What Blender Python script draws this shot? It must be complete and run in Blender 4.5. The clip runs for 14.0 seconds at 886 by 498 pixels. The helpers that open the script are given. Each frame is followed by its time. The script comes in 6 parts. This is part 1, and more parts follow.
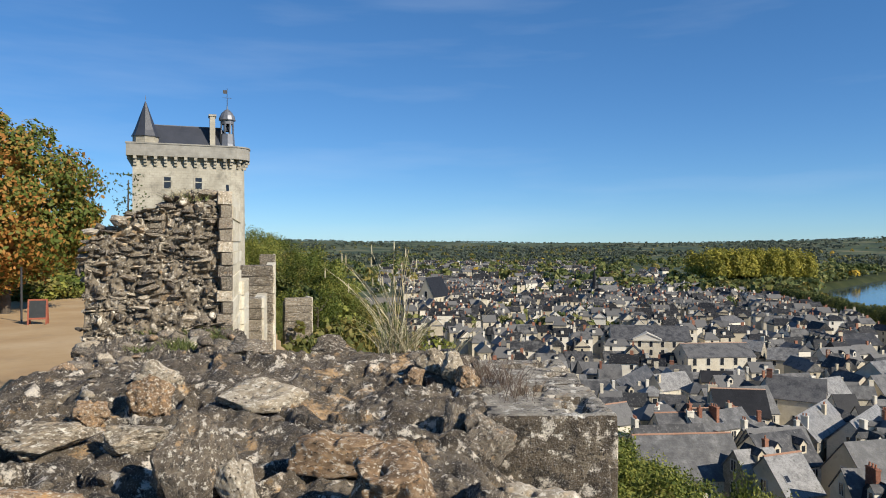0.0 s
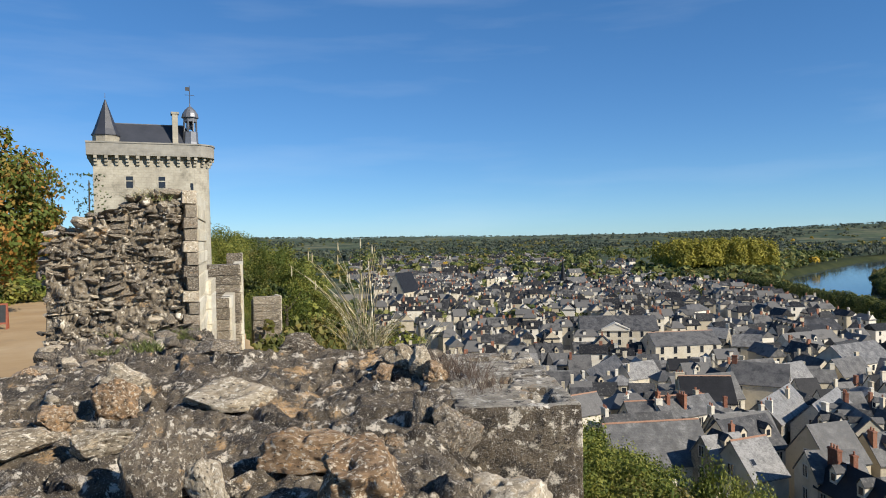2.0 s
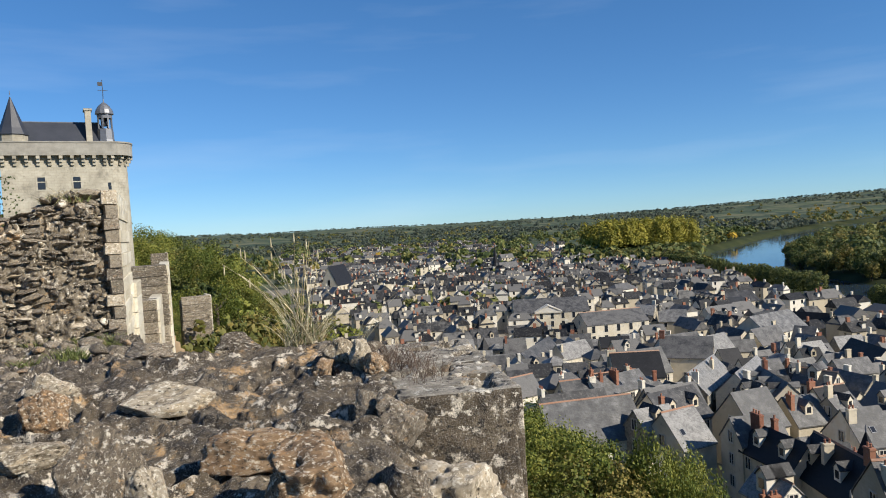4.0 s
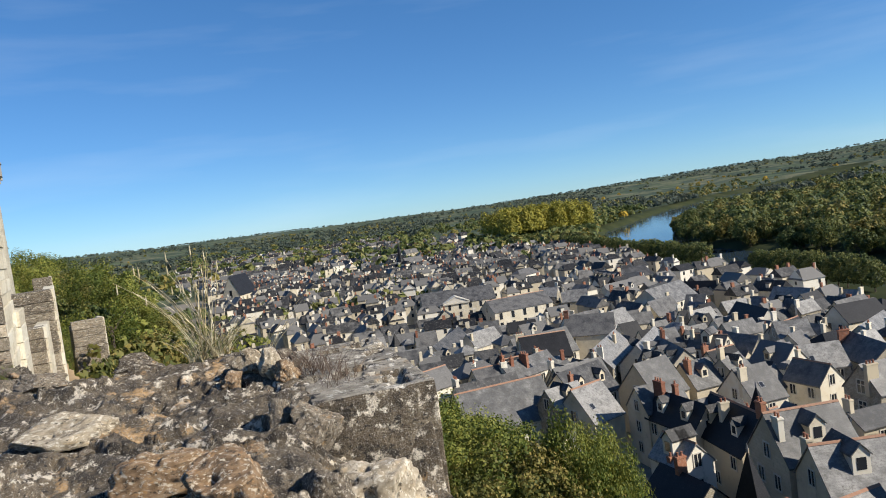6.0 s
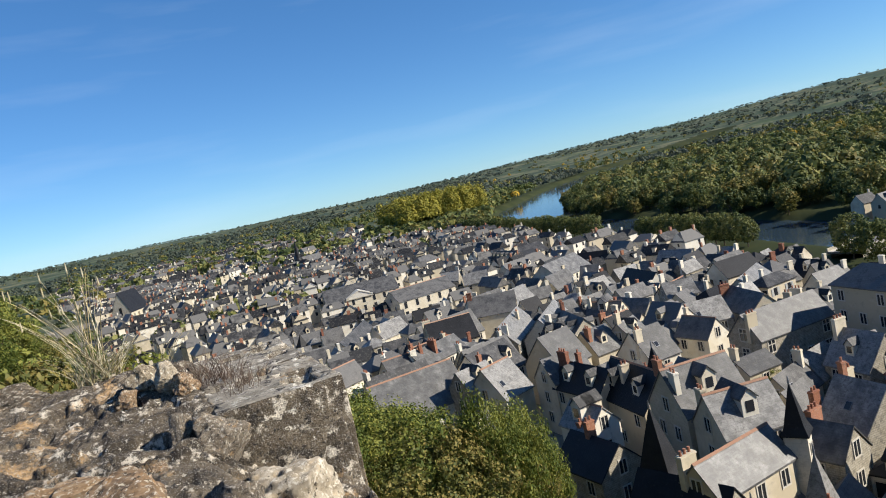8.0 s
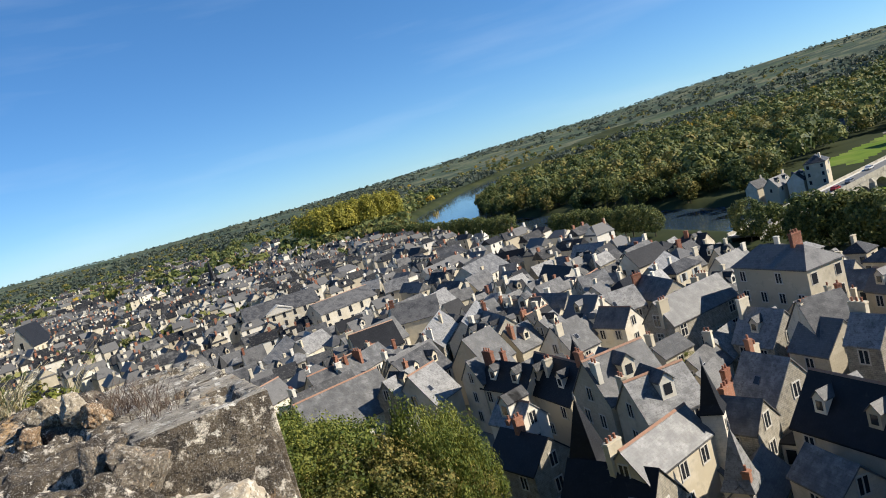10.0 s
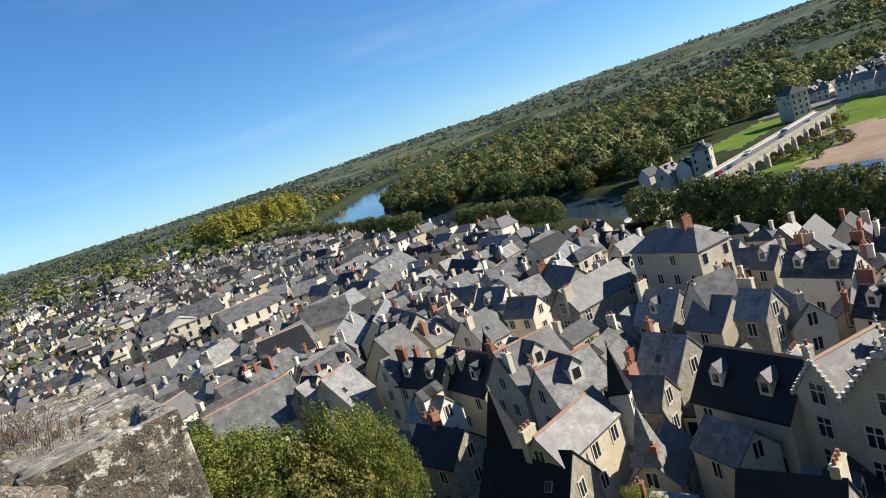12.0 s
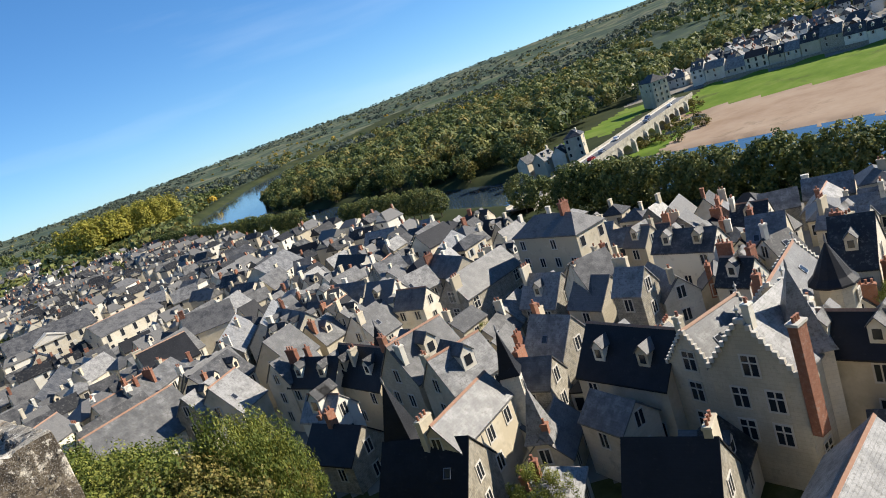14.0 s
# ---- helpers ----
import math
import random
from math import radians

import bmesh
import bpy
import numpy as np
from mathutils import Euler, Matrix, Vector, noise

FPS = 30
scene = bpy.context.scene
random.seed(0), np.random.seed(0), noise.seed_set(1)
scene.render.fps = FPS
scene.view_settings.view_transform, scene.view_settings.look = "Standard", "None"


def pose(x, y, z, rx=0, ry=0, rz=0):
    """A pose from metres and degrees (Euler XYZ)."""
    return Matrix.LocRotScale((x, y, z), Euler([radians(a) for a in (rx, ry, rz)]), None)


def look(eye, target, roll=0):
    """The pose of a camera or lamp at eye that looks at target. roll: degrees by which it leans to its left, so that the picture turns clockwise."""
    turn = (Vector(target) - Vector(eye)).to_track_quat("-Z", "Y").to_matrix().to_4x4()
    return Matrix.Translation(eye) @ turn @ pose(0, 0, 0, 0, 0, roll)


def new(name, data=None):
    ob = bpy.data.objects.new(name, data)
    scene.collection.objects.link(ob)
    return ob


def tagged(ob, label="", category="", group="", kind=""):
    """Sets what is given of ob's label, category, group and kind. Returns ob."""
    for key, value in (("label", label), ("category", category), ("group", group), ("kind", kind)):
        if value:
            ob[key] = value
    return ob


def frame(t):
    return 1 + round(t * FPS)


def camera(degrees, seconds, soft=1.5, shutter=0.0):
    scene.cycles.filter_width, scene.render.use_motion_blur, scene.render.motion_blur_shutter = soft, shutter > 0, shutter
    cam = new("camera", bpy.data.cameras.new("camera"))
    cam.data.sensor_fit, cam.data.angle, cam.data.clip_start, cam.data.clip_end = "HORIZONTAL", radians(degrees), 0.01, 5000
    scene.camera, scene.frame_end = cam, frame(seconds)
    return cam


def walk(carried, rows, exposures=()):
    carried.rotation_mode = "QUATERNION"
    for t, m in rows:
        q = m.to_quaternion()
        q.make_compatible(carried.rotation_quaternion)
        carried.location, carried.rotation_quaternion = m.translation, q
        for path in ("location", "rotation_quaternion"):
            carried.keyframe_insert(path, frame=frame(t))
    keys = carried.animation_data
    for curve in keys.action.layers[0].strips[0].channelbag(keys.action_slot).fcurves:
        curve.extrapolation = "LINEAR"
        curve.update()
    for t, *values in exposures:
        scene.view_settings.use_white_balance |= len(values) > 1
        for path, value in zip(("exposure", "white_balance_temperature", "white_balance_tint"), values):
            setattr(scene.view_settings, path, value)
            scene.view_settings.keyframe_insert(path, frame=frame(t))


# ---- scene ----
cam = camera(64.30, 14.0, 1.0)
PATH = [
    (0.0, pose(-0.000, 0.000, 46.000, 89.51, -0.00, 0.00)),
    (0.5, pose(0.000, -0.014, 46.007, 89.43, 0.37, -0.40)),
    (1.0, pose(-0.003, -0.023, 46.007, 89.37, 0.58, -0.83)),
    (1.5, pose(0.002, -0.025, 46.004, 89.27, 0.76, -1.56)),
    (2.0, pose(0.010, -0.022, 46.003, 89.07, 1.10, -2.52)),
    (2.5, pose(0.015, -0.018, 46.002, 88.76, 1.70, -3.57)),
    (5.0, pose(-0.008, -0.038, 46.009, 87.38, 4.97, -12.08)),
    (5.5, pose(-0.003, -0.039, 46.009, 87.14, 6.15, -14.23)),
    (6.0, pose(-0.000, -0.041, 46.008, 86.92, 7.60, -16.10)),
    (6.5, pose(0.003, -0.041, 46.002, 86.38, 8.86, -18.05)),
    (7.0, pose(0.004, -0.039, 46.000, 85.70, 9.92, -20.27)),
    (7.5, pose(0.005, -0.038, 46.000, 85.13, 10.97, -22.56)),
    (8.0, pose(0.009, -0.033, 46.000, 84.62, 12.29, -24.79)),
    (10.5, pose(0.022, 0.051, 45.977, 82.88, 15.86, -33.56)),
    (11.0, pose(0.032, 0.092, 45.974, 82.13, 16.40, -35.34)),
    (11.5, pose(0.035, 0.112, 45.970, 81.52, 16.89, -37.55)),
    (12.0, pose(0.037, 0.124, 45.967, 80.95, 17.25, -40.10)),
    (12.5, pose(0.039, 0.130, 45.965, 80.20, 17.73, -42.74)),
    (13.0, pose(0.037, 0.126, 45.966, 79.20, 18.14, -45.27)),
    (13.5, pose(0.035, 0.125, 45.966, 78.19, 18.43, -47.70)),
    (14.0, pose(0.034, 0.125, 45.967, 77.29, 18.59, -50.19)),
]
walk(cam, PATH, exposures=((0.0, 0.52), (2.5, 0.53), (5.0, 0.57), (8.0, 0.69), (11.0, 0.80), (14.0, 0.92)))

H = 46.0                                  # camera height over the river plain
SUN_AZ, SUN_EL = 128.0, 33.0              # from the first heading, clockwise
sun_dir = Vector((math.sin(radians(SUN_AZ)) * math.cos(radians(SUN_EL)), math.cos(radians(SUN_AZ)) * math.cos(radians(SUN_EL)), math.sin(radians(SUN_EL))))

# ---------------------------------------------------------------- light
world = bpy.data.worlds.new("sky")
scene.world = world
world.use_nodes = True
wn = world.node_tree.nodes
sky = wn.new("ShaderNodeTexSky")
sky.sky_type, sky.sun_disc = "NISHITA", False
sky.sun_elevation, sky.sun_rotation = radians(SUN_EL), radians(SUN_AZ)
sky.altitude, sky.air_density, sky.dust_density, sky.ozone_density = 80, 0.72, 0.0, 3.2
wn["Background"].inputs["Strength"].default_value = 0.090
tone = wn.new("ShaderNodeHueSaturation")
tone.inputs["Saturation"].default_value = 1.18
world.node_tree.links.new(sky.outputs["Color"], tone.inputs["Color"])
tint = wn.new("ShaderNodeMix")
tint.data_type, tint.blend_type = "RGBA", "MULTIPLY"
tint.inputs["Factor"].default_value = 1.0
tint.inputs["B"].default_value = (0.78, 1.13, 1.46, 1)
even = wn.new("ShaderNodeGamma")
even.inputs["Gamma"].default_value = 0.75
world.node_tree.links.new(tone.outputs["Color"], even.inputs["Color"])
world.node_tree.links.new(even.outputs["Color"], tint.inputs["A"])
# thin high cirrus
wtex, wmap, wnoise = wn.new("ShaderNodeTexCoord"), wn.new("ShaderNodeMapping"), wn.new("ShaderNodeTexNoise")
wmap.inputs["Scale"].default_value, wmap.inputs["Rotation"].default_value = (1.2, 1.2, 9.0), (0.05, 0.03, 0.4)
wnoise.inputs["Scale"].default_value, wnoise.inputs["Detail"].default_value = 2.2, 7
wrange, veil = wn.new("ShaderNodeMapRange"), wn.new("ShaderNodeMix")
wrange.inputs["From Min"].default_value, wrange.inputs["From Max"].default_value, wrange.inputs["To Max"].default_value = 0.5, 0.8, 0.11
veil.data_type = "RGBA"
veil.inputs["B"].default_value = (7.0, 7.6, 8.2, 1)
world.node_tree.links.new(wtex.outputs["Generated"], wmap.inputs["Vector"])
world.node_tree.links.new(wmap.outputs["Vector"], wnoise.inputs["Vector"])
world.node_tree.links.new(wnoise.outputs["Fac"], wrange.inputs["Value"])
world.node_tree.links.new(wrange.outputs["Result"], veil.inputs["Factor"])
world.node_tree.links.new(tint.outputs["Result"], veil.inputs["A"])
world.node_tree.links.new(veil.outputs["Result"], wn["Background"].inputs["Color"])

sun = new("sun", bpy.data.lights.new("sun", "SUN"))
sun.data.energy, sun.data.angle, sun.data.color = 4.6, radians(0.5), (1.0, 0.92, 0.80)
sun.matrix_world = look(sun_dir * 100, (0, 0, 0))


# ---------------------------------------------------------------- materials
def material(name, colors, scale=1.0, rough=0.85, bump=0.3, bump_scale=None, random_mix=0.0, second=None, second_scale=8.0, second_cut=(0.5, 0.6),
             metal=0.0, island=False, spec=0.5, detail=6.0, bump_distance=0.03, span=(0.3, 0.7)):
    """Noise between colours, a second colour in patches, a shift for each object or island, and a relief."""
    m = bpy.data.materials.new(name)
    m.use_nodes = True
    nt = m.node_tree
    n, l = nt.nodes, nt.links
    bsdf = n["Principled BSDF"]
    tc = n.new("ShaderNodeTexCoord")
    info = n.new("ShaderNodeObjectInfo")
    geo = n.new("ShaderNodeNewGeometry")
    rnd = geo.outputs["Random Per Island"] if island else info.outputs["Random"]
    shift = n.new("ShaderNodeVectorMath")
    shift.operation = "MULTIPLY_ADD"
    comb = n.new("ShaderNodeCombineXYZ")
    for i in range(3):
        l.new(info.outputs["Random"], comb.inputs[i])
    shift.inputs[1].default_value = (37, 51, 23)
    l.new(comb.outputs[0], shift.inputs[0])
    l.new(tc.outputs["Object"], shift.inputs[2])
    noise1 = n.new("ShaderNodeTexNoise")
    noise1.inputs["Scale"].default_value, noise1.inputs["Detail"].default_value, noise1.inputs["Roughness"].default_value = scale, detail, 0.65
    l.new(shift.outputs[0], noise1.inputs["Vector"])
    ramp = n.new("ShaderNodeValToRGB")
    els = ramp.color_ramp.elements
    for i, c in enumerate(colors):
        pos = span[0] + (span[1] - span[0]) * i / max(1, len(colors) - 1)
        e = els[i] if i < 2 else els.new(pos)
        e.position, e.color = pos, (*(0.78 * v for v in c), 1)
    if random_mix:
        addm = n.new("ShaderNodeMath")
        addm.operation = "MULTIPLY_ADD"
        sub = n.new("ShaderNodeMath")
        sub.operation = "SUBTRACT"
        sub.inputs[1].default_value = 0.5
        l.new(rnd, sub.inputs[0])
        l.new(sub.outputs[0], addm.inputs[0])
        addm.inputs[1].default_value = random_mix
        l.new(noise1.outputs["Fac"], addm.inputs[2])
        l.new(addm.outputs[0], ramp.inputs["Fac"])
    else:
        l.new(noise1.outputs["Fac"], ramp.inputs["Fac"])
    col = ramp.outputs["Color"]
    if second:
        n2 = n.new("ShaderNodeTexNoise")
        n2.inputs["Scale"].default_value, n2.inputs["Detail"].default_value, n2.inputs["Roughness"].default_value = second_scale, 8, 0.7
        l.new(shift.outputs[0], n2.inputs["Vector"])
        mr = n.new("ShaderNodeMapRange")
        mr.inputs["From Min"].default_value, mr.inputs["From Max"].default_value = second_cut
        l.new(n2.outputs["Fac"], mr.inputs["Value"])
        mix = n.new("ShaderNodeMix")
        mix.data_type = "RGBA"
        l.new(mr.outputs["Result"], mix.inputs["Factor"])
        l.new(col, mix.inputs["A"])
        mix.inputs["B"].default_value = (*(0.85 * v for v in second), 1)
        col = mix.outputs["Result"]
    l.new(col, bsdf.inputs["Base Color"])
    bsdf.inputs["Roughness"].default_value, bsdf.inputs["Metallic"].default_value = rough, metal
    bsdf.inputs["Specular IOR Level"].default_value = spec
    if bump:
        n3 = n.new("ShaderNodeTexNoise")
        n3.inputs["Scale"].default_value, n3.inputs["Detail"].default_value = bump_scale or scale * 4, 8
        n3.inputs["Roughness"].default_value = 0.7
        l.new(shift.outputs[0], n3.inputs["Vector"])
        b = n.new("ShaderNodeBump")
        b.inputs["Strength"].default_value, b.inputs["Distance"].default_value = bump, bump_distance
        l.new(n3.outputs["Fac"], b.inputs["Height"])
        l.new(b.outputs["Normal"], bsdf.inputs["Normal"])
    return m


def add_pattern(m, width, height, amount, mortar=0.02, depth=0.02, color=True):
    """Courses of slates or blocks laid into the relief and, faintly, the colour (object space: along x and z, or y and z)."""
    nt = m.node_tree
    n, l = nt.nodes, nt.links
    bsdf = n["Principled BSDF"]
    tc = n.new("ShaderNodeTexCoord")
    sep = n.new("ShaderNodeSeparateXYZ")
    l.new(tc.outputs["Object"], sep.inputs[0])
    add = n.new("ShaderNodeMath")
    l.new(sep.outputs["X"], add.inputs[0])
    l.new(sep.outputs["Y"], add.inputs[1])
    comb = n.new("ShaderNodeCombineXYZ")
    l.new(add.outputs[0], comb.inputs[0])
    l.new(sep.outputs["Z"], comb.inputs[1])
    brick = n.new("ShaderNodeTexBrick")
    brick.inputs["Scale"].default_value = 1.0
    brick.inputs["Brick Width"].default_value, brick.inputs["Row Height"].default_value, brick.inputs["Mortar Size"].default_value = width, height, mortar
    brick.inputs["Color1"].default_value, brick.inputs["Color2"].default_value = (1, 1, 1, 1), (0.72, 0.72, 0.72, 1)
    brick.inputs["Mortar"].default_value = (0.45, 0.45, 0.45, 1)
    l.new(comb.outputs[0], brick.inputs["Vector"])
    if color:
        link = bsdf.inputs["Base Color"].links[0]
        src = link.from_socket
        mix = n.new("ShaderNodeMix")
        mix.data_type, mix.blend_type = "RGBA", "MULTIPLY"
        mix.inputs["Factor"].default_value = amount
        l.new(src, mix.inputs["A"])
        l.new(brick.outputs["Color"], mix.inputs["B"])
        l.new(mix.outputs["Result"], bsdf.inputs["Base Color"])
    b = n.new("ShaderNodeBump")
    b.inputs["Strength"].default_value, b.inputs["Distance"].default_value = 0.6, depth
    l.new(brick.outputs["Color"], b.inputs["Height"])
    if bsdf.inputs["Normal"].links:
        l.new(bsdf.inputs["Normal"].links[0].from_socket, b.inputs["Normal"])
    l.new(b.outputs["Normal"], bsdf.inputs["Normal"])
    return m


SLATE = add_pattern(material("slate", [(0.030, 0.031, 0.033), (0.075, 0.075, 0.077), (0.17, 0.166, 0.16)], 0.6, 0.55, 0.4, 6, 0.75, (0.22, 0.212, 0.195), 2.2, (0.54, 0.74), spec=0.3), 0.30, 0.17, 0.5, 0.012, 0.02)
# Weathered slate, also for sunlit roofs: their brightness is put into the colour.
SLATE_PALE = add_pattern(material("weathered_lit_slate", [(0.085, 0.085, 0.085), (0.17, 0.168, 0.163), (0.34, 0.332, 0.315)], 0.8, 0.5, 0.4, 6, 0.4, (0.10, 0.095, 0.08), 3.0, (0.5, 0.68), spec=0.4), 0.30, 0.17, 0.5, 0.012, 0.02)
# Near-black copy for shaded slopes: the shade is put into the colour.
SLATE_SHADED = add_pattern(material("dark_shaded_slate", [(0.012, 0.013, 0.016), (0.026, 0.027, 0.031)], 0.5, 0.55, 0.25, 6, 0.3, (0.06, 0.058, 0.052), 2.5, (0.6, 0.75), spec=0.22), 0.30, 0.17, 0.4, 0.012, 0.02)
PLASTER = material("limewash_wall", [(0.60, 0.52, 0.37), (0.77, 0.68, 0.51), (0.85, 0.80, 0.67)], 0.35, 0.92, 0.25, 8, 0.55, (0.36, 0.32, 0.25), 0.9, (0.56, 0.78))
ASHLAR = add_pattern(material("tuffeau_blocks", [(0.56, 0.49, 0.36), (0.73, 0.65, 0.49), (0.82, 0.76, 0.62)], 0.35, 0.92, 0.3, 8, 0.35, (0.28, 0.26, 0.21), 0.7, (0.54, 0.76)), 0.62, 0.33, 0.3, 0.016, 0.012)
RUBBLE = add_pattern(material("rubble_wall", [(0.30, 0.26, 0.19), (0.46, 0.41, 0.31), (0.56, 0.51, 0.41)], 1.4, 0.95, 0.6, 5, 0.3, (0.22, 0.2, 0.16), 2.2, (0.5, 0.66)), 0.38, 0.2, 0.55, 0.03, 0.03)
FRAME = material("window_stone", [(0.6, 0.56, 0.47), (0.72, 0.68, 0.6)], 2, 0.9, 0.1, 20, 0.3)
CASTLE = add_pattern(material("castle_limestone", [(0.33, 0.295, 0.225), (0.47, 0.43, 0.335), (0.58, 0.535, 0.425)], 0.5, 0.92, 0.4, 5, 0.2, (0.22, 0.2, 0.155), 0.45, (0.52, 0.7), detail=9), 0.6, 0.33, 0.4, 0.018, 0.015)
BRICK = add_pattern(material("chimney_brick", [(0.33, 0.13, 0.075), (0.46, 0.21, 0.12)], 3, 0.9, 0.3, 20, 0.5, (0.35, 0.3, 0.26), 3, (0.55, 0.75)), 0.23, 0.075, 0.5, 0.012, 0.01)
POT = material("terracotta", [(0.3, 0.12, 0.07), (0.42, 0.19, 0.11)], 5, 0.8, 0.1, 30, 0.4)
RIDGE = material("ridge_tile", [(0.34, 0.18, 0.11), (0.45, 0.29, 0.2)], 4, 0.85, 0.2, 20, 0.4)
LEAD = material("lead", [(0.16, 0.17, 0.19), (0.26, 0.27, 0.29)], 2, 0.5, 0.1, 10, 0.2, metal=0.4)
IRON = material("dark_iron", [(0.03, 0.03, 0.032), (0.06, 0.058, 0.055)], 6, 0.55, 0.1, 30)
glass = bpy.data.materials.new("window_glass")
glass.use_nodes = True
glass.node_tree.nodes["Principled BSDF"].inputs["Base Color"].default_value = (0.022, 0.025, 0.03, 1)
glass.node_tree.nodes["Principled BSDF"].inputs["Roughness"].default_value = 0.12
SHUTTER = material("shutter_paint", [(0.45, 0.47, 0.47), (0.6, 0.6, 0.57)], 3, 0.6, 0.1, 20, 0.8)
BARK = material("bark", [(0.06, 0.045, 0.03), (0.14, 0.11, 0.08)], 3, 0.95, 0.8, 10)


def leaf_material(name, colors, mix=0.35):
    m = material(name, colors, 0.12, 0.6, 0, None, mix, island=True, spec=0.2, detail=2, span=(0.36, 0.64))
    nt = m.node_tree
    b = nt.nodes["Principled BSDF"]
    src = b.inputs["Base Color"].links[0].from_socket
    tr = nt.nodes.new("ShaderNodeBsdfTranslucent")
    nt.links.new(src, tr.inputs["Color"])
    ms = nt.nodes.new("ShaderNodeMixShader")
    ms.inputs[0].default_value = 0.27
    nt.links.new(b.outputs[0], ms.inputs[1])
    nt.links.new(tr.outputs[0], ms.inputs[2])
    nt.links.new(ms.outputs[0], nt.nodes["Material Output"].inputs["Surface"])
    return m


LEAF_GREEN = leaf_material("leaves_green", [(0.085, 0.12, 0.022), (0.18, 0.21, 0.04), (0.33, 0.33, 0.07)])
LEAF_DARK = leaf_material("leaves_dark", [(0.06, 0.09, 0.03), (0.12, 0.155, 0.045), (0.23, 0.24, 0.07)])
LEAF_OLIVE = leaf_material("leaves_olive", [(0.10, 0.115, 0.03), (0.20, 0.195, 0.05), (0.34, 0.27, 0.08)])
LEAF_YELLOW = leaf_material("leaves_yellow", [(0.24, 0.24, 0.04), (0.36, 0.33, 0.05), (0.50, 0.44, 0.08)])
LEAF_AUTUMN = leaf_material("leaves_autumn", [(0.13, 0.17, 0.035), (0.24, 0.23, 0.05), (0.44, 0.25, 0.06), (0.50, 0.23, 0.06)], 0.45)
LEAF_PLAIN = leaf_material("leaves_muted_green", [(0.09, 0.12, 0.04), (0.17, 0.20, 0.06), (0.29, 0.28, 0.09)])
# Greyed towards blue: a little distance haze mixed into the leaf colour.
LEAF_HAZY = leaf_material("hazy_far_leaves", [(0.062, 0.085, 0.068), (0.095, 0.122, 0.09), (0.145, 0.16, 0.105)])
LEAF_GOLD = leaf_material("golden_leaves", [(0.352, 0.240, 0.032), (0.544, 0.352, 0.040), (0.672, 0.464, 0.064)])

M_TOWN = material("street_stone", [(0.22, 0.195, 0.155), (0.33, 0.30, 0.25)], 0.3, 0.95, 0.2, 3, spec=0.08)
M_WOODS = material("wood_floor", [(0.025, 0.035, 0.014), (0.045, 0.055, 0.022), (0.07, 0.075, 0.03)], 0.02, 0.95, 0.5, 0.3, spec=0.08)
# Muted and bluish: mild haze of the far plain lies in this colour.
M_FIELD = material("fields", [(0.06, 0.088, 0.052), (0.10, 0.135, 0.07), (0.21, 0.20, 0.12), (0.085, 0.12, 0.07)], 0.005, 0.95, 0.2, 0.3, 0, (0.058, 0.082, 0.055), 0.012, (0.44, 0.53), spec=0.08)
M_SAND = material("river_sand", [(0.32, 0.22, 0.145), (0.40, 0.29, 0.20), (0.46, 0.35, 0.25)], 0.05, 0.95, 0.2, 1.0, 0, (0.24, 0.18, 0.12), 0.03, (0.6, 0.7), spec=0.08)
M_GRASS = material("meadow", [(0.10, 0.17, 0.02), (0.15, 0.23, 0.03), (0.22, 0.27, 0.06)], 0.06, 0.95, 0.3, 2.0, 0, (0.09, 0.11, 0.03), 0.05, (0.55, 0.7), spec=0.08)
M_SCRUB = material("slope_scrub", [(0.04, 0.05, 0.015), (0.09, 0.09, 0.03), (0.15, 0.14, 0.06)], 0.4, 0.95, 0.6, 3.0, spec=0.08)
M_COURT = material("sandy_court", [(0.42, 0.28, 0.15), (0.50, 0.35, 0.19), (0.57, 0.42, 0.25)], 0.5, 0.95, 0.25, 12, 0, (0.36, 0.27, 0.17), 1.5, (0.55, 0.75), spec=0.08)


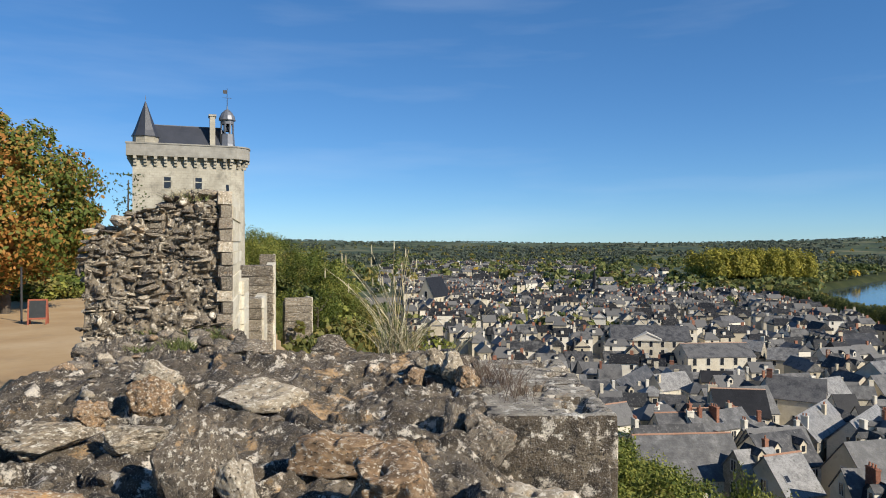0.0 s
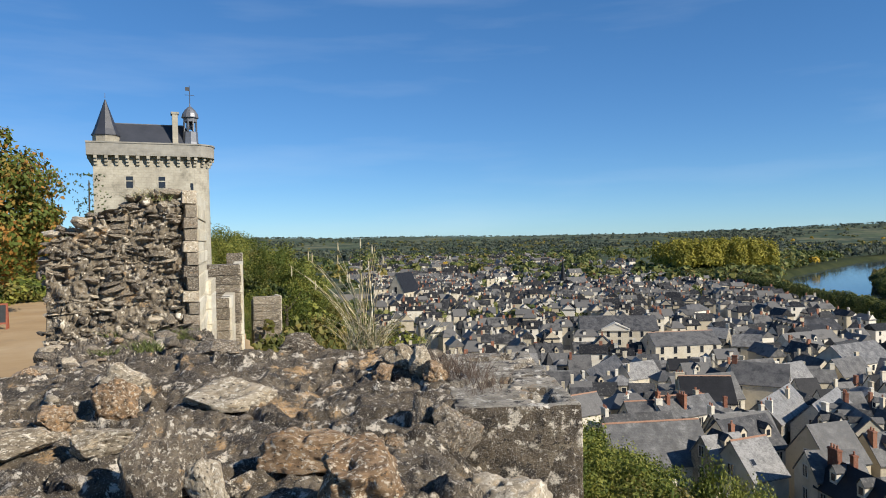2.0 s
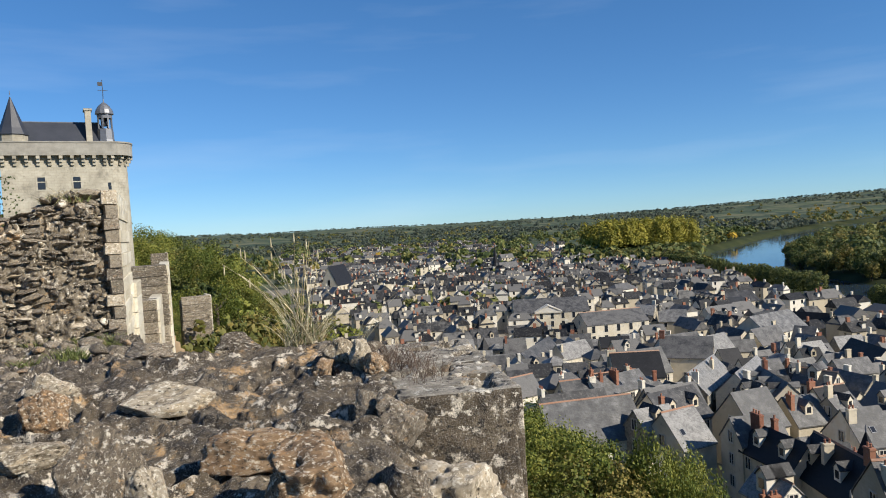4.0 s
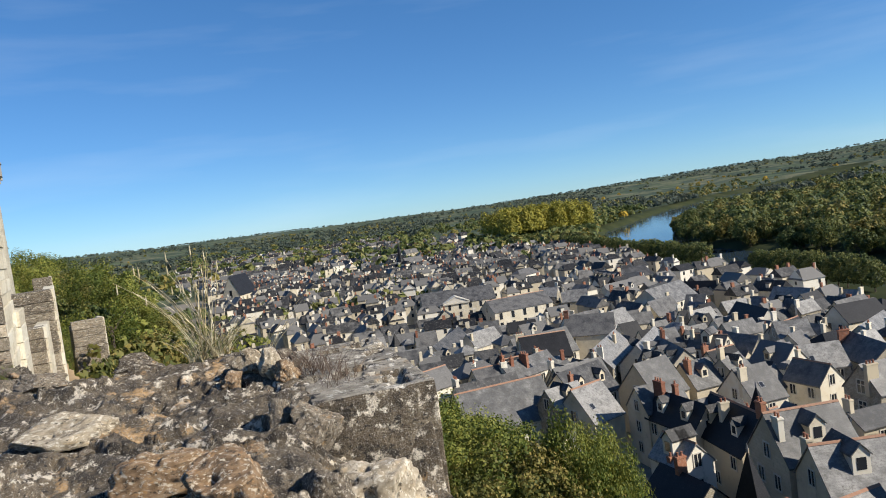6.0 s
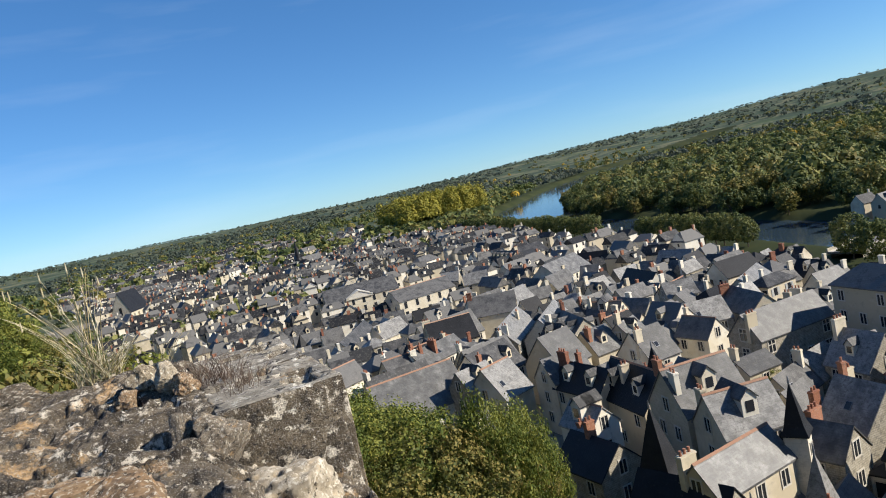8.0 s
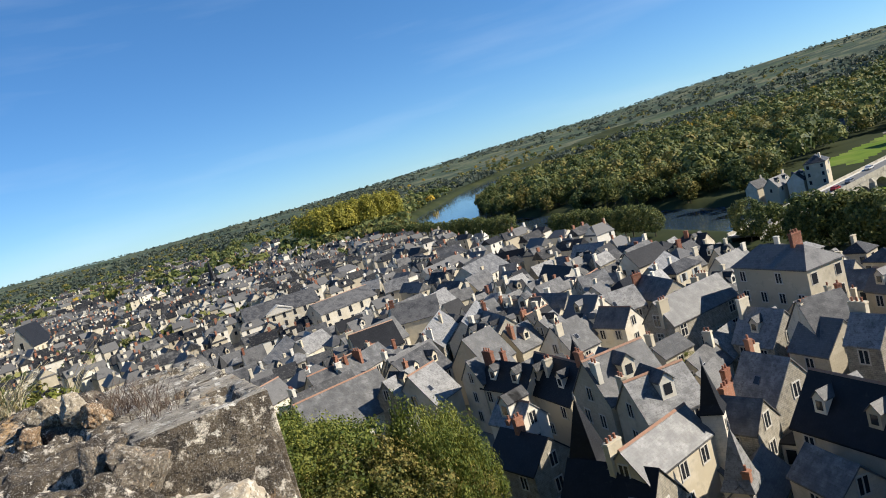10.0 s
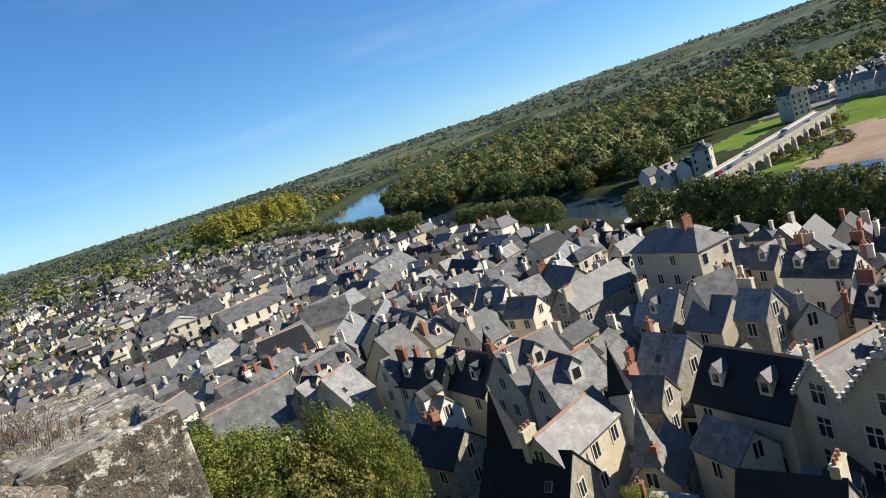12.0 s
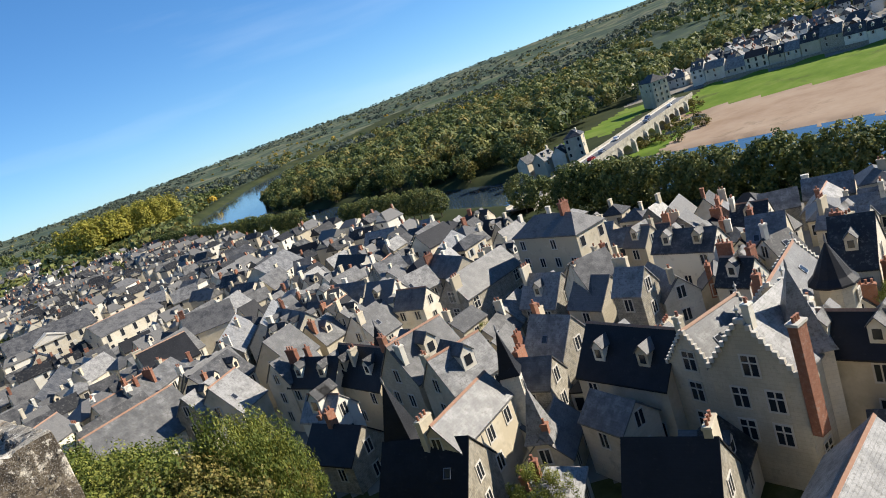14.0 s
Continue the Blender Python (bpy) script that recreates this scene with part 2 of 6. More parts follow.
# ---------------------------------------------------------------- mesh building
class Build:
    """Vertices and faces of one mesh."""
    def __init__(self):
        self.v, self.f, self.m = [], [], []

    def poly(self, pts, faces, mat=0):
        o = len(self.v)
        self.v += [tuple(p) for p in pts]
        self.f += [tuple(o + i for i in f) for f in faces]
        self.m += [mat] * len(faces)
        return self

    def box(self, x0, y0, z0, x1, y1, z1, mat=0, bevel=0.0):
        p = [(x0, y0, z0), (x1, y0, z0), (x1, y1, z0), (x0, y1, z0), (x0, y0, z1), (x1, y0, z1), (x1, y1, z1), (x0, y1, z1)]
        return self.poly(p, [(3, 2, 1, 0), (4, 5, 6, 7), (0, 1, 5, 4), (1, 2, 6, 5), (2, 3, 7, 6), (3, 0, 4, 7)], mat)

    def tube(self, rings, n=10, mat=0, caps=True):
        """rings: (x, y, z, radius) along the tube, upright rings."""
        pts = [(x + r * math.cos(2 * math.pi * k / n), y + r * math.sin(2 * math.pi * k / n), z) for x, y, z, r in rings for k in range(n)]
        fs = [(i * n + k, i * n + (k + 1) % n, (i + 1) * n + (k + 1) % n, (i + 1) * n + k) for i in range(len(rings) - 1) for k in range(n)]
        if caps:
            fs += [tuple(range(n - 1, -1, -1)), tuple((len(rings) - 1) * n + k for k in range(n))]
        return self.poly(pts, fs, mat)

    def limb(self, a, b, r0, r1, n=6, mat=0):
        a, b = Vector(a), Vector(b)
        q = (b - a).to_track_quat("Z", "Y")
        pts = [c + q @ Vector((r * math.cos(2 * math.pi * k / n), r * math.sin(2 * math.pi * k / n), 0)) for c, r in ((a, r0), (b, r1)) for k in range(n)]
        fs = [(k, (k + 1) % n, n + (k + 1) % n, n + k) for k in range(n)] + [tuple(range(n - 1, -1, -1)), tuple(range(n, 2 * n))]
        return self.poly(pts, fs, mat)

    def mesh(self, name, mats):
        me = bpy.data.meshes.new(name)
        me.from_pydata(self.v, [], self.f)
        for m in (mats if isinstance(mats, (list, tuple)) else [mats]):
            me.materials.append(m)
        me.polygons.foreach_set("material_index", self.m)
        me.update()
        return me


def part(name, data, parent, loc=(0, 0, 0), yaw=0.0, label="", scale=None, tilt=0.0):
    """A mesh as one part under a thing or part."""
    ob = new(name, data)
    ob.parent = parent
    ob.location = loc
    ob.rotation_euler = (tilt, 0, radians(yaw))
    if scale:
        ob.scale = scale
    if label:
        ob["label"] = label
    return ob


def thing(name, label, category, loc=(0, 0, 0), yaw=0.0, data=None, group="", kind=""):
    ob = new(name, data)
    ob.location = loc
    ob.rotation_euler = (0, 0, radians(yaw))
    return tagged(ob, label, category, group, kind)


def np_mesh(name, verts, quads, mats, index=None, smooth=False):
    me = bpy.data.meshes.new(name)
    verts, quads = np.asarray(verts, dtype=np.float32), np.asarray(quads, dtype=np.int32)
    me.vertices.add(len(verts))
    me.vertices.foreach_set("co", verts.ravel())
    me.loops.add(quads.size)
    me.loops.foreach_set("vertex_index", quads.ravel())
    me.polygons.add(len(quads))
    me.polygons.foreach_set("loop_start", np.arange(0, quads.size, quads.shape[1], dtype=np.int32))
    for m in (mats if isinstance(mats, (list, tuple)) else [mats]):
        me.materials.append(m)
    if index is not None:
        me.polygons.foreach_set("material_index", np.asarray(index, dtype=np.int32))
    if smooth:
        me.polygons.foreach_set("use_smooth", np.ones(len(quads), dtype=bool))
    me.update(calc_edges=True)
    return me


_lat = np.random.RandomState(5).rand(64, 64, 64)


def vnoise(x, y, z=0.0):
    """Smooth value noise, vectorised, 0 to 1."""
    x, y, z = np.broadcast_arrays(np.asarray(x, float), np.asarray(y, float), np.asarray(z, float))
    xi, yi, zi = np.floor(x).astype(int), np.floor(y).astype(int), np.floor(z).astype(int)
    fx, fy, fz = x - xi, y - yi, z - zi
    fx, fy, fz = (f * f * (3 - 2 * f) for f in (fx, fy, fz))
    out = 0
    for a in (0, 1):
        for b in (0, 1):
            for c in (0, 1):
                w = (fx if a else 1 - fx) * (fy if b else 1 - fy) * (fz if c else 1 - fz)
                out = out + w * _lat[(xi + a) % 64, (yi + b) % 64, (zi + c) % 64]
    return out


def fbm(x, y, z=0.0, octaves=4, gain=0.5):
    out, amp, tot, k = 0, 1.0, 0, 1.0
    for o in range(octaves):
        out = out + amp * vnoise(x * k + 17.3 * o, y * k + 5.1 * o, z * k + 9.7 * o)
        tot += amp
        amp *= gain
        k *= 2.03
    return out / tot


def smooth(a, b, x):
    k = np.clip((x - a) / (b - a), 0, 1)
    return k * k * (3 - 2 * k)


# ---------------------------------------------------------------- ground
RIVER = np.array([(185, -400, 55), (200, 40, 40), (214, 110, 30), (228, 180, 22), (245, 260, 22), (280, 430, 25), (340, 560, 34), (430, 690, 46), (560, 830, 48), (720, 1000, 50), (1000, 1230, 60), (1600, 1500, 60)], float)


def river_side(x, y):
    """Distance beyond the water's edge (negative in the water), and the side (positive: far bank)."""
    best, side = np.full(np.shape(x), 1e9), np.zeros(np.shape(x))
    for (ax, ay, aw), (bx, by, bw) in zip(RIVER[:-1], RIVER[1:]):
        dx, dy = bx - ax, by - ay
        k = np.clip(((x - ax) * dx + (y - ay) * dy) / (dx * dx + dy * dy), 0, 1)
        d = np.hypot(x - ax - k * dx, y - ay - k * dy) - (aw + k * (bw - aw))
        s = np.sign((x - ax) * dy - (y - ay) * dx)
        take = d < best
        best, side = np.where(take, d, best), np.where(take, s, side)
    return best, side


def town_height(x, y):
    return 11 - 8 * smooth(70, 230, np.hypot(x, y))


def wall_side(x, y):
    """Distance right of the castle's curtain wall."""
    return x * 0.956 + y * 0.292 - 0.8


def ground_height(x, y):
    x, y = np.asarray(x, float), np.asarray(y, float)
    r, az = np.hypot(x, y), np.degrees(np.arctan2(x, y))
    z = town_height(x, y)
    d, side = river_side(x, y)
    far = side > 0
    # far bank: sand, meadow, quay; woods upstream
    low = -1.3 + 2.6 * smooth(318, 372, x) + 2.0 * smooth(392, 396, x)
    wood = 0.6 + 1.6 * smooth(0, 60, d)
    zf = low + (wood - low) * smooth(138, 165, y)
    z = np.where(far & (d > 0), zf, z)
    z = np.where(d < 12, -4.5 + (z + 4.5) * smooth(-6, 8, d), z)
    # pool under the bridge
    pool = np.exp(-(((x - 305) / 18) ** 2 + ((y - 128) / 6) ** 2))
    z = z - 2.2 * pool
    # castle rock
    s = wall_side(x, y)
    slope = 33 - 22 * smooth(0, 46, s)
    end = smooth(360, 620, y)
    z = np.where((s > 0.4) & (s < 50) & (y > -200), np.maximum(z, slope + (z - slope) * end), z)
    plat = (H - 2.8) * (1 - 0.55 * end) + 0.5 + 7 * smooth(150, 260, y) * (1 - end)
    z = np.where(s <= 0.4, plat + (fbm(x / 30, y / 30) - 0.5) * 1.2 * smooth(30, 60, r), z)
    # far hills
    crest = np.interp(az, (-30, -14, -6, 0, 10, 17, 28, 37, 45, 54, 61, 80, 110), (80, 66, 50, 54, 42, 46, 60, 78, 88, 112, 130, 142, 120)) + 14 * (fbm(az / 5 + 40, r / 2500) - 0.5)
    z = z + (crest - z) * smooth(1500, 3900, r) + 10 * (fbm(x / 700, y / 700) - 0.5) * smooth(900, 2200, r)
    near_hill = 45 * smooth(58, 72, az) * smooth(700, 1500, r) * (1 - smooth(-3, 0, -r))
    return z + near_hill * (1 - smooth(1500, 3900, r))


az_steps = np.radians(np.concatenate([np.arange(-60, 100, 0.28), np.arange(100, 300, 4.0)]))
r_steps = np.concatenate([[0.02, 1.2], np.geomspace(3, 4900, 420)])
AZ, RR = np.meshgrid(az_steps, r_steps)
GX, GY = RR * np.sin(AZ), RR * np.cos(AZ)
GZ = ground_height(GX, GY)
GZ = np.where((np.abs(wall_side(GX, GY)) < 6) & (GY < 9) & (GY > -9), np.minimum(GZ, H - 3.0), GZ)
na, nr = len(az_steps), len(r_steps)
idx = np.arange(na * nr).reshape(nr, na)
nxt = np.roll(idx, -1, axis=1)
quads = np.stack([idx[:-1], idx[1:], nxt[1:], nxt[:-1]], -1).reshape(-1, 4)
cx, cy = GX.ravel()[quads].mean(1), GY.ravel()[quads].mean(1)
cd, cs = river_side(cx, cy)
cr, cw = np.hypot(cx, cy), wall_side(cx, cy)
wob = 14 * (fbm(cx / 25, cy / 25) - 0.5)
kind = np.zeros(len(quads), int)
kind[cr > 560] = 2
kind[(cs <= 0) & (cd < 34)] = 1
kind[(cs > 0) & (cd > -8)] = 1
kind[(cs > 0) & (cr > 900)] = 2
kind[(cs > 0) & (cd > -12) & (cy + wob < 146) & (cx + wob < 330)] = 3
kind[(cs > 0) & (cy + wob < 150) & (cx + wob >= 330) & (cx < 393)] = 4
kind[(cs > 0) & (cy + wob < 136) & (cy > 118) & (cx + wob < 300)] = 4
kind[(cs > 0) & (cy + wob > 165) & (cy + wob < 190) & (cx > 300) & (cx < 380)] = 4
kind[(cs > 0) & (cx >= 393) & (cx < 620) & (cy < 200)] = 0
kind[(cw > 0.4) & ((cw < 50) | (cw < 85) & (cy > 190) & (cy < 700))] = 5
kind[(cw <= 0.4)] = 5
kind[(cw <= 0.4) & (cr < 33) & (cy < 32 + wob * 0.2)] = 6
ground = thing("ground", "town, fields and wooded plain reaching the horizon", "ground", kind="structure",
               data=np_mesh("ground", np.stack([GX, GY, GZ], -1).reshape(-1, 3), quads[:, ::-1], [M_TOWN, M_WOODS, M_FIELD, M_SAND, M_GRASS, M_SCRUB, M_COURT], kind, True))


def ground_at(x, y):
    return float(ground_height(np.array([x]), np.array([y]))[0])


water_mat = bpy.data.materials.new("river_water")
water_mat.use_nodes = True
wb = water_mat.node_tree.nodes["Principled BSDF"]
wb.inputs["Base Color"].default_value = (0.03, 0.05, 0.07, 1)
wb.inputs["Roughness"].default_value, wb.inputs["IOR"].default_value = 0.05, 1.33
wnz = water_mat.node_tree.nodes.new("ShaderNodeTexNoise")
wnz.inputs["Scale"].default_value, wnz.inputs["Detail"].default_value = 0.35, 6
wbp = water_mat.node_tree.nodes.new("ShaderNodeBump")
wbp.inputs["Strength"].default_value, wbp.inputs["Distance"].default_value = 0.35, 0.15
wtc = water_mat.node_tree.nodes.new("ShaderNodeTexCoord")
water_mat.node_tree.links.new(wtc.outputs["Object"], wnz.inputs["Vector"])
water_mat.node_tree.links.new(wnz.outputs["Fac"], wbp.inputs["Height"])
water_mat.node_tree.links.new(wbp.outputs["Normal"], wb.inputs["Normal"])
thing("water", "calm blue river reflecting the sky", "river", kind="structure",
      data=Build().poly([(120, -420, -2), (480, -420, -2), (480, 300, -2), (1700, 1250, -2), (1700, 1600, -2), (900, 1350, -2), (120, 420, -2)], [(0, 1, 2, 3, 4, 5, 6)]).mesh("water", water_mat))


# ---------------------------------------------------------------- trees
def crown_points(rng, n, rx, rz, clumps, spread):
    """Leaf places and outward ways over many clumps that make an uneven crown."""
    c = rng.normal(size=(clumps, 3))
    c /= np.linalg.norm(c, axis=1)[:, None]
    c *= rng.uniform(0.45, 1.0, (clumps, 1)) ** 0.5
    c[:, 2] = c[:, 2] * 0.95
    size = rng.uniform(0.6, 1.25, clumps) * spread
    k = rng.randint(0, clumps, n)
    w = rng.normal(size=(n, 3))
    w /= np.linalg.norm(w, axis=1)[:, None]
    p = c[k] + w * (size[k] * rng.uniform(0.55, 1.08, n))[:, None]
    return p * np.array([rx, rx, rz]), w * 0.7 + c[k] * 0.6


def leaf_quads(rng, p, way, size, jitter=0.55):
    """One bent leaf quad at each place."""
    n = len(p)
    nrm = way + rng.normal(size=(n, 3)) * jitter
    nrm /= np.linalg.norm(nrm, axis=1)[:, None]
    t = np.cross(nrm, rng.normal(size=(n, 3)))
    t /= np.linalg.norm(t, axis=1)[:, None] + 1e-9
    b = np.cross(nrm, t)
    s = (size * rng.uniform(0.6, 1.35, n))[:, None]
    v = np.stack([p - t * s, p - b * s * 0.6 - nrm * s * 0.2, p + t * s, p + b * s * 0.6 - nrm * s * 0.2], 1).reshape(-1, 3)
    return v, np.arange(4 * n).reshape(n, 4)


def crown_mesh(name, seed, n, rx, rz, clumps, spread, size, mat, squash=False):
    rng = np.random.RandomState(seed)
    p, w = crown_points(rng, n, rx, rz, clumps, spread)
    if squash:
        p[:, 2] = np.clip(p[:, 2], -rz * 0.8, rz * 0.92)
    v, q = leaf_quads(rng, p, w, size)
    return np_mesh(name, v, q, mat)


def trunk_mesh(seed, height, radius, spread):
    rng = np.random.RandomState(seed)
    b = Build()
    b.tube([(0, 0, -0.6, radius * 1.35), (0, 0, 0.3, radius), (0.05, 0, height * 0.55, radius * 0.8), (0, 0.08, height, radius * 0.5)], 8)
    for k in range(6):
        a = rng.uniform(0, 6.28)
        z = height * rng.uniform(0.55, 0.95)
        e = Vector((math.cos(a) * spread * rng.uniform(0.4, 0.8), math.sin(a) * spread * rng.uniform(0.4, 0.8), z + spread * rng.uniform(0.4, 1.0)))
        b.limb((0, 0, z), e * 0.55 + Vector((0, 0, z * 0.45)), radius * 0.45, radius * 0.28)
        b.limb(e * 0.55 + Vector((0, 0, z * 0.45)), e, radius * 0.28, radius * 0.1)
    return b.mesh("trunk", BARK)


TREES = {}


def tree_kind(key, seed, leaves, rx, rz, base, clumps, spread, size, mat, squash=False, trunk=0.25):
    TREES[key] = (crown_mesh("crown", seed, leaves, rx, rz, clumps, spread, size, mat, squash), trunk_mesh(seed, base + rz * 0.5, trunk, rx * 0.7), base + rz)


def tree(key, x, y, label, scale=1.0, z=None, yaw=0.0, group="", tall=1.0, name="tree"):
    crown, trunk, mid = TREES[key]
    t = thing(name, label, "tree", (x, y, ground_at(x, y) if z is None else z), yaw, group=group)
    t.scale = (scale, scale, scale * tall)
    part("trunk", trunk, t)
    part("crown", crown, t, (0, 0, mid))
    return t


tree_kind("near_a", 11, 9500, 4.2, 4.0, 1.5, 56, 0.23, 0.105, LEAF_GREEN)
tree_kind("near_b", 12, 9500, 4.4, 3.6, 1.2, 56, 0.23, 0.105, LEAF_OLIVE)
tree_kind("near_c", 13, 9500, 4.0, 4.2, 1.5, 56, 0.23, 0.105, LEAF_GREEN)
tree_kind("plane_a", 21, 3400, 5.0, 5.6, 1.0, 150, 0.17, 0.34, LEAF_PLAIN, True)
tree_kind("plane_b", 22, 3400, 5.0, 5.6, 1.0, 150, 0.17, 0.34, LEAF_DARK, True)
tree_kind("wood_a", 31, 1600, 5.5, 6.0, 2.0, 40, 0.27, 0.5, LEAF_DARK)
tree_kind("wood_b", 32, 1600, 6.0, 5.5, 2.0, 40, 0.27, 0.5, LEAF_PLAIN)
tree_kind("wood_c", 33, 1600, 5.5, 5.5, 2.0, 40, 0.27, 0.5, LEAF_OLIVE)
tree_kind("dark_poplar", 42, 1200, 2.6, 9.0, 1.5, 40, 0.25, 0.5, LEAF_DARK)
tree_kind("gold", 43, 1000, 4.5, 5.0, 2.0, 30, 0.32, 0.6, LEAF_GOLD)
tree_kind("chestnut", 51, 34000, 4.0, 4.4, 1.4, 170, 0.2, 0.12, LEAF_AUTUMN)
tree_kind("shrub", 61, 700, 1.5, 1.3, 0.1, 20, 0.35, 0.15, LEAF_GREEN, trunk=0.06)
tree_kind("bush", 62, 700, 1.5, 1.2, 0.1, 20, 0.35, 0.15, LEAF_OLIVE, trunk=0.06)

rnd = random.Random(4)
# trees on the slope under the wall
for k in range(34):
    d, a = rnd.uniform(42, 64), rnd.uniform(7, 28.5)
    x, y = d * math.sin(radians(a)), d * math.cos(radians(a))
    g = ground_at(x, y)
    top = H - d * math.tan(radians(float(np.interp(a, (7, 13, 18, 24, 27, 28.5), (14.4, 15.2, 15.6, 17.2, 19.5, 23.0))) + rnd.choice((-0.2, 0.6, 1.6, 2.6)) + rnd.uniform(-0.3, 0.3)))
    s = min(1.25 if a < 23 else 0.62, max(0.4, (top - g) / 9.4))
    tree(("near_a", "near_b", "near_c")[k % 3], x, y, ("dense green lime tree on the castle slope", "olive-green ash tree on the castle slope", "leafy green maple on the castle slope")[k % 3], s, min(g, top - 8.6 * s) if a > 23 else g, rnd.uniform(0, 360), "slope trees", max(1.0, (top - g) / (9.4 * s)) if a > 23 else 1.0)
# woods on the hillside below the curtain wall
for k in range(100):
    y = rnd.uniform(110, 300) if k < 60 else rnd.uniform(34, 115)
    s = rnd.uniform(2, 30) if y > 110 else rnd.uniform(2, 16)
    x = (s + 0.8 - 0.292 * y) / 0.956
    if math.degrees(math.atan2(x, y)) > (4 if k < 60 else -1.5) - y * 0.004:
        continue
    g = ground_at(x, y)
    key = rnd.choice(("wood_b", "wood_c", "wood_c", "wood_b", "wood_a")) if k < 60 else rnd.choice(("near_b", "near_a", "near_b", "near_c"))
    tree(key, x, y, {"wood_a": "dark green tree on the castle hillside", "wood_b": "green tree on the castle hillside"}.get(key, "olive autumn tree on the castle hillside"), rnd.uniform(0.4, 0.75) * (1 if k < 60 else 0.85), g, rnd.uniform(0, 360), "hillside wood")
# tall trees on the shoulder of the castle hill
for k in range(20):
    a, d = -15.8 + 0.42 * k + rnd.uniform(-0.2, 0.2), rnd.uniform(130, 240)
    x, y = d * math.sin(radians(a)), d * math.cos(radians(a))
    g = ground_at(x, y)
    rise = float(np.interp(a, (-16, -14, -12, -10, -8), (0.5, 0.75, 0.1, -0.8, -1.8))) + rnd.uniform(-0.35, 0.15)
    key = ("near_a", "near_b", "near_c", "near_b")[k % 4]
    tree(key, x, y, ("tall dark green tree on the castle hillside", "tall olive autumn tree on the castle hillside", "tall green tree on the castle hillside", "tall olive autumn tree on the castle hillside")[k % 4], min(1.9, max(0.6, (H + d * math.tan(radians(rise)) - g) / 9.0)), g, rnd.uniform(0, 360), "hillside wood")
# river-side rows of clipped planes
def row(points, step, keys, label, group, s0, tall=1.0):
    for (ax, ay), (bx, by) in zip(points[:-1], points[1:]):
        n = max(1, int(math.hypot(bx - ax, by - ay) / step))
        for i in range(n):
            f = (i + rnd.uniform(0.3, 0.7)) / n
            x, y = ax + f * (bx - ax), ay + f * (by - ay)
            tree(rnd.choice(keys), x, y, label, s0 * rnd.uniform(0.92, 1.08), 3.0, rnd.uniform(0, 360), group, tall)


row([(136, -80), (139, 27), (150, 69), (160, 104)], 5.6, ("plane_b", "plane_b", "plane_a"), "tall plane tree in the riverside row", "riverside planes", 1.22)
row([(162, 110), (171, 128)], 8.5, ("plane_b", "plane_a"), "plane tree with a rounded crown by the bridge", "riverside planes", 1.0)
row([(186, 172), (202, 246)], 6.0, ("plane_a", "plane_a", "plane_b"), "yellowing clipped plane tree on the quay", "clipped quay planes", 0.95)
row([(208, 286), (222, 360), (240, 480), (244, 560), (240, 640), (236, 700)], 7.5, ("plane_a", "plane_b"), "clipped plane tree in the long quay row", "clipped quay planes", 0.95)
# woods on the far bank
count = 0
while count < 130:
    y = rnd.uniform(160, 640)
    x = np.interp(y, RIVER[:, 1], RIVER[:, 0]) + (np.interp(y, RIVER[:, 1], RIVER[:, 2]) + rnd.uniform(-3, 30)) * 1.1
    if y < 178 and 225 < x < 430 or 295 < x < 390 and y < 195:
        continue
    count += 1
    u = rnd.random()
    key = "dark_poplar" if u < 0.03 else "gold" if u < 0.05 else "wood_c" if u < 0.35 else "wood_b" if u < 0.65 else "wood_a"
    tree(key, x, y, {"dark_poplar": "slender dark poplar in the far-bank wood", "gold": "golden autumn tree in the far-bank wood", "wood_a": "dark green tree in the far-bank wood",
                     "wood_b": "green tree in the far-bank wood", "wood_c": "olive-brown tree in the far-bank wood"}[key], rnd.uniform(0.75, 1.3), None, rnd.uniform(0, 360), "far-bank wood")
# shrubs on the river bars
for k in range(26):
    x, y = (rnd.uniform(248, 300), rnd.uniform(112, 136)) if k % 2 else (rnd.uniform(300, 345), rnd.uniform(118, 150))
    tree("bush" if k % 3 else "shrub", x, y, "low green willow bush on the river bar", rnd.uniform(1.0, 2.4), None, rnd.uniform(0, 360), "willow bushes", 0.8, "bush")


def far_woods(name, label, seed, n, place, mat, quads_each, radius, height, vary=(0.45, 1.4)):
    """Countless far trees as one mesh of leaf clumps."""
    rng = np.random.RandomState(seed)
    x, y = place(rng, n)
    z = ground_height(x, y)
    n = len(x)
    dist = np.hypot(x, y)
    grow = rng.uniform(*vary, n) * (1 - 0.35 * smooth(1500, 3800, dist))
    w = rng.normal(size=(n, quads_each, 3))
    w /= np.linalg.norm(w, axis=2)[:, :, None]
    w[:, :, 2] = np.abs(w[:, :, 2]) * 1.1 - 0.2
    off = w * np.array([radius, radius, height * 0.55]) * rng.uniform(0.75, 1.05, (n, quads_each, 1)) * grow[:, None, None]
    p = np.stack([x, y, z + height * 0.42 * grow], -1)[:, None, :] + off
    v, q = leaf_quads(rng, p.reshape(-1, 3), w.reshape(-1, 3), np.repeat(radius * (0.37 if quads_each < 60 else 0.17) * grow, quads_each), 0.3)
    return thing(name, label, "wood", kind="stuff", data=np_mesh(name, v, q, mat))


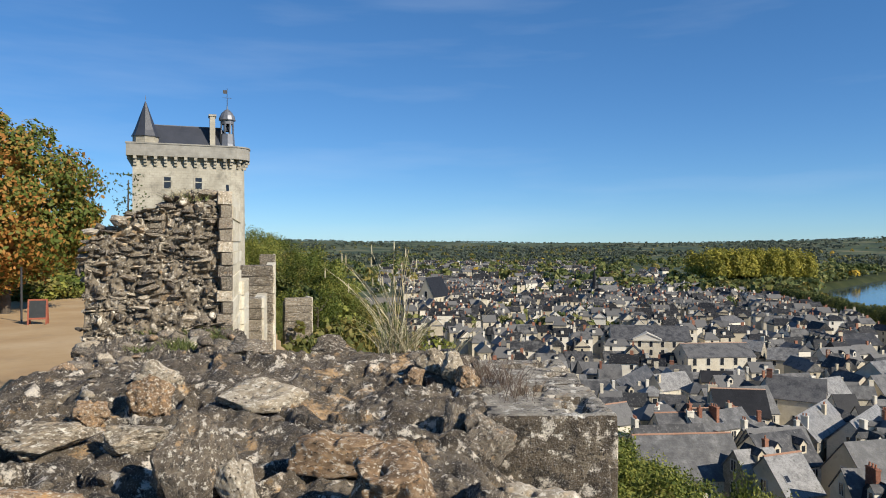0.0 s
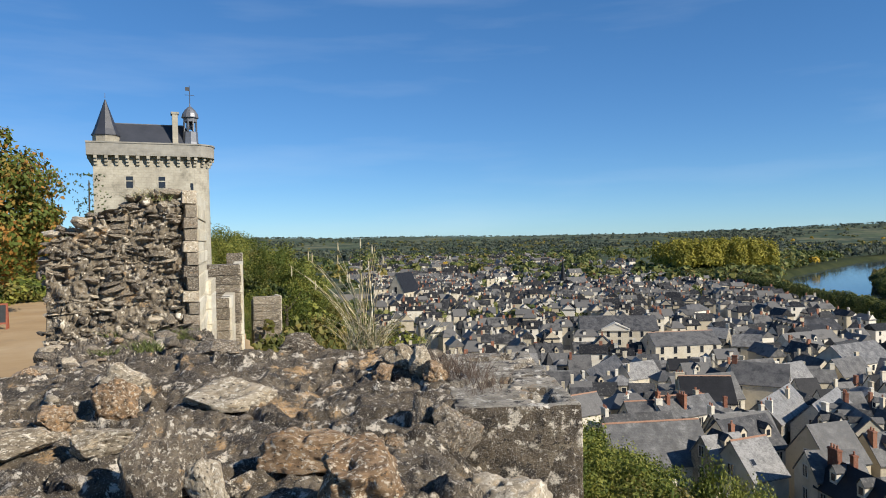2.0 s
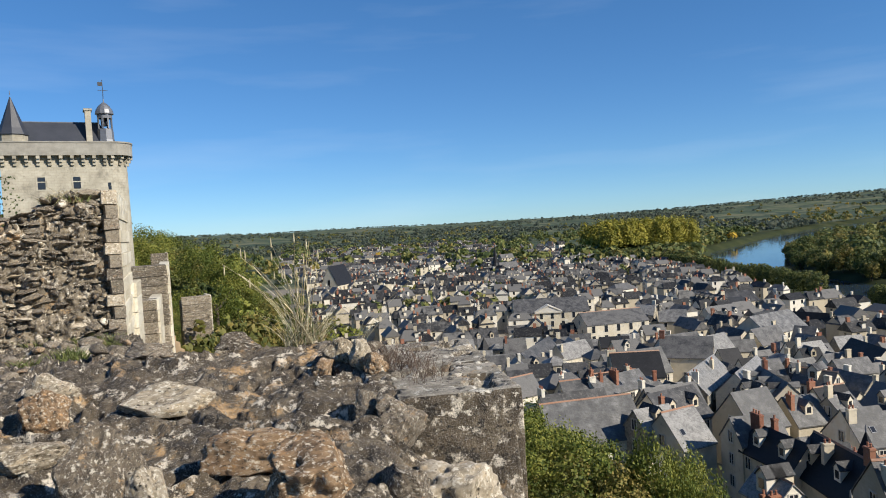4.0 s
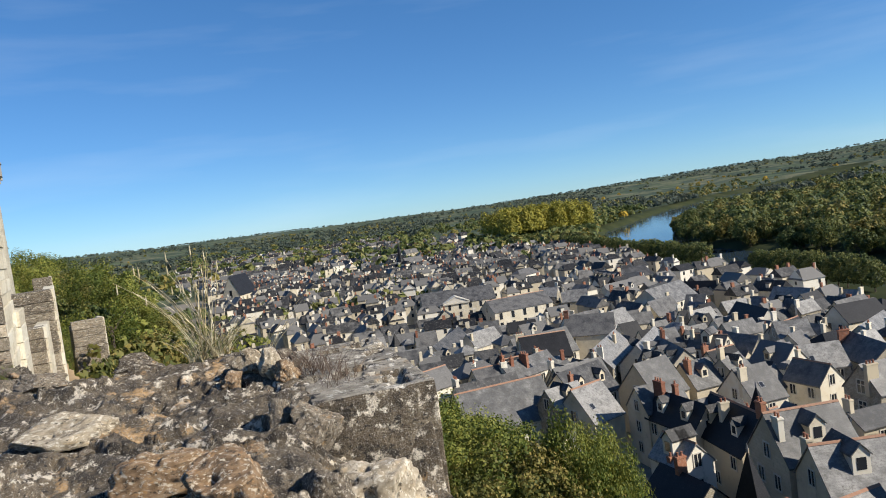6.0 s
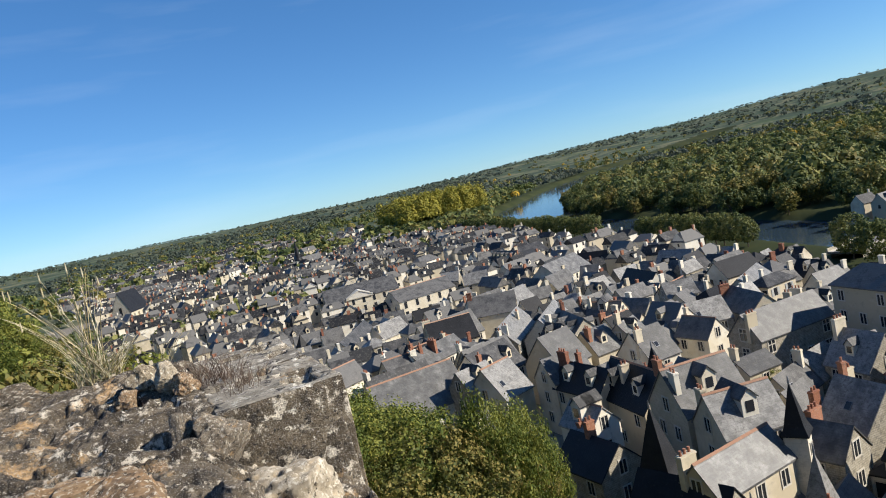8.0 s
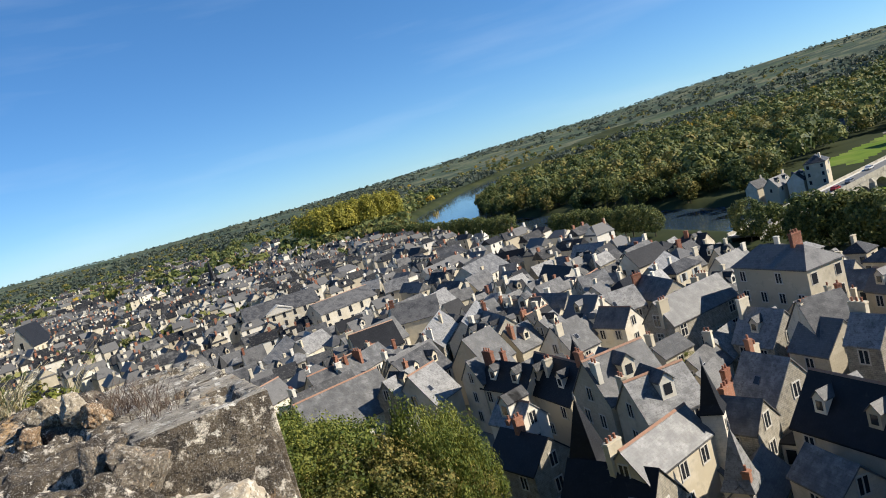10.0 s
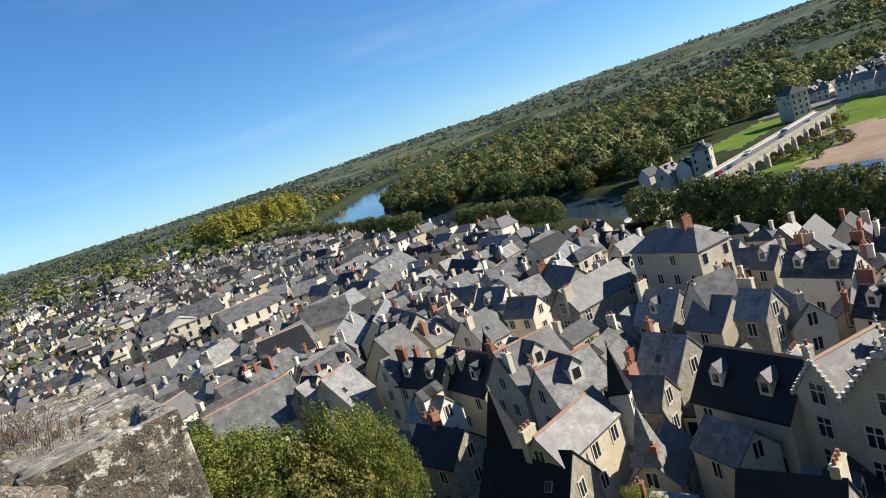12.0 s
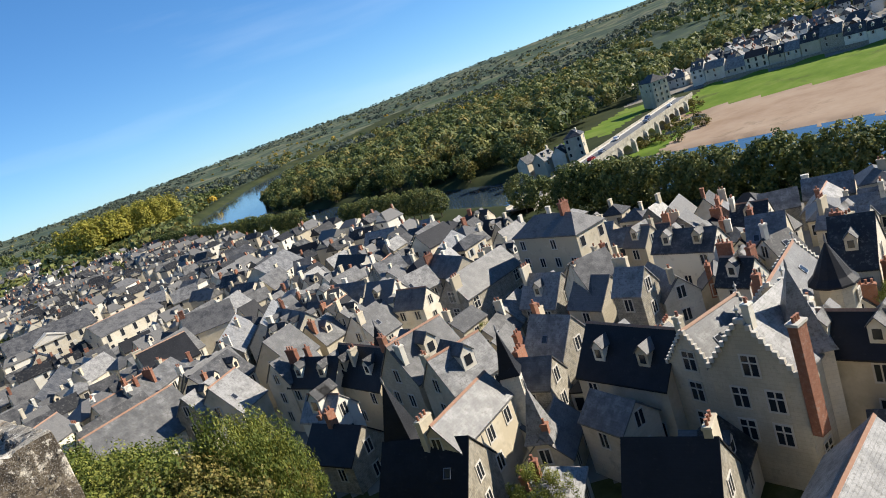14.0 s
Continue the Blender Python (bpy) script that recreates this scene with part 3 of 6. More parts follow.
def plain_places(lo, hi, cut, patch, a0=-16, a1=86):
    def place(rng, n):
        r = np.exp(rng.uniform(math.log(lo), math.log(hi), n * 6))
        a = np.radians(rng.uniform(a0, a1, n * 6))
        x, y = r * np.sin(a), r * np.cos(a)
        ok = fbm(x / patch + 3, y / patch + 8, octaves=3) > cut
        d, s = river_side(x, y)
        ok &= (d > 8) & ~((s > 0) & (y < 205) & (x < 640)) & ~((s < 0) & (wall_side(x, y) < 2) & (y < 300))
        ok &= ~((np.degrees(a) < 20) & (r < 1400) & (lo >= 500) & (rng.rand(len(r)) < 0.8))
        x, y = x[ok][:n], y[ok][:n]
        return x, y
    return place


def bank_places(rng, n):
    y = rng.uniform(150, 950, n * 3)
    x = np.interp(y, RIVER[:, 1], RIVER[:, 0]) + (np.interp(y, RIVER[:, 1], RIVER[:, 2]) + rng.uniform(20, 330, n * 3)) * 1.12
    ok = ~((y < 185) & (x < 440)) & ~((x > 290) & (x < 395) & (y < 200)) & (np.hypot(x, y) < 950) & ~((y < 190) & (x < 660)) & (fbm(x / 80, y / 80, octaves=2) > 0.3)
    return x[ok][:n], y[ok][:n]


far_woods("bank_wood", "dense green wood on the far bank", 81, 360, bank_places, LEAF_PLAIN, 190, 6.6, 15)
far_woods("bank_wood", "dense dark wood on the far bank", 82, 300, bank_places, LEAF_DARK, 190, 6.8, 16)
far_woods("bank_wood", "olive and brown autumn wood on the far bank", 83, 330, bank_places, LEAF_OLIVE, 190, 6.4, 15)


def hill_places(rng, n):
    y = rng.uniform(105, 620, n * 4)
    s = rng.uniform(-90, 78, n * 4)
    x = (s + 0.8 - 0.292 * y) / 0.956
    az = np.degrees(np.arctan2(x, y))
    ok = (az > -24) & (az < 2.5 - y * 0.004) & ~((y < 140) & (s < 12))
    return x[ok][:n], y[ok][:n]


far_woods("hill_wood", "green wood on the hill beyond the clock tower", 84, 330, hill_places, LEAF_GREEN, 110, 4.2, 9.0)
far_woods("hill_wood", "olive autumn wood on the hill beyond the clock tower", 85, 330, hill_places, LEAF_OLIVE, 110, 4.2, 9.0)
def poplar_places(rng, n):
    x, y = rng.uniform(250, 345, n * 3), rng.uniform(650, 735, n * 3)
    ok = river_side(x, y)[0] > 4
    return x[ok][:n], y[ok][:n]


far_woods("poplar_stand", "stand of tall yellowing poplars by the river", 86, 230, poplar_places, LEAF_YELLOW, 260, 5.6, 34, (0.95, 1.25))
far_woods("far_woods", "distant haze-tinted green woods and hedges across the plain", 71, 6000, plain_places(1300, 4300, 0.47, 260), LEAF_HAZY, 22, 8.5, 12)
far_woods("plain_woods", "green woods and hedges on the river plain", 75, 2600, plain_places(560, 1700, 0.45, 150), LEAF_PLAIN, 34, 6.5, 11)
far_woods("plain_woods", "dark green woods and hedges on the river plain", 76, 2200, plain_places(560, 1900, 0.45, 170), LEAF_DARK, 34, 6.5, 12)
far_woods("olive_woods", "distant brown and olive autumn woods", 72, 1900, plain_places(560, 3000, 0.55, 130), LEAF_OLIVE, 26, 6.5, 11)
far_woods("golden_woods", "distant clumps of golden autumn trees", 73, 150, plain_places(800, 2600, 0.66, 160), LEAF_GOLD, 30, 6.0, 12)
far_woods("town_trees", "small trees in gardens among the far houses", 74, 380, plain_places(300, 900, 0.52, 60, -6, 24), LEAF_PLAIN, 36, 3.2, 6.5)


# ---------------------------------------------------------------- houses
def lattice(b, xs, zs, solid, y0, y1):
    """A connected frame: solid cells of a grid, pushed out from y0 to y1."""
    nx, nz = len(xs), len(zs)
    pts = [(x, y, z) for y in (y0, y1) for z in zs for x in xs]
    v = lambda i, j, k: k * nx * nz + j * nx + i
    fs = []
    for j in range(nz - 1):
        for i in range(nx - 1):
            if not solid(i, j):
                continue
            fs += [(v(i, j, 1), v(i, j + 1, 1), v(i + 1, j + 1, 1), v(i + 1, j, 1))]
            for di, dj, e in ((-1, 0, ((i, j), (i, j + 1))), (1, 0, ((i + 1, j + 1), (i + 1, j))), (0, -1, ((i + 1, j), (i, j))), (0, 1, ((i, j + 1), (i + 1, j + 1)))):
                ii, jj = i + di, j + dj
                if not (0 <= ii < nx - 1 and 0 <= jj < nz - 1 and solid(ii, jj)):
                    (a, c), (d, f) = e
                    fs.append((v(a, c, 0), v(d, f, 0), v(d, f, 1), v(a, c, 1)))
    return b.poly(pts, fs)


def window_mesh(w, h, cross=True):
    e, m = 0.13, 0.05
    xs = (-w / 2 - e, -w / 2, -m, m, w / 2, w / 2 + e)
    zs = (-h / 2 - e, -h / 2, h * 0.12, h * 0.12 + 0.1, h / 2, h / 2 + e)
    return lattice(Build(), xs, zs, lambda i, j: i in (0, 2, 4) or j in (0, 4) or (cross and j == 2), -0.02, 0.07).mesh("window", FRAME)


def pane_mesh(w, h):
    return Build().box(-w / 2, -0.02, -h / 2, w / 2, 0.015, h / 2).mesh("pane", glass)


def far_window_mesh(w, h, shutters=False):
    b = Build()
    b.box(-w / 2 - 0.12, -0.02, -h / 2 - 0.12, w / 2 + 0.12, 0.04, h / 2 + 0.12, 0)
    b.box(-w / 2, -0.02, -h / 2, w / 2, 0.06, h / 2, 1)
    if shutters:
        b.box(-w / 2 - 0.62, -0.02, -h / 2, -w / 2 - 0.14, 0.09, h / 2, 2)
        b.box(w / 2 + 0.14, -0.02, -h / 2, w / 2 + 0.62, 0.09, h / 2, 2)
    return b.mesh("window", [FRAME, glass, SHUTTER])


WIN_BIG, PANE_BIG = window_mesh(1.15, 1.6), pane_mesh(1.15, 1.6)
WIN_MID, PANE_MID = window_mesh(0.9, 1.35, False), pane_mesh(0.9, 1.35)
WIN_SMALL, PANE_SMALL = window_mesh(0.6, 0.8, False), pane_mesh(0.6, 0.8)
WIN_FAR, WIN_SHUT, WIN_TALL = far_window_mesh(0.9, 1.4), far_window_mesh(0.9, 1.4, True), far_window_mesh(1.1, 2.1)
SKYLIGHT = Build().box(-0.35, -0.45, 0, 0.35, 0.45, 0.07, 0).box(-0.28, -0.38, 0.07, 0.28, 0.38, 0.085, 1).mesh("skylight", [LEAD, glass])
CHIM = {}
for nm, mat in (("brick", BRICK), ("stone", PLASTER)):
    for wd in (0.6, 1.1, 1.7):
        bb = Build().box(-wd / 2, -0.28, -2.6, wd / 2, 0.28, 1.25).box(-wd / 2 - 0.06, -0.34, 1.25, wd / 2 + 0.06, 0.34, 1.37).box(-wd / 2 - 0.02, -0.3, 1.37, wd / 2 + 0.02, 0.3, 1.45)
        CHIM[nm, wd] = bb.mesh("chimney", mat)
POTMESH = Build().tube([(0, 0, 0, 0.13), (0, 0, 0.35, 0.1), (0, 0, 0.36, 0.13), (0, 0, 0.42, 0.13)], 8).mesh("chimney_pot", POT)


def dormer_meshes(w, h, depth):
    wall = Build().poly([(-w / 2, 0, 0), (w / 2, 0, 0), (w / 2, 0, h), (0, 0, h + w * 0.55), (-w / 2, 0, h), (-w / 2, -depth, 0), (w / 2, -depth, 0), (w / 2, -depth, h), (0, -depth, h + w * 0.55), (-w / 2, -depth, h)],
                        [(4, 3, 2, 1, 0), (0, 1, 6, 5), (1, 2, 7, 6), (4, 0, 5, 9), (5, 6, 7, 8, 9)])
    o, t = 0.12, 0.09
    hw, zt, ze = w / 2 + o, h + w * 0.55 + 0.02, h + w * 0.55 + 0.02 - (w / 2 + o) * 1.1
    roof = Build()
    for s in (-1, 1):
        roof.poly([(0, o, zt), (s * hw, o, ze), (s * hw, -depth, ze), (0, -depth, zt), (0, o, zt + t), (s * hw, o, ze + t), (s * hw, -depth, ze + t), (0, -depth, zt + t)],
                  [(0, 1, 2, 3), (7, 6, 5, 4), (0, 4, 5, 1), (1, 5, 6, 2), (2, 6, 7, 3)])
    return wall.mesh("dormer", PLASTER), roof.mesh("dormer_roof", SLATE)


DORMER_WALL, DORMER_ROOF = dormer_meshes(1.15, 1.35, 2.2)


def gable_walls(L, W, eave, ridge, foot, mat, stepped=False):
    b = Build()
    x, y = L / 2, W / 2
    p = []
    for sx in (-x, x):
        p += [(sx, -y, foot), (sx, y, foot), (sx, y, eave), (sx, 0, ridge), (sx, -y, eave)]
    b.poly(p, [(0, 4, 3, 2, 1), (5, 6, 7, 8, 9), (0, 5, 9, 4), (1, 2, 7, 6), (0, 1, 6, 5)])
    return b.mesh("wall", mat)


def box_walls(L, W, eave, foot, mat):
    return Build().box(-L / 2, -W / 2, foot, L / 2, W / 2, eave).mesh("wall", mat)


def gable_roof(L, W, eave, ridge, mat, over=0.22, thick=0.16):
    b = Build()
    slope = (ridge - eave) / (W / 2)
    x, y = L / 2 + over * 0.5, W / 2 + over
    zt, ze = ridge + 0.03, ridge + 0.03 - y * slope
    for s in (-1, 1):
        p = [(-x, 0, zt), (x, 0, zt), (x, s * y, ze), (-x, s * y, ze)]
        q = [(a, c, d + thick) for a, c, d in p]
        fs = [(0, 1, 2, 3), (7, 6, 5, 4), (1, 5, 6, 2), (2, 6, 7, 3), (3, 7, 4, 0)]
        b.poly(p + q, fs if s < 0 else [f[::-1] for f in fs])
    return b.mesh("roof", mat)


def hip_roof(L, W, eave, ridge, mat, over=0.25, thick=0.16):
    x, y = L / 2 + over, W / 2 + over
    h = max(0.0, x - y * 0.8)
    p = [(-x, -y, eave), (x, -y, eave), (x, y, eave), (-x, y, eave), (-x, -y, eave + thick), (x, -y, eave + thick), (x, y, eave + thick), (-x, y, eave + thick), (-h, 0, ridge), (h, 0, ridge)]
    return Build().poly(p, [(3, 2, 1, 0), (0, 1, 5, 4), (1, 2, 6, 5), (2, 3, 7, 6), (3, 0, 4, 7), (4, 5, 9, 8), (5, 6, 9), (6, 7, 8, 9), (7, 4, 8)]).mesh("roof", mat)


COPING = Build().box(-0.15, -0.2, -0.3, 0.15, 0.2, 0.08).mesh("coping_step", FRAME)
CROCKET = Build().tube([(0, 0, -0.1, 0.1), (0, 0, 0.2, 0.07), (0, 0, 0.35, 0.17), (0, 0, 0.5, 0.05), (0, 0, 0.75, 0.02)], 8).mesh("finial", FRAME)
FOOT = []
hr = random.Random(9)
STYLE = {"plain": "cream-walled town house with a grey slate roof", "dorm": "cream town house with slate roof and dormers", "hip": "cream stone house with a hipped slate roof",
         "stone": "rubble-stone house with a weathered slate roof", "gable_stone": "tall pale stone house with cross-windowed gable", "dark": "long house with dark slate roof and brick chimneys",
         "long": "long cream house with a weathered slate roof", "pediment": "long classical building with a pediment and slate roof", "palace": "long pale stone mansion with tall windows",
         "palace2": "pale stone town building with many windows", "lit": "old stone house with a pale slate roof toned as sunlit", "tile": "long slate-roofed house with a terracotta ridge",
         "one_dorm": "tall cream house with one big roof dormer", "stone_dark": "rubble-stone house with a dark slate roof"}


def house(x, y, z, yaw, L, W, ridge, style="plain", near=True, eave=None):
    """A house with its ridge along local x; parts: wall, roof, chimneys, dormers, windows."""
    FOOT.append((x, y, 0.5 * max(L, W) + 0.5))
    u = hr.random()
    pitch = {"pediment": 0.55, "palace": 0.6, "palace2": 0.7, "hip": 0.8}.get(style, hr.uniform(0.95, 1.25))
    eave = eave or max(2.6, ridge - pitch * W / 2)
    th = thing("house", STYLE[style], "house", (x, y, z), yaw, group="town houses")
    wall_mat = {"stone": RUBBLE, "stone_dark": RUBBLE, "gable_stone": ASHLAR, "palace": ASHLAR, "palace2": ASHLAR, "pediment": ASHLAR}.get(style) or (RUBBLE if u < 0.15 else ASHLAR if u < 0.4 else PLASTER)
    # Styles of sunlit roofs take the paler slate, shaded ones the near-black.
    roof_mat = SLATE_SHADED if style in ("dark", "stone_dark") else SLATE if style in ("pediment", "palace") else SLATE_PALE if style in ("stone", "lit", "tile", "gable_stone", "long", "one_dorm") else SLATE_SHADED if u > 0.86 else SLATE_PALE if u < 0.3 else SLATE
    foot = -4.0 if near else -2.0
    if style == "hip":
        part("wall", box_walls(L, W, eave, foot, wall_mat), th)
        part("roof", hip_roof(L, W, eave, ridge, roof_mat), th)
    else:
        part("wall", gable_walls(L, W, eave, ridge, foot, wall_mat), th)
        part("roof", gable_roof(L, W, eave, ridge, roof_mat), th)
        if near and (style in ("tile", "one_dorm") or u > 0.68 and style not in ("lit", "stone_dark")):
            part("ridge_cap", Build().poly([(-L / 2 - 0.1, -0.17, ridge + 0.1), (L / 2 + 0.1, -0.17, ridge + 0.1), (L / 2 + 0.1, 0, ridge + 0.29), (-L / 2 - 0.1, 0, ridge + 0.29), (-L / 2 - 0.1, 0.17, ridge + 0.1), (L / 2 + 0.1, 0.17, ridge + 0.1)],
                                           [(0, 1, 2, 3), (3, 2, 5, 4), (0, 3, 4), (1, 5, 2), (0, 4, 5, 1)]).mesh("ridge_cap", RIDGE), th, label="terracotta ridge tiles")
    slope = (ridge - eave) / (W / 2)
    if style == "gable_stone":
        for ex in (-1, 1):
            for sd in (-1, 1):
                for i in range(9):
                    f = (i + 0.5) / 9
                    part("coping_step", COPING, th, (ex * (L / 2 + 0.02), sd * f * (W / 2 + 0.15), ridge + 0.3 - f * (W / 2 + 0.15) * slope), 0, scale=(1, W / 2 / 9 / 0.4, 1))
            part("finial", CROCKET, th, (ex * (L / 2 + 0.02), 0, ridge + 0.45))
    # chimneys on the gables or the ridge
    if style not in ("pediment",):
        for k in range(hr.choice((0, 1, 1, 2)) if near else hr.choice((0, 1, 1))):
            wd = hr.choice((0.6, 1.1, 1.7)) if near else hr.choice((0.6, 1.1))
            cxx = hr.choice((-1, 1)) * (L / 2 - 0.5) * (1 if k == 0 else hr.uniform(0.1, 0.7))
            if style == "hip":
                cxx *= 0.4
            cyy = hr.uniform(-0.25, 0.25) * W
            ch = part("chimney", CHIM["brick" if hr.random() < (0.36 if near else 0.2) else "stone", wd], th, (cxx, cyy, ridge - abs(cyy) * slope + 0.35), 90 if near and hr.random() < 0.6 else 0)
            if near:
                for i in range(int(wd / 0.5)):
                    part("chimney_pot", POTMESH, ch, (-wd / 2 + 0.3 + i * 0.5, 0, 1.45))
    # dormers
    nd = 0
    if style in ("dorm", "dark") or (near and style == "plain" and hr.random() < 0.3):
        nd = max(1, int(L / 3.6))
    if style == "one_dorm":
        nd = 1
    for s in (-1, 1):
        for i in range(nd):
            dx = (i + 0.5) / nd * L - L / 2
            yy = W / 2 * 0.62
            d = part("dormer", DORMER_WALL, th, (dx, s * (yy + 0.25), eave + (W / 2 - yy) * slope - 0.15), 0 if s > 0 else 180, scale=(1.35, 1.0, 1.3) if style == "one_dorm" else None)
            part("dormer_roof", DORMER_ROOF, d)
            part("pane", PANE_SMALL, d, (0, 0.02, 0.75))
        if near and nd == 0 and hr.random() < 0.4:
            dx = hr.uniform(-0.3, 0.3) * L
            yy = W / 2 * 0.6
            part("skylight", SKYLIGHT, th, (dx, s * yy, ridge + 0.2 - yy * slope), 0, tilt=-s * math.atan(slope))
    # windows, floor by floor
    floor_h = 3.1 if style in ("palace", "pediment", "palace2") else 2.8
    floors = max(1, int((eave - 0.3) / floor_h))
    wm, pm = (WIN_BIG, PANE_BIG) if style in ("gable_stone", "long") else (WIN_MID, PANE_MID)
    for s in (-1, 1):
        n = max(1, int(L / (3.7 if style in ("palace", "pediment", "palace2") else 2.9 if near else 3.4)))
        for fl in range(floors):
            if not near and fl < floors - 2:
                continue
            zz = eave - 1.15 - (floors - 1 - fl) * floor_h
            for i in range(n):
                if hr.random() < (0.2 if near else 0.3) and style not in ("palace", "pediment", "palace2"):
                    continue
                xx = (i + 0.5) / n * L - L / 2
                if style in ("palace", "pediment", "palace2"):
                    part("window", WIN_TALL, th, (xx, s * W / 2, zz - 0.2), 0 if s > 0 else 180)
                elif near:
                    w = part("window", wm, th, (xx, s * W / 2, zz), 0 if s > 0 else 180)
                    part("pane", pm, w)
                else:
                    part("window", WIN_SHUT if u > 0.6 else WIN_FAR, th, (xx, s * W / 2, zz), 0 if s > 0 else 180)
    if style == "hip":
        for s in (-1, 1):
            for fl in range(floors):
                for xx in np.linspace(-W * 0.33, W * 0.33, max(2, int(W / 3))):
                    part("window", WIN_FAR, th, (s * L / 2, float(xx), eave - 1.25 - fl * 2.8), -90 * s)
    if style not in ("hip",) and (near or hr.random() < 0.5):
        for s in (-1, 1):
            for zz in ([eave + 0.5, eave - 2.2, eave - 4.9] if near else [eave - 1.2]):
                if zz < 0.8:
                    continue
                for xx in ((-W * 0.2, W * 0.2) if zz < eave and W > 6.5 else (0,)):
                    if not near:
                        part("window", WIN_FAR, th, (s * L / 2, xx, zz), -90 * s)
                    else:
                        w = part("window", wm, th, (s * L / 2, xx, zz), -90 * s)
                        part("pane", pm, w)
    return th


# houses that stand out, one by one
house(48.9, 18.4, 11.0, -10, 7.0, 6.6, 13.5, "gable_stone", True, 9.4)
house(51.2, 23.5, 11.0, -17, 7.2, 4.5, 11.5, "gable_stone", True, 8.5)
house(51.1, 30.9, 11.0, -101, 9.6, 6.4, 10.5, "dark", True, 6.7)
house(45.3, 30.8, 11.0, -108, 5.1, 4.2, 7.0, "lit", True, 5.1)
house(36.4, 21.6, 11.0, -81, 6.2, 6.4, 9.5, "stone_dark", True, 5.6)
house(37.0, 11.1, 11.0, 176, 8.2, 6.4, 9.0, "tile", True, 5.8)
house(58.7, 19.8, 11.0, -178, 9.6, 4.2, 12.5, "gable_stone", True, 10.0)
house(51.6, 13.5, 11.0, -95, 7.5, 4.2, 11.0, "dorm", True, 8.5)
house(78.2, 70.0, 10.0, -2, 13.7, 5.7, 10.0, "long", True, 6.8)
house(85.1, 58.5, 10.1, -100, 12.4, 6.4, 13.9, "hip", True, 11.3)
house(83.7, 38.7, 10.6, -98, 8.7, 4.2, 8.9, "dorm", True, 6.6)
house(87.6, 46.9, 10.3, -102, 3.7, 4.2, 9.2, "dorm", True, 6.9)
house(72.2, 41.2, 10.8, -92, 3.5, 4.9, 8.2, "hip", True, 5.9)
house(71.0, 36.7, 10.9, -134, 8.2, 4.2, 8.1, "lit", True, 6.0)
house(74.3, 47.8, 10.7, -94, 5.2, 4.8, 6.8, "plain", True, 4.4)
house(79.9, 51.8, 10.5, -23, 6.1, 4.3, 8.0, "lit", True, 6.1)
house(74.8, 29.3, 10.9, -91, 3.7, 4.2, 7.6, "plain", True, 5.7)
house(77.8, 26.1, 10.9, -33, 3.5, 4.2, 8.6, "plain", True, 6.7)
house(90.8, 31.8, 10.4, -15, 10.1, 4.2, 6.1, "plain", True, 4.2)
house(93.9, 22.8, 10.4, -99, 5.9, 4.2, 6.1, "plain", True, 4.2)
house(83.1, 19.2, 10.8, -118, 5.5, 4.2, 6.7, "dorm", True, 4.8)
house(60.3, 46.3, 11.0, -81, 3.5, 4.2, 7.5, "plain", True, 5.4)
house(49.8, 41.6, 11.0, -82, 4.4, 4.2, 8.0, "stone", True, 5.7)
house(48.2, 54.7, 11.0, -10, 7.5, 6.8, 12.0, "one_dorm", True, 8.1)
house(46.6, 48.0, 11.0, -15, 6.5, 5.6, 11.0, "one_dorm", True, 7.8)
house(39.6, 42.3, 11.0, 6, 9.2, 4.2, 9.5, "tile", True, 7.2)
house(35.2, 43.4, 11.0, -75, 8.4, 6.5, 8.0, "stone_dark", True, 4.3)
house(40.9, 64.2, 11.0, -85, 5.1, 4.2, 8.0, "one_dorm", True, 5.9)
house(38.5, 60.2, 11.0, -85, 7.3, 5.9, 6.0, "stone_dark", True, 3.3)
house(49.6, 65.8, 10.9, -97, 10.6, 6.2, 9.6, "dark", True, 5.9)
house(47.6, 73.1, 10.7, -86, 8.7, 4.7, 9.3, "dark", True, 6.5)
house(47.9, 79.0, 10.6, -1, 6.1, 5.0, 9.9, "lit", True, 7.2)
house(54.1, 90.2, 10.0, 13, 6.3, 7.7, 10.5, "lit", True, 6.2)
house(63.5, 80.8, 10.1, 0, 5.3, 7.5, 9.4, "lit", True, 5.6)
house(68.0, 66.6, 10.5, -1, 5.5, 4.4, 5.5, "lit", True, 4.0)
house(92.4, 105.2, 7.7, -22, 5.9, 5.3, 10.3, "lit", True, 7.9)
house(115.3, 113.1, 6.1, -3, 10.0, 6.9, 10.9, "plain", False, 7.8)
house(106.8, 101.3, 7.2, 27, 14.1, 10.8, 9.3, "lit", True, 4.4)
house(89.7, 86.1, 8.9, -108, 10.9, 6.0, 9.1, "plain", True, 6.2)
house(82.4, 88.7, 9.1, -16, 6.8, 5.7, 8.9, "plain", True, 5.8)
house(76.7, 107.1, 8.3, -63, 6.6, 4.4, 9.7, "one_dorm", True, 7.7)
house(61.5, 90.3, 9.8, 3, 5.0, 6.4, 9.2, "plain", True, 6.0)
house(31.7, 93.5, 10.3, 5, 13.5, 8.8, 10.2, "tile", True, 5.6)
house(39.0, 88.4, 10.4, 15, 5.7, 4.2, 9.6, "plain", True, 7.3)
house(41.3, 85.6, 10.5, 20, 5.7, 7.1, 9.7, "tile", True, 5.8)
house(27.3, 117.1, 9.1, 27, 8.2, 5.0, 9.9, "plain", True, 7.1)
house(43.6, 113.0, 9.1, 24, 11.6, 5.1, 9.9, "lit", True, 7.6)
house(55.3, 132.0, 7.5, -9, 9.6, 8.4, 11.0, "plain", True, 6.8)
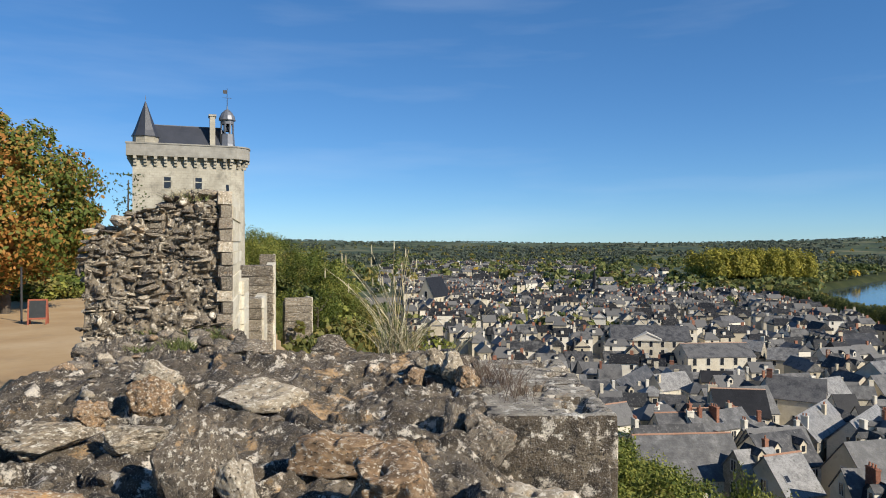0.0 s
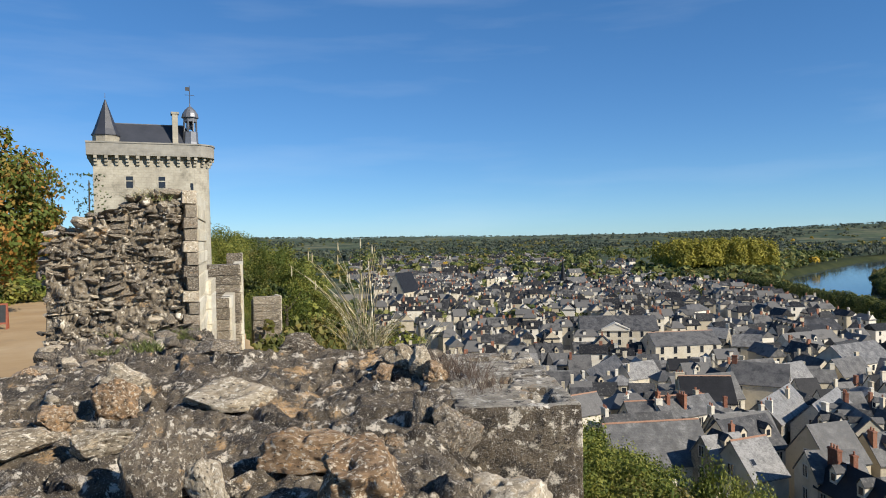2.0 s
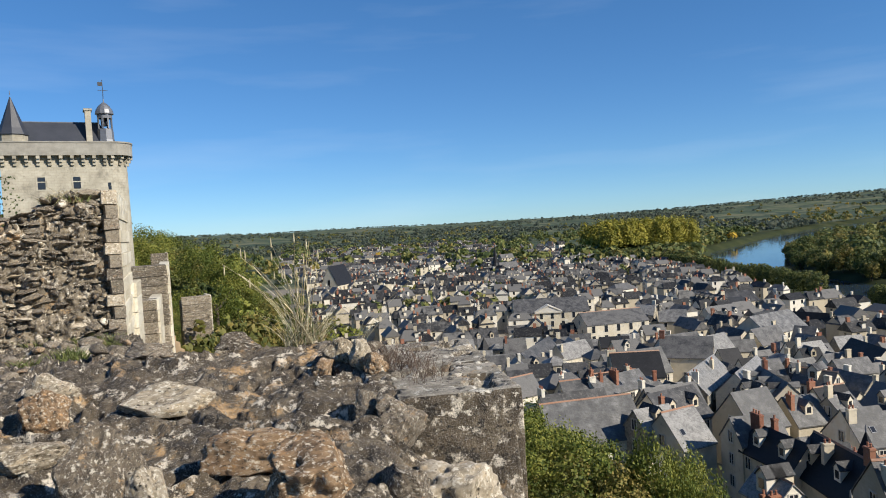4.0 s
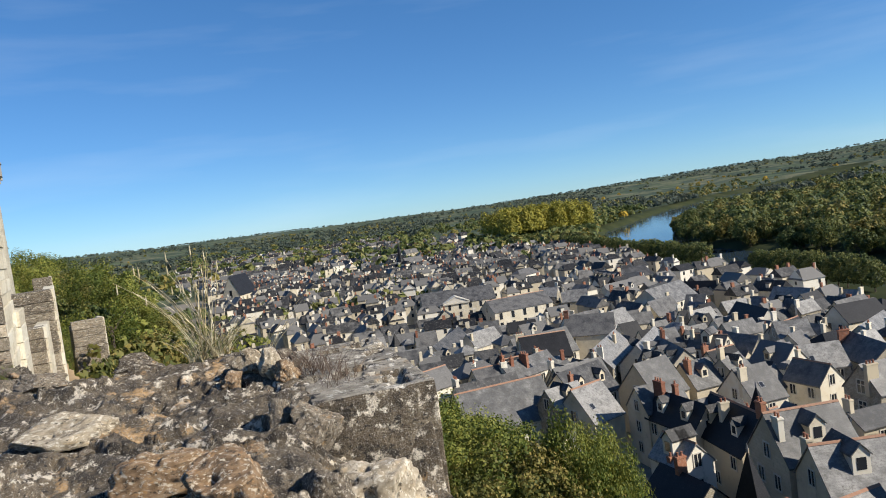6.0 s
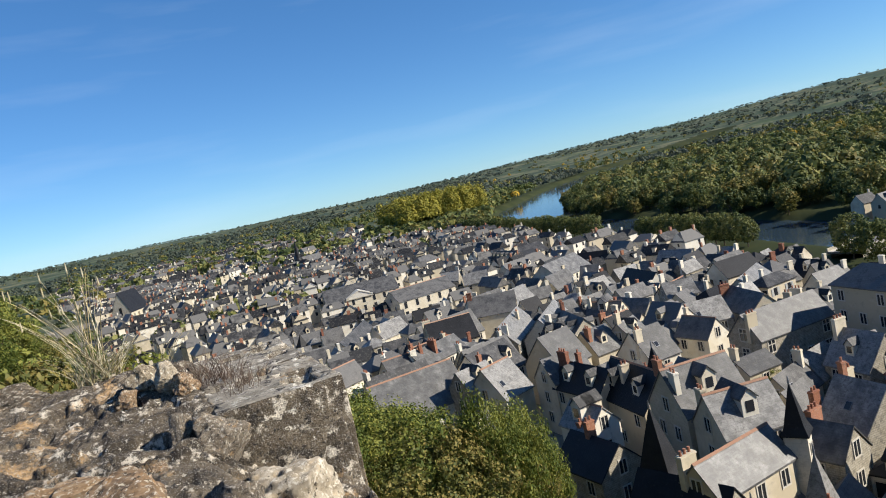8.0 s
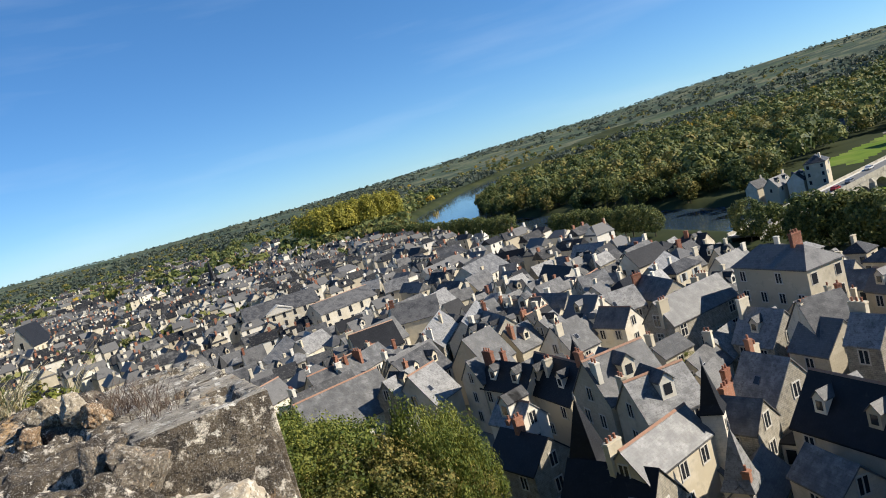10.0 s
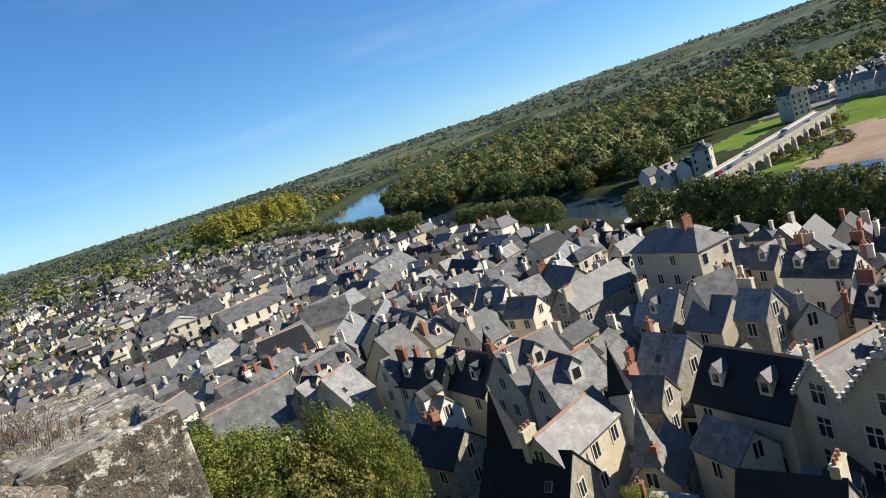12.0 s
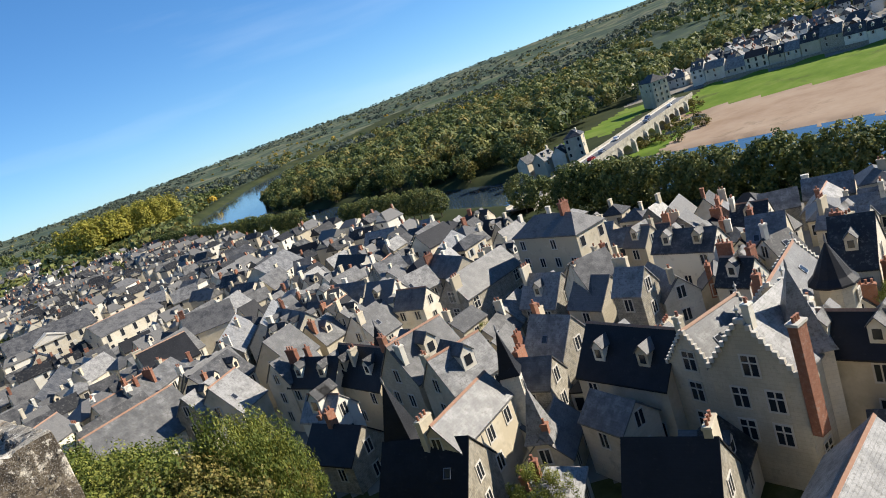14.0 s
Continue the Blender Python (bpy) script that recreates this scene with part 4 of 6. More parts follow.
house(74.8, 149.0, 5.8, -30, 11.3, 8.1, 11.7, "plain", False, 7.7)
house(37.2, 111.6, 9.3, 6, 7.5, 5.7, 9.7, "plain", True, 7.1)
house(117.7, 183.8, 3.1, 24, 18.7, 11.0, 12.4, "lit", False, 7.9)
house(65.8, 37.7, 11.0, -94, 3.5, 4.0, 10.5, "plain", True, 8.1)
house(71.7, 28.4, 10.9, -103, 3.9, 4.0, 8.5, "plain", True, 6.1)
house(70.5, 45.4, 10.8, -29, 5.1, 6.8, 11.0, "plain")
house(68.6, 44.3, 10.9, -99, 5.0, 6.0, 9.0, "plain")
house(74.4, 55.5, 10.6, -96, 6.2, 6.0, 8.0, "plain")
house(85.1, 29.2, 10.7, -80, 4.4, 7.6, 9.0, "plain")
house(77.1, 18.3, 10.9, -87, 4.2, 7.6, 10.0, "dorm")
house(57.4, 43.6, 11.0, -96, 5.4, 6.0, 9.0, "plain")
house(46.6, 121.1, 8.5, 5, 8.6, 6.8, 9.0, "plain")
house(37.7, 116.3, 9.0, -25, 5.7, 6.0, 9.0, "plain")
house(45.7, 96.7, 9.9, 20, 9.0, 7.6, 10.0, "dorm")
house(126.9, 125.8, 4.9, 12, 10.7, 8.5, 10.0, "plain", False)
house(143.4, 161.1, 3.2, -79, 11.4, 6.8, 9.0, "plain", False)
house(97.6, 112.6, 7.1, 20, 10.4, 6.8, 9.0, "plain")
house(75.5, 89.0, 9.4, -85, 6.2, 6.8, 10.0, "dorm")
house(162.4, 251.5, 3.0, -43, 4.6, 8.5, 10.0, "hip", False)
house(145.6, 205.1, 3.0, -56, 13.4, 7.6, 8.0, "plain", False)
house(144.6, 247.1, 3.0, -49, 9.7, 6.8, 9.0, "plain", False)
house(131.6, 209.1, 3.0, 28, 11.5, 6.8, 9.0, "plain", False)
house(119.1, 170.2, 3.4, -54, 5.5, 6.8, 10.0, "plain", False)
house(109.3, 173.6, 3.5, 21, 10.6, 6.8, 10.0, "plain", False)
house(105.7, 182.8, 3.3, -86, 10.8, 6.8, 9.0, "plain", False)
house(87.4, 175.0, 3.9, -46, 9.0, 6.8, 9.0, "plain", False)
house(69.9, 108.9, 8.5, -104, 13.4, 6.8, 9.0, "plain")
house(138.7, 254.6, 3.0, -93, 19.3, 6.8, 10.0, "dorm", False)
house(108.9, 135.3, 5.3, -102, 14.2, 6.8, 10.0, "plain", False)
house(110.2, 228.3, 3.0, -29, 8.9, 6.8, 9.0, "plain", False)
house(79.1, 271.0, 3.0, -10, 29.0, 17.0, 11.2, "pediment", True, 6.6)
house(83.5, 217.5, 3.0, 6, 21.5, 11.0, 12.0, "palace", True, 8.6)
house(132.9, 329.6, 3.0, 30, 15.7, 7.6, 9.0, "hip", False)
house(42.2, 220.0, 3.0, 1, 8.6, 6.8, 9.0, "dorm", False)
house(47.0, 175.0, 4.8, 58, 25.1, 6.0, 9.0, "plain", False)
house(56.3, 175.1, 4.6, 27, 10.4, 6.0, 9.0, "plain", False)
house(59.1, 142.5, 6.7, 12, 14.8, 7.6, 10.0, "plain")
house(79.5, 162.0, 4.8, 12, 10.9, 7.6, 11.0, "dorm", False)
house(88.9, 164.0, 4.4, 26, 11.0, 7.6, 10.0, "plain", False)
house(65.4, 124.9, 7.7, 47, 18.2, 6.8, 9.0, "plain")
house(72.4, 121.1, 7.7, 46, 17.2, 6.8, 9.0, "plain")
house(46.9, 99.3, 9.8, 9, 8.8, 7.6, 10.0, "plain")
house(124.4, 222.6, 3.0, 16, 13.5, 7.6, 10.0, "dorm", False)
house(149.4, 255.6, 3.0, 11, 15.1, 10.0, 10.0, "palace2")
house(108.3, 245.6, 3.0, -39, 6.9, 6.8, 9.0, "plain", False)
house(33.6, 105.2, 9.7, 7, 10.8, 6.8, 9.0, "plain")
house(357.7, 161.7, 3.0, -125, 12.2, 9.3, 16.0, "hip", False)
house(428.0, 241.5, 3.0, -101, 20.1, 6.8, 8.0, "plain", False)
house(590.4, 194.2, 3.0, -56, 16.4, 6.8, 9.0, "plain", False)
house(569.0, 161.7, 3.0, -56, 15.3, 6.8, 9.0, "plain", False)
house(609.7, 152.0, 3.0, -147, 30.0, 6.8, 9.0, "plain", False)
house(467.4, 85.0, 3.0, -144, 23.3, 6.8, 9.0, "plain", False)
house(515.5, 281.1, 3.0, -60, 20.0, 6.8, 8.0, "plain", False)
house(492.9, 240.6, 3.0, -7, 30.0, 6.8, 8.0, "plain", False)
house(513.2, 351.5, 3.0, -113, 28.5, 6.0, 8.0, "plain", False)
# the row along the far quay
vr = random.Random(14)
qy = 158.0
while qy > -10:
    qL = vr.uniform(7, 13)
    qx = 404.0 + (158.0 - qy) * -0.0661
    house(qx + vr.uniform(-0.6, 0.6), qy - qL / 2, 3.0, -90 - 3.8, qL - 0.3, vr.uniform(7, 8.5), vr.uniform(8.5, 12.5), vr.choice(("dorm", "plain", "dorm", "lit", "palace2")), False)
    qy -= qL
house(248.3, 149.8, 1.5, 20, 8.0, 7.0, 13.5, "hip", False)
house(246.5, 156.5, 1.5, 10, 7.0, 6.0, 8.5, "dorm", False)
house(244.3, 163.6, 1.5, 0, 10.0, 6.0, 8.0, "dorm", False)
house(245.1, 172.9, 1.5, -10, 7.0, 6.0, 7.5, "plain", False)


# filling the rest of the town, street by street
def free(x, y, rad):
    return all((x - a) ** 2 + (y - b) ** 2 > (0.79 * (rad + c)) ** 2 for a, b, c in FOOT)


def town_ok(x, y, bank):
    d, side = river_side(np.array([x]), np.array([y]))
    if side[0] > 0 or d[0] < (bank if y > 150 else bank + 6) or wall_side(x, y) < 42:
        return False
    return not (math.hypot(x, y) < 47 or math.hypot(x, y) < 84 and math.degrees(math.atan2(x, y)) < 40) and not (x > 222 and y > 560) and math.hypot(x - 84, y - 250) > 22 and math.hypot(x - 76, y - 203) > 13


def street_yaw(x, y, rng):
    return 8 + 60 * (float(fbm(x / 70, y / 70, octaves=2)) - 0.5) + rng.choice((0, 0, 90)) + rng.uniform(-8, 8)


fr = random.Random(21)
tries, made = 0, 0
while tries < 14000 and made < 225:
    tries += 1
    r = 46 + 164 * fr.random() ** 0.8
    a = fr.uniform(-3, 84)
    x, y = r * math.sin(radians(a)), r * math.cos(radians(a))
    if not town_ok(x, y, 34):
        continue
    L, W = fr.uniform(4.2, 8.0), fr.uniform(4.0, 5.6)
    if not free(x, y, max(L, W) * 0.5):
        continue
    house(x, y, float(town_height(x, y)), street_yaw(x, y, fr), L, W, (fr.uniform(7.4, 9.4) if r > 105 and not (a > 52 and r > 98) else fr.uniform(4.6, 6.2)), fr.choice(("plain", "plain", "plain", "dorm", "hip", "stone")), r < 120)
    made += 1

PLASTER_MANY = material("limewash_walls", [(0.55, 0.48, 0.35), (0.73, 0.65, 0.49), (0.84, 0.79, 0.67)], 0.35, 0.92, 0.2, 8, 0.9, (0.36, 0.32, 0.25), 0.9, (0.56, 0.78), island=True)
SLATE_MANY = material("slates", [(0.016, 0.0165, 0.018), (0.043, 0.043, 0.044), (0.165, 0.16, 0.15)], 0.5, 0.55, 0.3, 6, 1.0, (0.22, 0.205, 0.18), 1.6, (0.54, 0.74), island=True, spec=0.3)


def joined_house(b, x, y, z, yaw, L, W, ridge, rng):
    """One of the countless far houses: walls, thick roof, chimneys and windows."""
    eave = max(2.4, ridge - rng.uniform(0.65, 1.05) * W / 2)
    slope = (ridge - eave) / (W / 2)
    c, s = math.cos(radians(yaw)), math.sin(radians(yaw))

    def put(pts, faces, mat):
        b.poly([(x + c * p[0] - s * p[1], y + s * p[0] + c * p[1], z + p[2]) for p in pts], faces, mat)

    def box(x0, y0, z0, x1, y1, z1, mat):
        put([(x0, y0, z0), (x1, y0, z0), (x1, y1, z0), (x0, y1, z0), (x0, y0, z1), (x1, y0, z1), (x1, y1, z1), (x0, y1, z1)],
            [(4, 5, 6, 7), (0, 1, 5, 4), (1, 2, 6, 5), (2, 3, 7, 6), (3, 0, 4, 7)], mat)

    hx, hy = L / 2, W / 2
    put([(-hx, -hy, -2), (-hx, hy, -2), (-hx, hy, eave), (-hx, 0, ridge), (-hx, -hy, eave), (hx, -hy, -2), (hx, hy, -2), (hx, hy, eave), (hx, 0, ridge), (hx, -hy, eave)],
        [(0, 4, 3, 2, 1), (5, 6, 7, 8, 9), (0, 5, 9, 4), (1, 2, 7, 6)], 0)
    o = 0.25
    ze = ridge - (hy + o) * slope
    hip = 1.6 if rng.random() < 0.3 else -0.12
    p = [(-hx - o, -hy - o, ze), (hx + o, -hy - o, ze), (hx + o, hy + o, ze), (-hx - o, hy + o, ze), (-hx + hip, 0, ridge + 0.05), (hx - hip, 0, ridge + 0.05)]
    q = [(a0, a1, a2 + 0.16) for a0, a1, a2 in p]
    put(p + q, [(6, 7, 11, 10), (8, 9, 10, 11), (7, 8, 11), (9, 6, 10), (0, 1, 7, 6), (1, 2, 8, 7), (2, 3, 9, 8), (3, 0, 6, 9)], 1)
    for k in range(rng.choice((0, 1, 1, 2))):
        cx0 = rng.choice((-1, 1)) * (hx - 0.5) * rng.uniform(0.5, 1)
        cw = rng.choice((0.3, 0.5))
        box(cx0 - cw, -0.3, ridge - 1.2, cx0 + cw, 0.3, ridge + 1.3, rng.choice((0, 2)))
    n = max(1, int(L / 3.2))
    for sd in (-1, 1):
        for i in range(n):
            if rng.random() < 0.25:
                continue
            xx = (i + 0.5) / n * L - hx
            for zz in ((eave - 1.2, eave - 3.9) if eave > 5 else (eave - 1.2,)):
                box(xx - 0.45, min(sd * hy, sd * (hy + 0.05)), zz - 0.7, xx + 0.45, max(sd * hy, sd * (hy + 0.05)), zz + 0.7, 3)
        if rng.random() < 0.35:
            yy = hy * 0.6
            zz = ridge - yy * slope
            xx = rng.uniform(-0.3, 0.3) * L
            box(xx - 0.55, sd * yy - 0.6, zz - 0.5, xx + 0.55, sd * yy + 0.6, zz + 1.0, 0)
            box(xx - 0.7, sd * yy - 0.75, zz + 1.0, xx + 0.7, sd * yy + 0.75, zz + 1.2, 1)
    for ex in (-1, 1):
        if rng.random() < 0.5:
            box(min(ex * hx, ex * (hx + 0.05)), -0.4, eave - 1.8, max(ex * hx, ex * (hx + 0.05)), 0.4, eave - 0.6, 3)


def quarter(label, n, place, lo, hi, rng, name="far_houses"):
    b = Build()
    made = tries = 0
    while made < n and tries < n * 40:
        tries += 1
        x, y = place(rng)
        L, W = rng.uniform(*lo), rng.uniform(*hi)
        if not free(x, y, max(L, W) * 0.5):
            continue
        FOOT.append((x, y, max(L, W) * 0.5 + 0.3))
        joined_house(b, x, y, ground_at(x, y), street_yaw(x, y, rng), L, W, rng.uniform(7.2, 10.4), rng)
        made += 1
    thing(name, label, "houses", kind="stuff", data=b.mesh(name, [PLASTER_MANY, SLATE_MANY, BRICK, glass]))


def old_town(rng):
    while True:
        r, a = rng.uniform(190, 640), rng.uniform(-3, 50)
        x, y = r * math.sin(radians(a)), r * math.cos(radians(a))
        if town_ok(x, y, 36) and (r > 205 or a > 0) and rng.random() < r / 640 and not (r > 430 and fbm(x / 60, y / 60, octaves=2) > 0.62):
            return x, y


def suburb(rng):
    while True:
        r, a = rng.uniform(600, 1500), rng.uniform(-5, 18)
        if r > 1000 and a > 12:
            continue
        x, y = r * math.sin(radians(a)), r * math.cos(radians(a))
        if wall_side(x, y) > 55:
            return x, y


def village(rng):
    while True:
        x, y = 418 + 240 * rng.random() ** 1.4, rng.uniform(-20, 200)
        if math.hypot(x, y) < 660:
            return x, y


quarter("crowded slate-roofed houses of the old town", 640, old_town, (5.5, 9.5), (4.6, 6.2), random.Random(31))
quarter("pale houses of the far suburbs among trees", 420, suburb, (8, 15), (6.5, 9), random.Random(32), "suburb_houses")
quarter("pale slate-roofed houses of the village across the river", 170, village, (7, 12), (6, 8), random.Random(33), "village_houses")


# ---------------------------------------------------------------- turrets, church, bridge
def turret(x, y, z, size, eave, top, label, yaw=20.0, sides=4, slate=None):
    t = thing("turret", label, "turret", (x, y, z), yaw)
    b = Build()
    n = 4 if sides == 4 else 12
    b.tube([(0, 0, -4, size), (0, 0, eave, size)], n)
    part("wall", b.mesh("wall", ASHLAR), t, (0, 0, 0), 45 if n == 4 else 0)
    r = Build().tube([(0, 0, eave - 0.05, size * 1.2), (0, 0, eave + 0.1, size * 1.17), (0, 0, eave + (top - eave) * 0.18, size * 0.88), (0, 0, top, 0.05)], n)
    part("roof", r.mesh("roof", slate or SLATE_SHADED), t, (0, 0, 0), 45 if n == 4 else 0)
    part("finial", Build().tube([(0, 0, top - 0.1, 0.07), (0, 0, top + 0.25, 0.1), (0, 0, top + 0.7, 0.03)], 6).mesh("finial", LEAD), t)
    w = part("window", WIN_SMALL, t, (0, -size * (0.72 if n == 4 else 1.0), eave - 1.2), 180)
    part("pane", PANE_SMALL, w)
    return t


turret(35.7, 46.7, 11, 2.0, 7.0, 13.0, "stair turret with a tall dark slate spire", 25)
turret(45.5, 41.0, 11, 1.25, 8.8, 13.0, "small square turret with a slate spire", 30)
turret(50.9, 64.0, 11, 1.2, 8.6, 11.6, "low square turret with a slate spire", 30)
turret(49.3, 16.4, 11, 2.1, 9.6, 15.6, "stair tower with a steep pyramid slate roof", 30, 4, SLATE_PALE)
turret(42.4, 37.0, 11, 1.6, 4.4, 9.2, "low turret with a pale slate spire toned as sunlit", 20, 4, SLATE_PALE)
turret(57.1, 15.7, 11, 1.6, 11.2, 14.5, "round stone turret with a conical roof", 0, 12)
turret(45.8, 245.1, 3, 1.6, 5.6, 9.5, "small roof tower with pointed slate top")
turret(37.7, 196.8, 3.7, 1.6, 6.0, 9.5, "small roof tower with pointed slate top")


def church(x, y, z, yaw):
    c = thing("church", "old stone church with a steep dark slate roof", "church", (x, y, z), yaw)
    part("wall", gable_walls(22, 12, 8, 20, -2, ASHLAR), c)
    part("roof", gable_roof(22, 12, 8, 20, SLATE_SHADED, 0.3, 0.25), c)
    part("window", WIN_TALL, c, (-11, 0, 9), 90, scale=(1.6, 1, 2.2))
    for k in range(4):
        for s in (-1, 1):
            part("buttress", Build().box(-0.5, 0, -2, 0.5, 1.2, 6.5).mesh("buttress", ASHLAR), c, (-8 + k * 5.3, s * 6, 0), 0 if s > 0 else 180)


church(-6, 470, 3, 62)


def steeple(x, y, z):
    c = thing("steeple", "slender grey church steeple above the roofs", "steeple", (x, y, z))
    part("wall", Build().box(-2, -2, -2, 2, 2, 10).mesh("wall", ASHLAR), c)
    part("spire", Build().tube([(0, 0, 10, 2.9), (0, 0, 12, 1.9), (0, 0, 26, 0.06)], 8).mesh("spire", SLATE_SHADED), c)
    part("nave", gable_walls(16, 9, 7, 12, -2, PLASTER), c, (10, 3, 0), 20)
    part("nave_roof", gable_roof(16, 9, 7, 12, SLATE), c, (10, 3, 0), 20)


steeple(110, 512, 3)


def pediment(x, y, z, yaw, w, depth, eave):
    p = thing("pediment", "white triangular pediment on the classical facade", "pediment", (x, y, z), yaw)
    b = Build()
    pts = [(-w / 2, 0, eave), (w / 2, 0, eave), (0, 0, eave + w * 0.22)]
    b.poly(pts + [(a, depth, c) for a, _, c in pts], [(0, 1, 2), (5, 4, 3), (0, 3, 4, 1), (1, 4, 5, 2), (2, 5, 3, 0)])
    part("tympanum", b.mesh("tympanum", FRAME), p)
    m = Build()
    for s in (-1, 1):
        m.poly([(0, -0.25, eave + w * 0.22 + 0.05), (s * (w / 2 + 0.3), -0.25, eave - 0.02), (s * (w / 2 + 0.3), depth, eave - 0.02), (0, depth, eave + w * 0.22 + 0.05),
                (0, -0.25, eave + w * 0.22 + 0.4), (s * (w / 2 + 0.3), -0.25, eave + 0.33), (s * (w / 2 + 0.3), depth, eave + 0.33), (0, depth, eave + w * 0.22 + 0.4)],
               [(0, 1, 2, 3), (7, 6, 5, 4), (0, 4, 5, 1), (1, 5, 6, 2)])
    part("cornice", m.mesh("cornice", FRAME), p)
    part("base_cornice", Build().box(-w / 2 - 0.3, -0.3, eave - 0.45, w / 2 + 0.3, 0.3, eave - 0.03).mesh("base_cornice", FRAME), p)


pediment(76.2, 262.6, 3, -10, 10, 6, 6.9)


def bridge(ax, ay, bx, by, deck, width, spans):
    L = math.hypot(bx - ax, by - ay)
    br = thing("bridge", "long pale stone road bridge with arches", "bridge", (ax, ay, 0), math.degrees(math.atan2(by - ay, bx - ax)))
    hw = width / 2
    road_m = material("asphalt", [(0.13, 0.13, 0.13), (0.2, 0.2, 0.195)], 0.5, 0.9, 0.2, 6)
    part("deck", Build().box(0, -hw, deck - 0.5, L, hw, deck).mesh("deck", road_m), br, label="grey asphalt roadway")
    for s in (-1, 1):
        part("pavement", Build().box(0, s * (hw - 1.3) if s > 0 else -hw, deck + 0.004, L, hw if s > 0 else -hw + 1.3, deck + 0.14).mesh("pavement", FRAME), br)
        part("parapet", Build().box(0, s * hw - 0.2, deck - 0.7, L, s * hw + 0.2, deck + 0.95).mesh("parapet", CASTLE), br)
    step = L / spans
    pier = Build().tube([(0, 0, -6, 1.0), (0, 0, deck - 1.2, 1.0)], 8).box(-1.3, -hw + 0.2, -6, 1.3, hw - 0.2, deck - 0.6)
    for s in (-1, 1):
        pier.tube([(0, s * hw, -6, 1.5), (0, s * hw, deck - 2.2, 1.5), (0, s * (hw - 0.2), deck - 0.9, 0.6)], 6)
    pm = pier.mesh("pier", CASTLE)
    arch = Build()
    n, r, rise = 12, step / 2 - 1.2, 4.4
    ring = [(step / 2 - r * math.cos(math.pi * k / n), -1.2 + rise * math.sin(math.pi * k / n)) for k in range(n + 1)]
    for s in (-hw + 0.1, hw - 0.1):
        pts = [(x, s, z) for x, z in ring] + [(x, s, deck - 0.5) for x, z in ring]
        arch.poly(pts, [(k, k + 1, n + 2 + k, n + 1 + k) for k in range(n)])
    pts = [(x, s, z) for s in (-hw + 0.1, hw - 0.1) for x, z in ring]
    arch.poly(pts, [(k, n + 1 + k, n + 2 + k, k + 1) for k in range(n)])
    am = arch.mesh("arch", CASTLE)
    for k in range(spans):
        part("arch", am, br, (k * step, 0, 0))
        if k:
            part("pier", pm, br, (k * step, 0, 0))
    return br


bridge(170, 128, 346, 143, 5.2, 9.0, 12)


def car_parts(paint):
    body = Build()
    prof = [(-2.0, 0.35), (2.0, 0.35), (2.05, 0.75), (1.2, 0.9), (0.6, 1.4), (-1.2, 1.42), (-1.8, 0.95), (-2.05, 0.85)]
    n = len(prof)
    body.poly([(x, -0.85, z) for x, z in prof] + [(x, 0.85, z) for x, z in prof], [tuple(range(n - 1, -1, -1)), tuple(range(n, 2 * n))] + [(k, (k + 1) % n, n + (k + 1) % n, n + k) for k in range(n)])
    return body.mesh("body", paint), Build().poly([(1.1, -0.87, 0.95), (0.58, -0.87, 1.33), (-1.15, -0.87, 1.34), (-1.6, -0.87, 0.97), (1.1, 0.87, 0.95), (0.58, 0.87, 1.33), (-1.15, 0.87, 1.34), (-1.6, 0.87, 0.97)],
                                                   [(0, 1, 2, 3), (7, 6, 5, 4), (0, 4, 5, 1), (2, 6, 7, 3), (1, 5, 6, 2), (3, 7, 4, 0)]).mesh("side_windows", glass)


tyre = bpy.data.materials.new("rubber")
tyre.use_nodes = True
tyre.node_tree.nodes["Principled BSDF"].inputs["Base Color"].default_value = (0.02, 0.02, 0.02, 1)
wheel = Build().limb((0, -0.1, 0), (0, 0.1, 0), 0.33, 0.33, 12).mesh("wheel", tyre)
PAINTS = {}
for nm, c in (("white", (0.75, 0.75, 0.74)), ("grey", (0.25, 0.26, 0.28)), ("red", (0.4, 0.03, 0.03)), ("blue", (0.05, 0.09, 0.2))):
    PAINTS[nm] = car_parts(material("paint_" + nm, [c, tuple(0.93 * v for v in c)], 2, 0.3, 0, metal=0.1))


def car(x, y, z, yaw, colour, where):
    c = thing("car", "%s car %s" % (colour, where), "car", (x, y, z), yaw, group="cars")
    part("body", PAINTS[colour][0], c)
    part("side_windows", PAINTS[colour][1], c)
    for sx in (-1.3, 1.3):
        for sy in (-0.8, 0.8):
            part("wheel", wheel, c, (sx, sy, 0.33))


for k, (f, lane, col) in enumerate(((0.2, -1.6, "white"), (0.31, -1.6, "red"), (0.37, -1.6, "grey"), (0.5, 1.6, "white"), (0.66, -1.6, "grey"), (0.72, 1.6, "blue"), (0.85, -1.6, "white"))):
    car(170 + 176 * f - 0.085 * lane, 128 + 15 * f + lane, 5.2, 4.9 + (180 if lane > 0 else 0), col, "driving on the stone road bridge")
for k in range(11):
    car(401.5, 30 + 10.5 * k, ground_at(401.5, 30 + 10.5 * k) + 0.02, 88, ("white", "grey", "blue", "white", "red")[k % 5], "parked along the far quay road")
quay = thing("quay_wall", "grey stone retaining wall along the far quay", "wall", kind="structure", data=Build().box(394, -60, -1, 395.2, 150, ground_at(402, 80) + 0.5).mesh("quay_wall", RUBBLE))


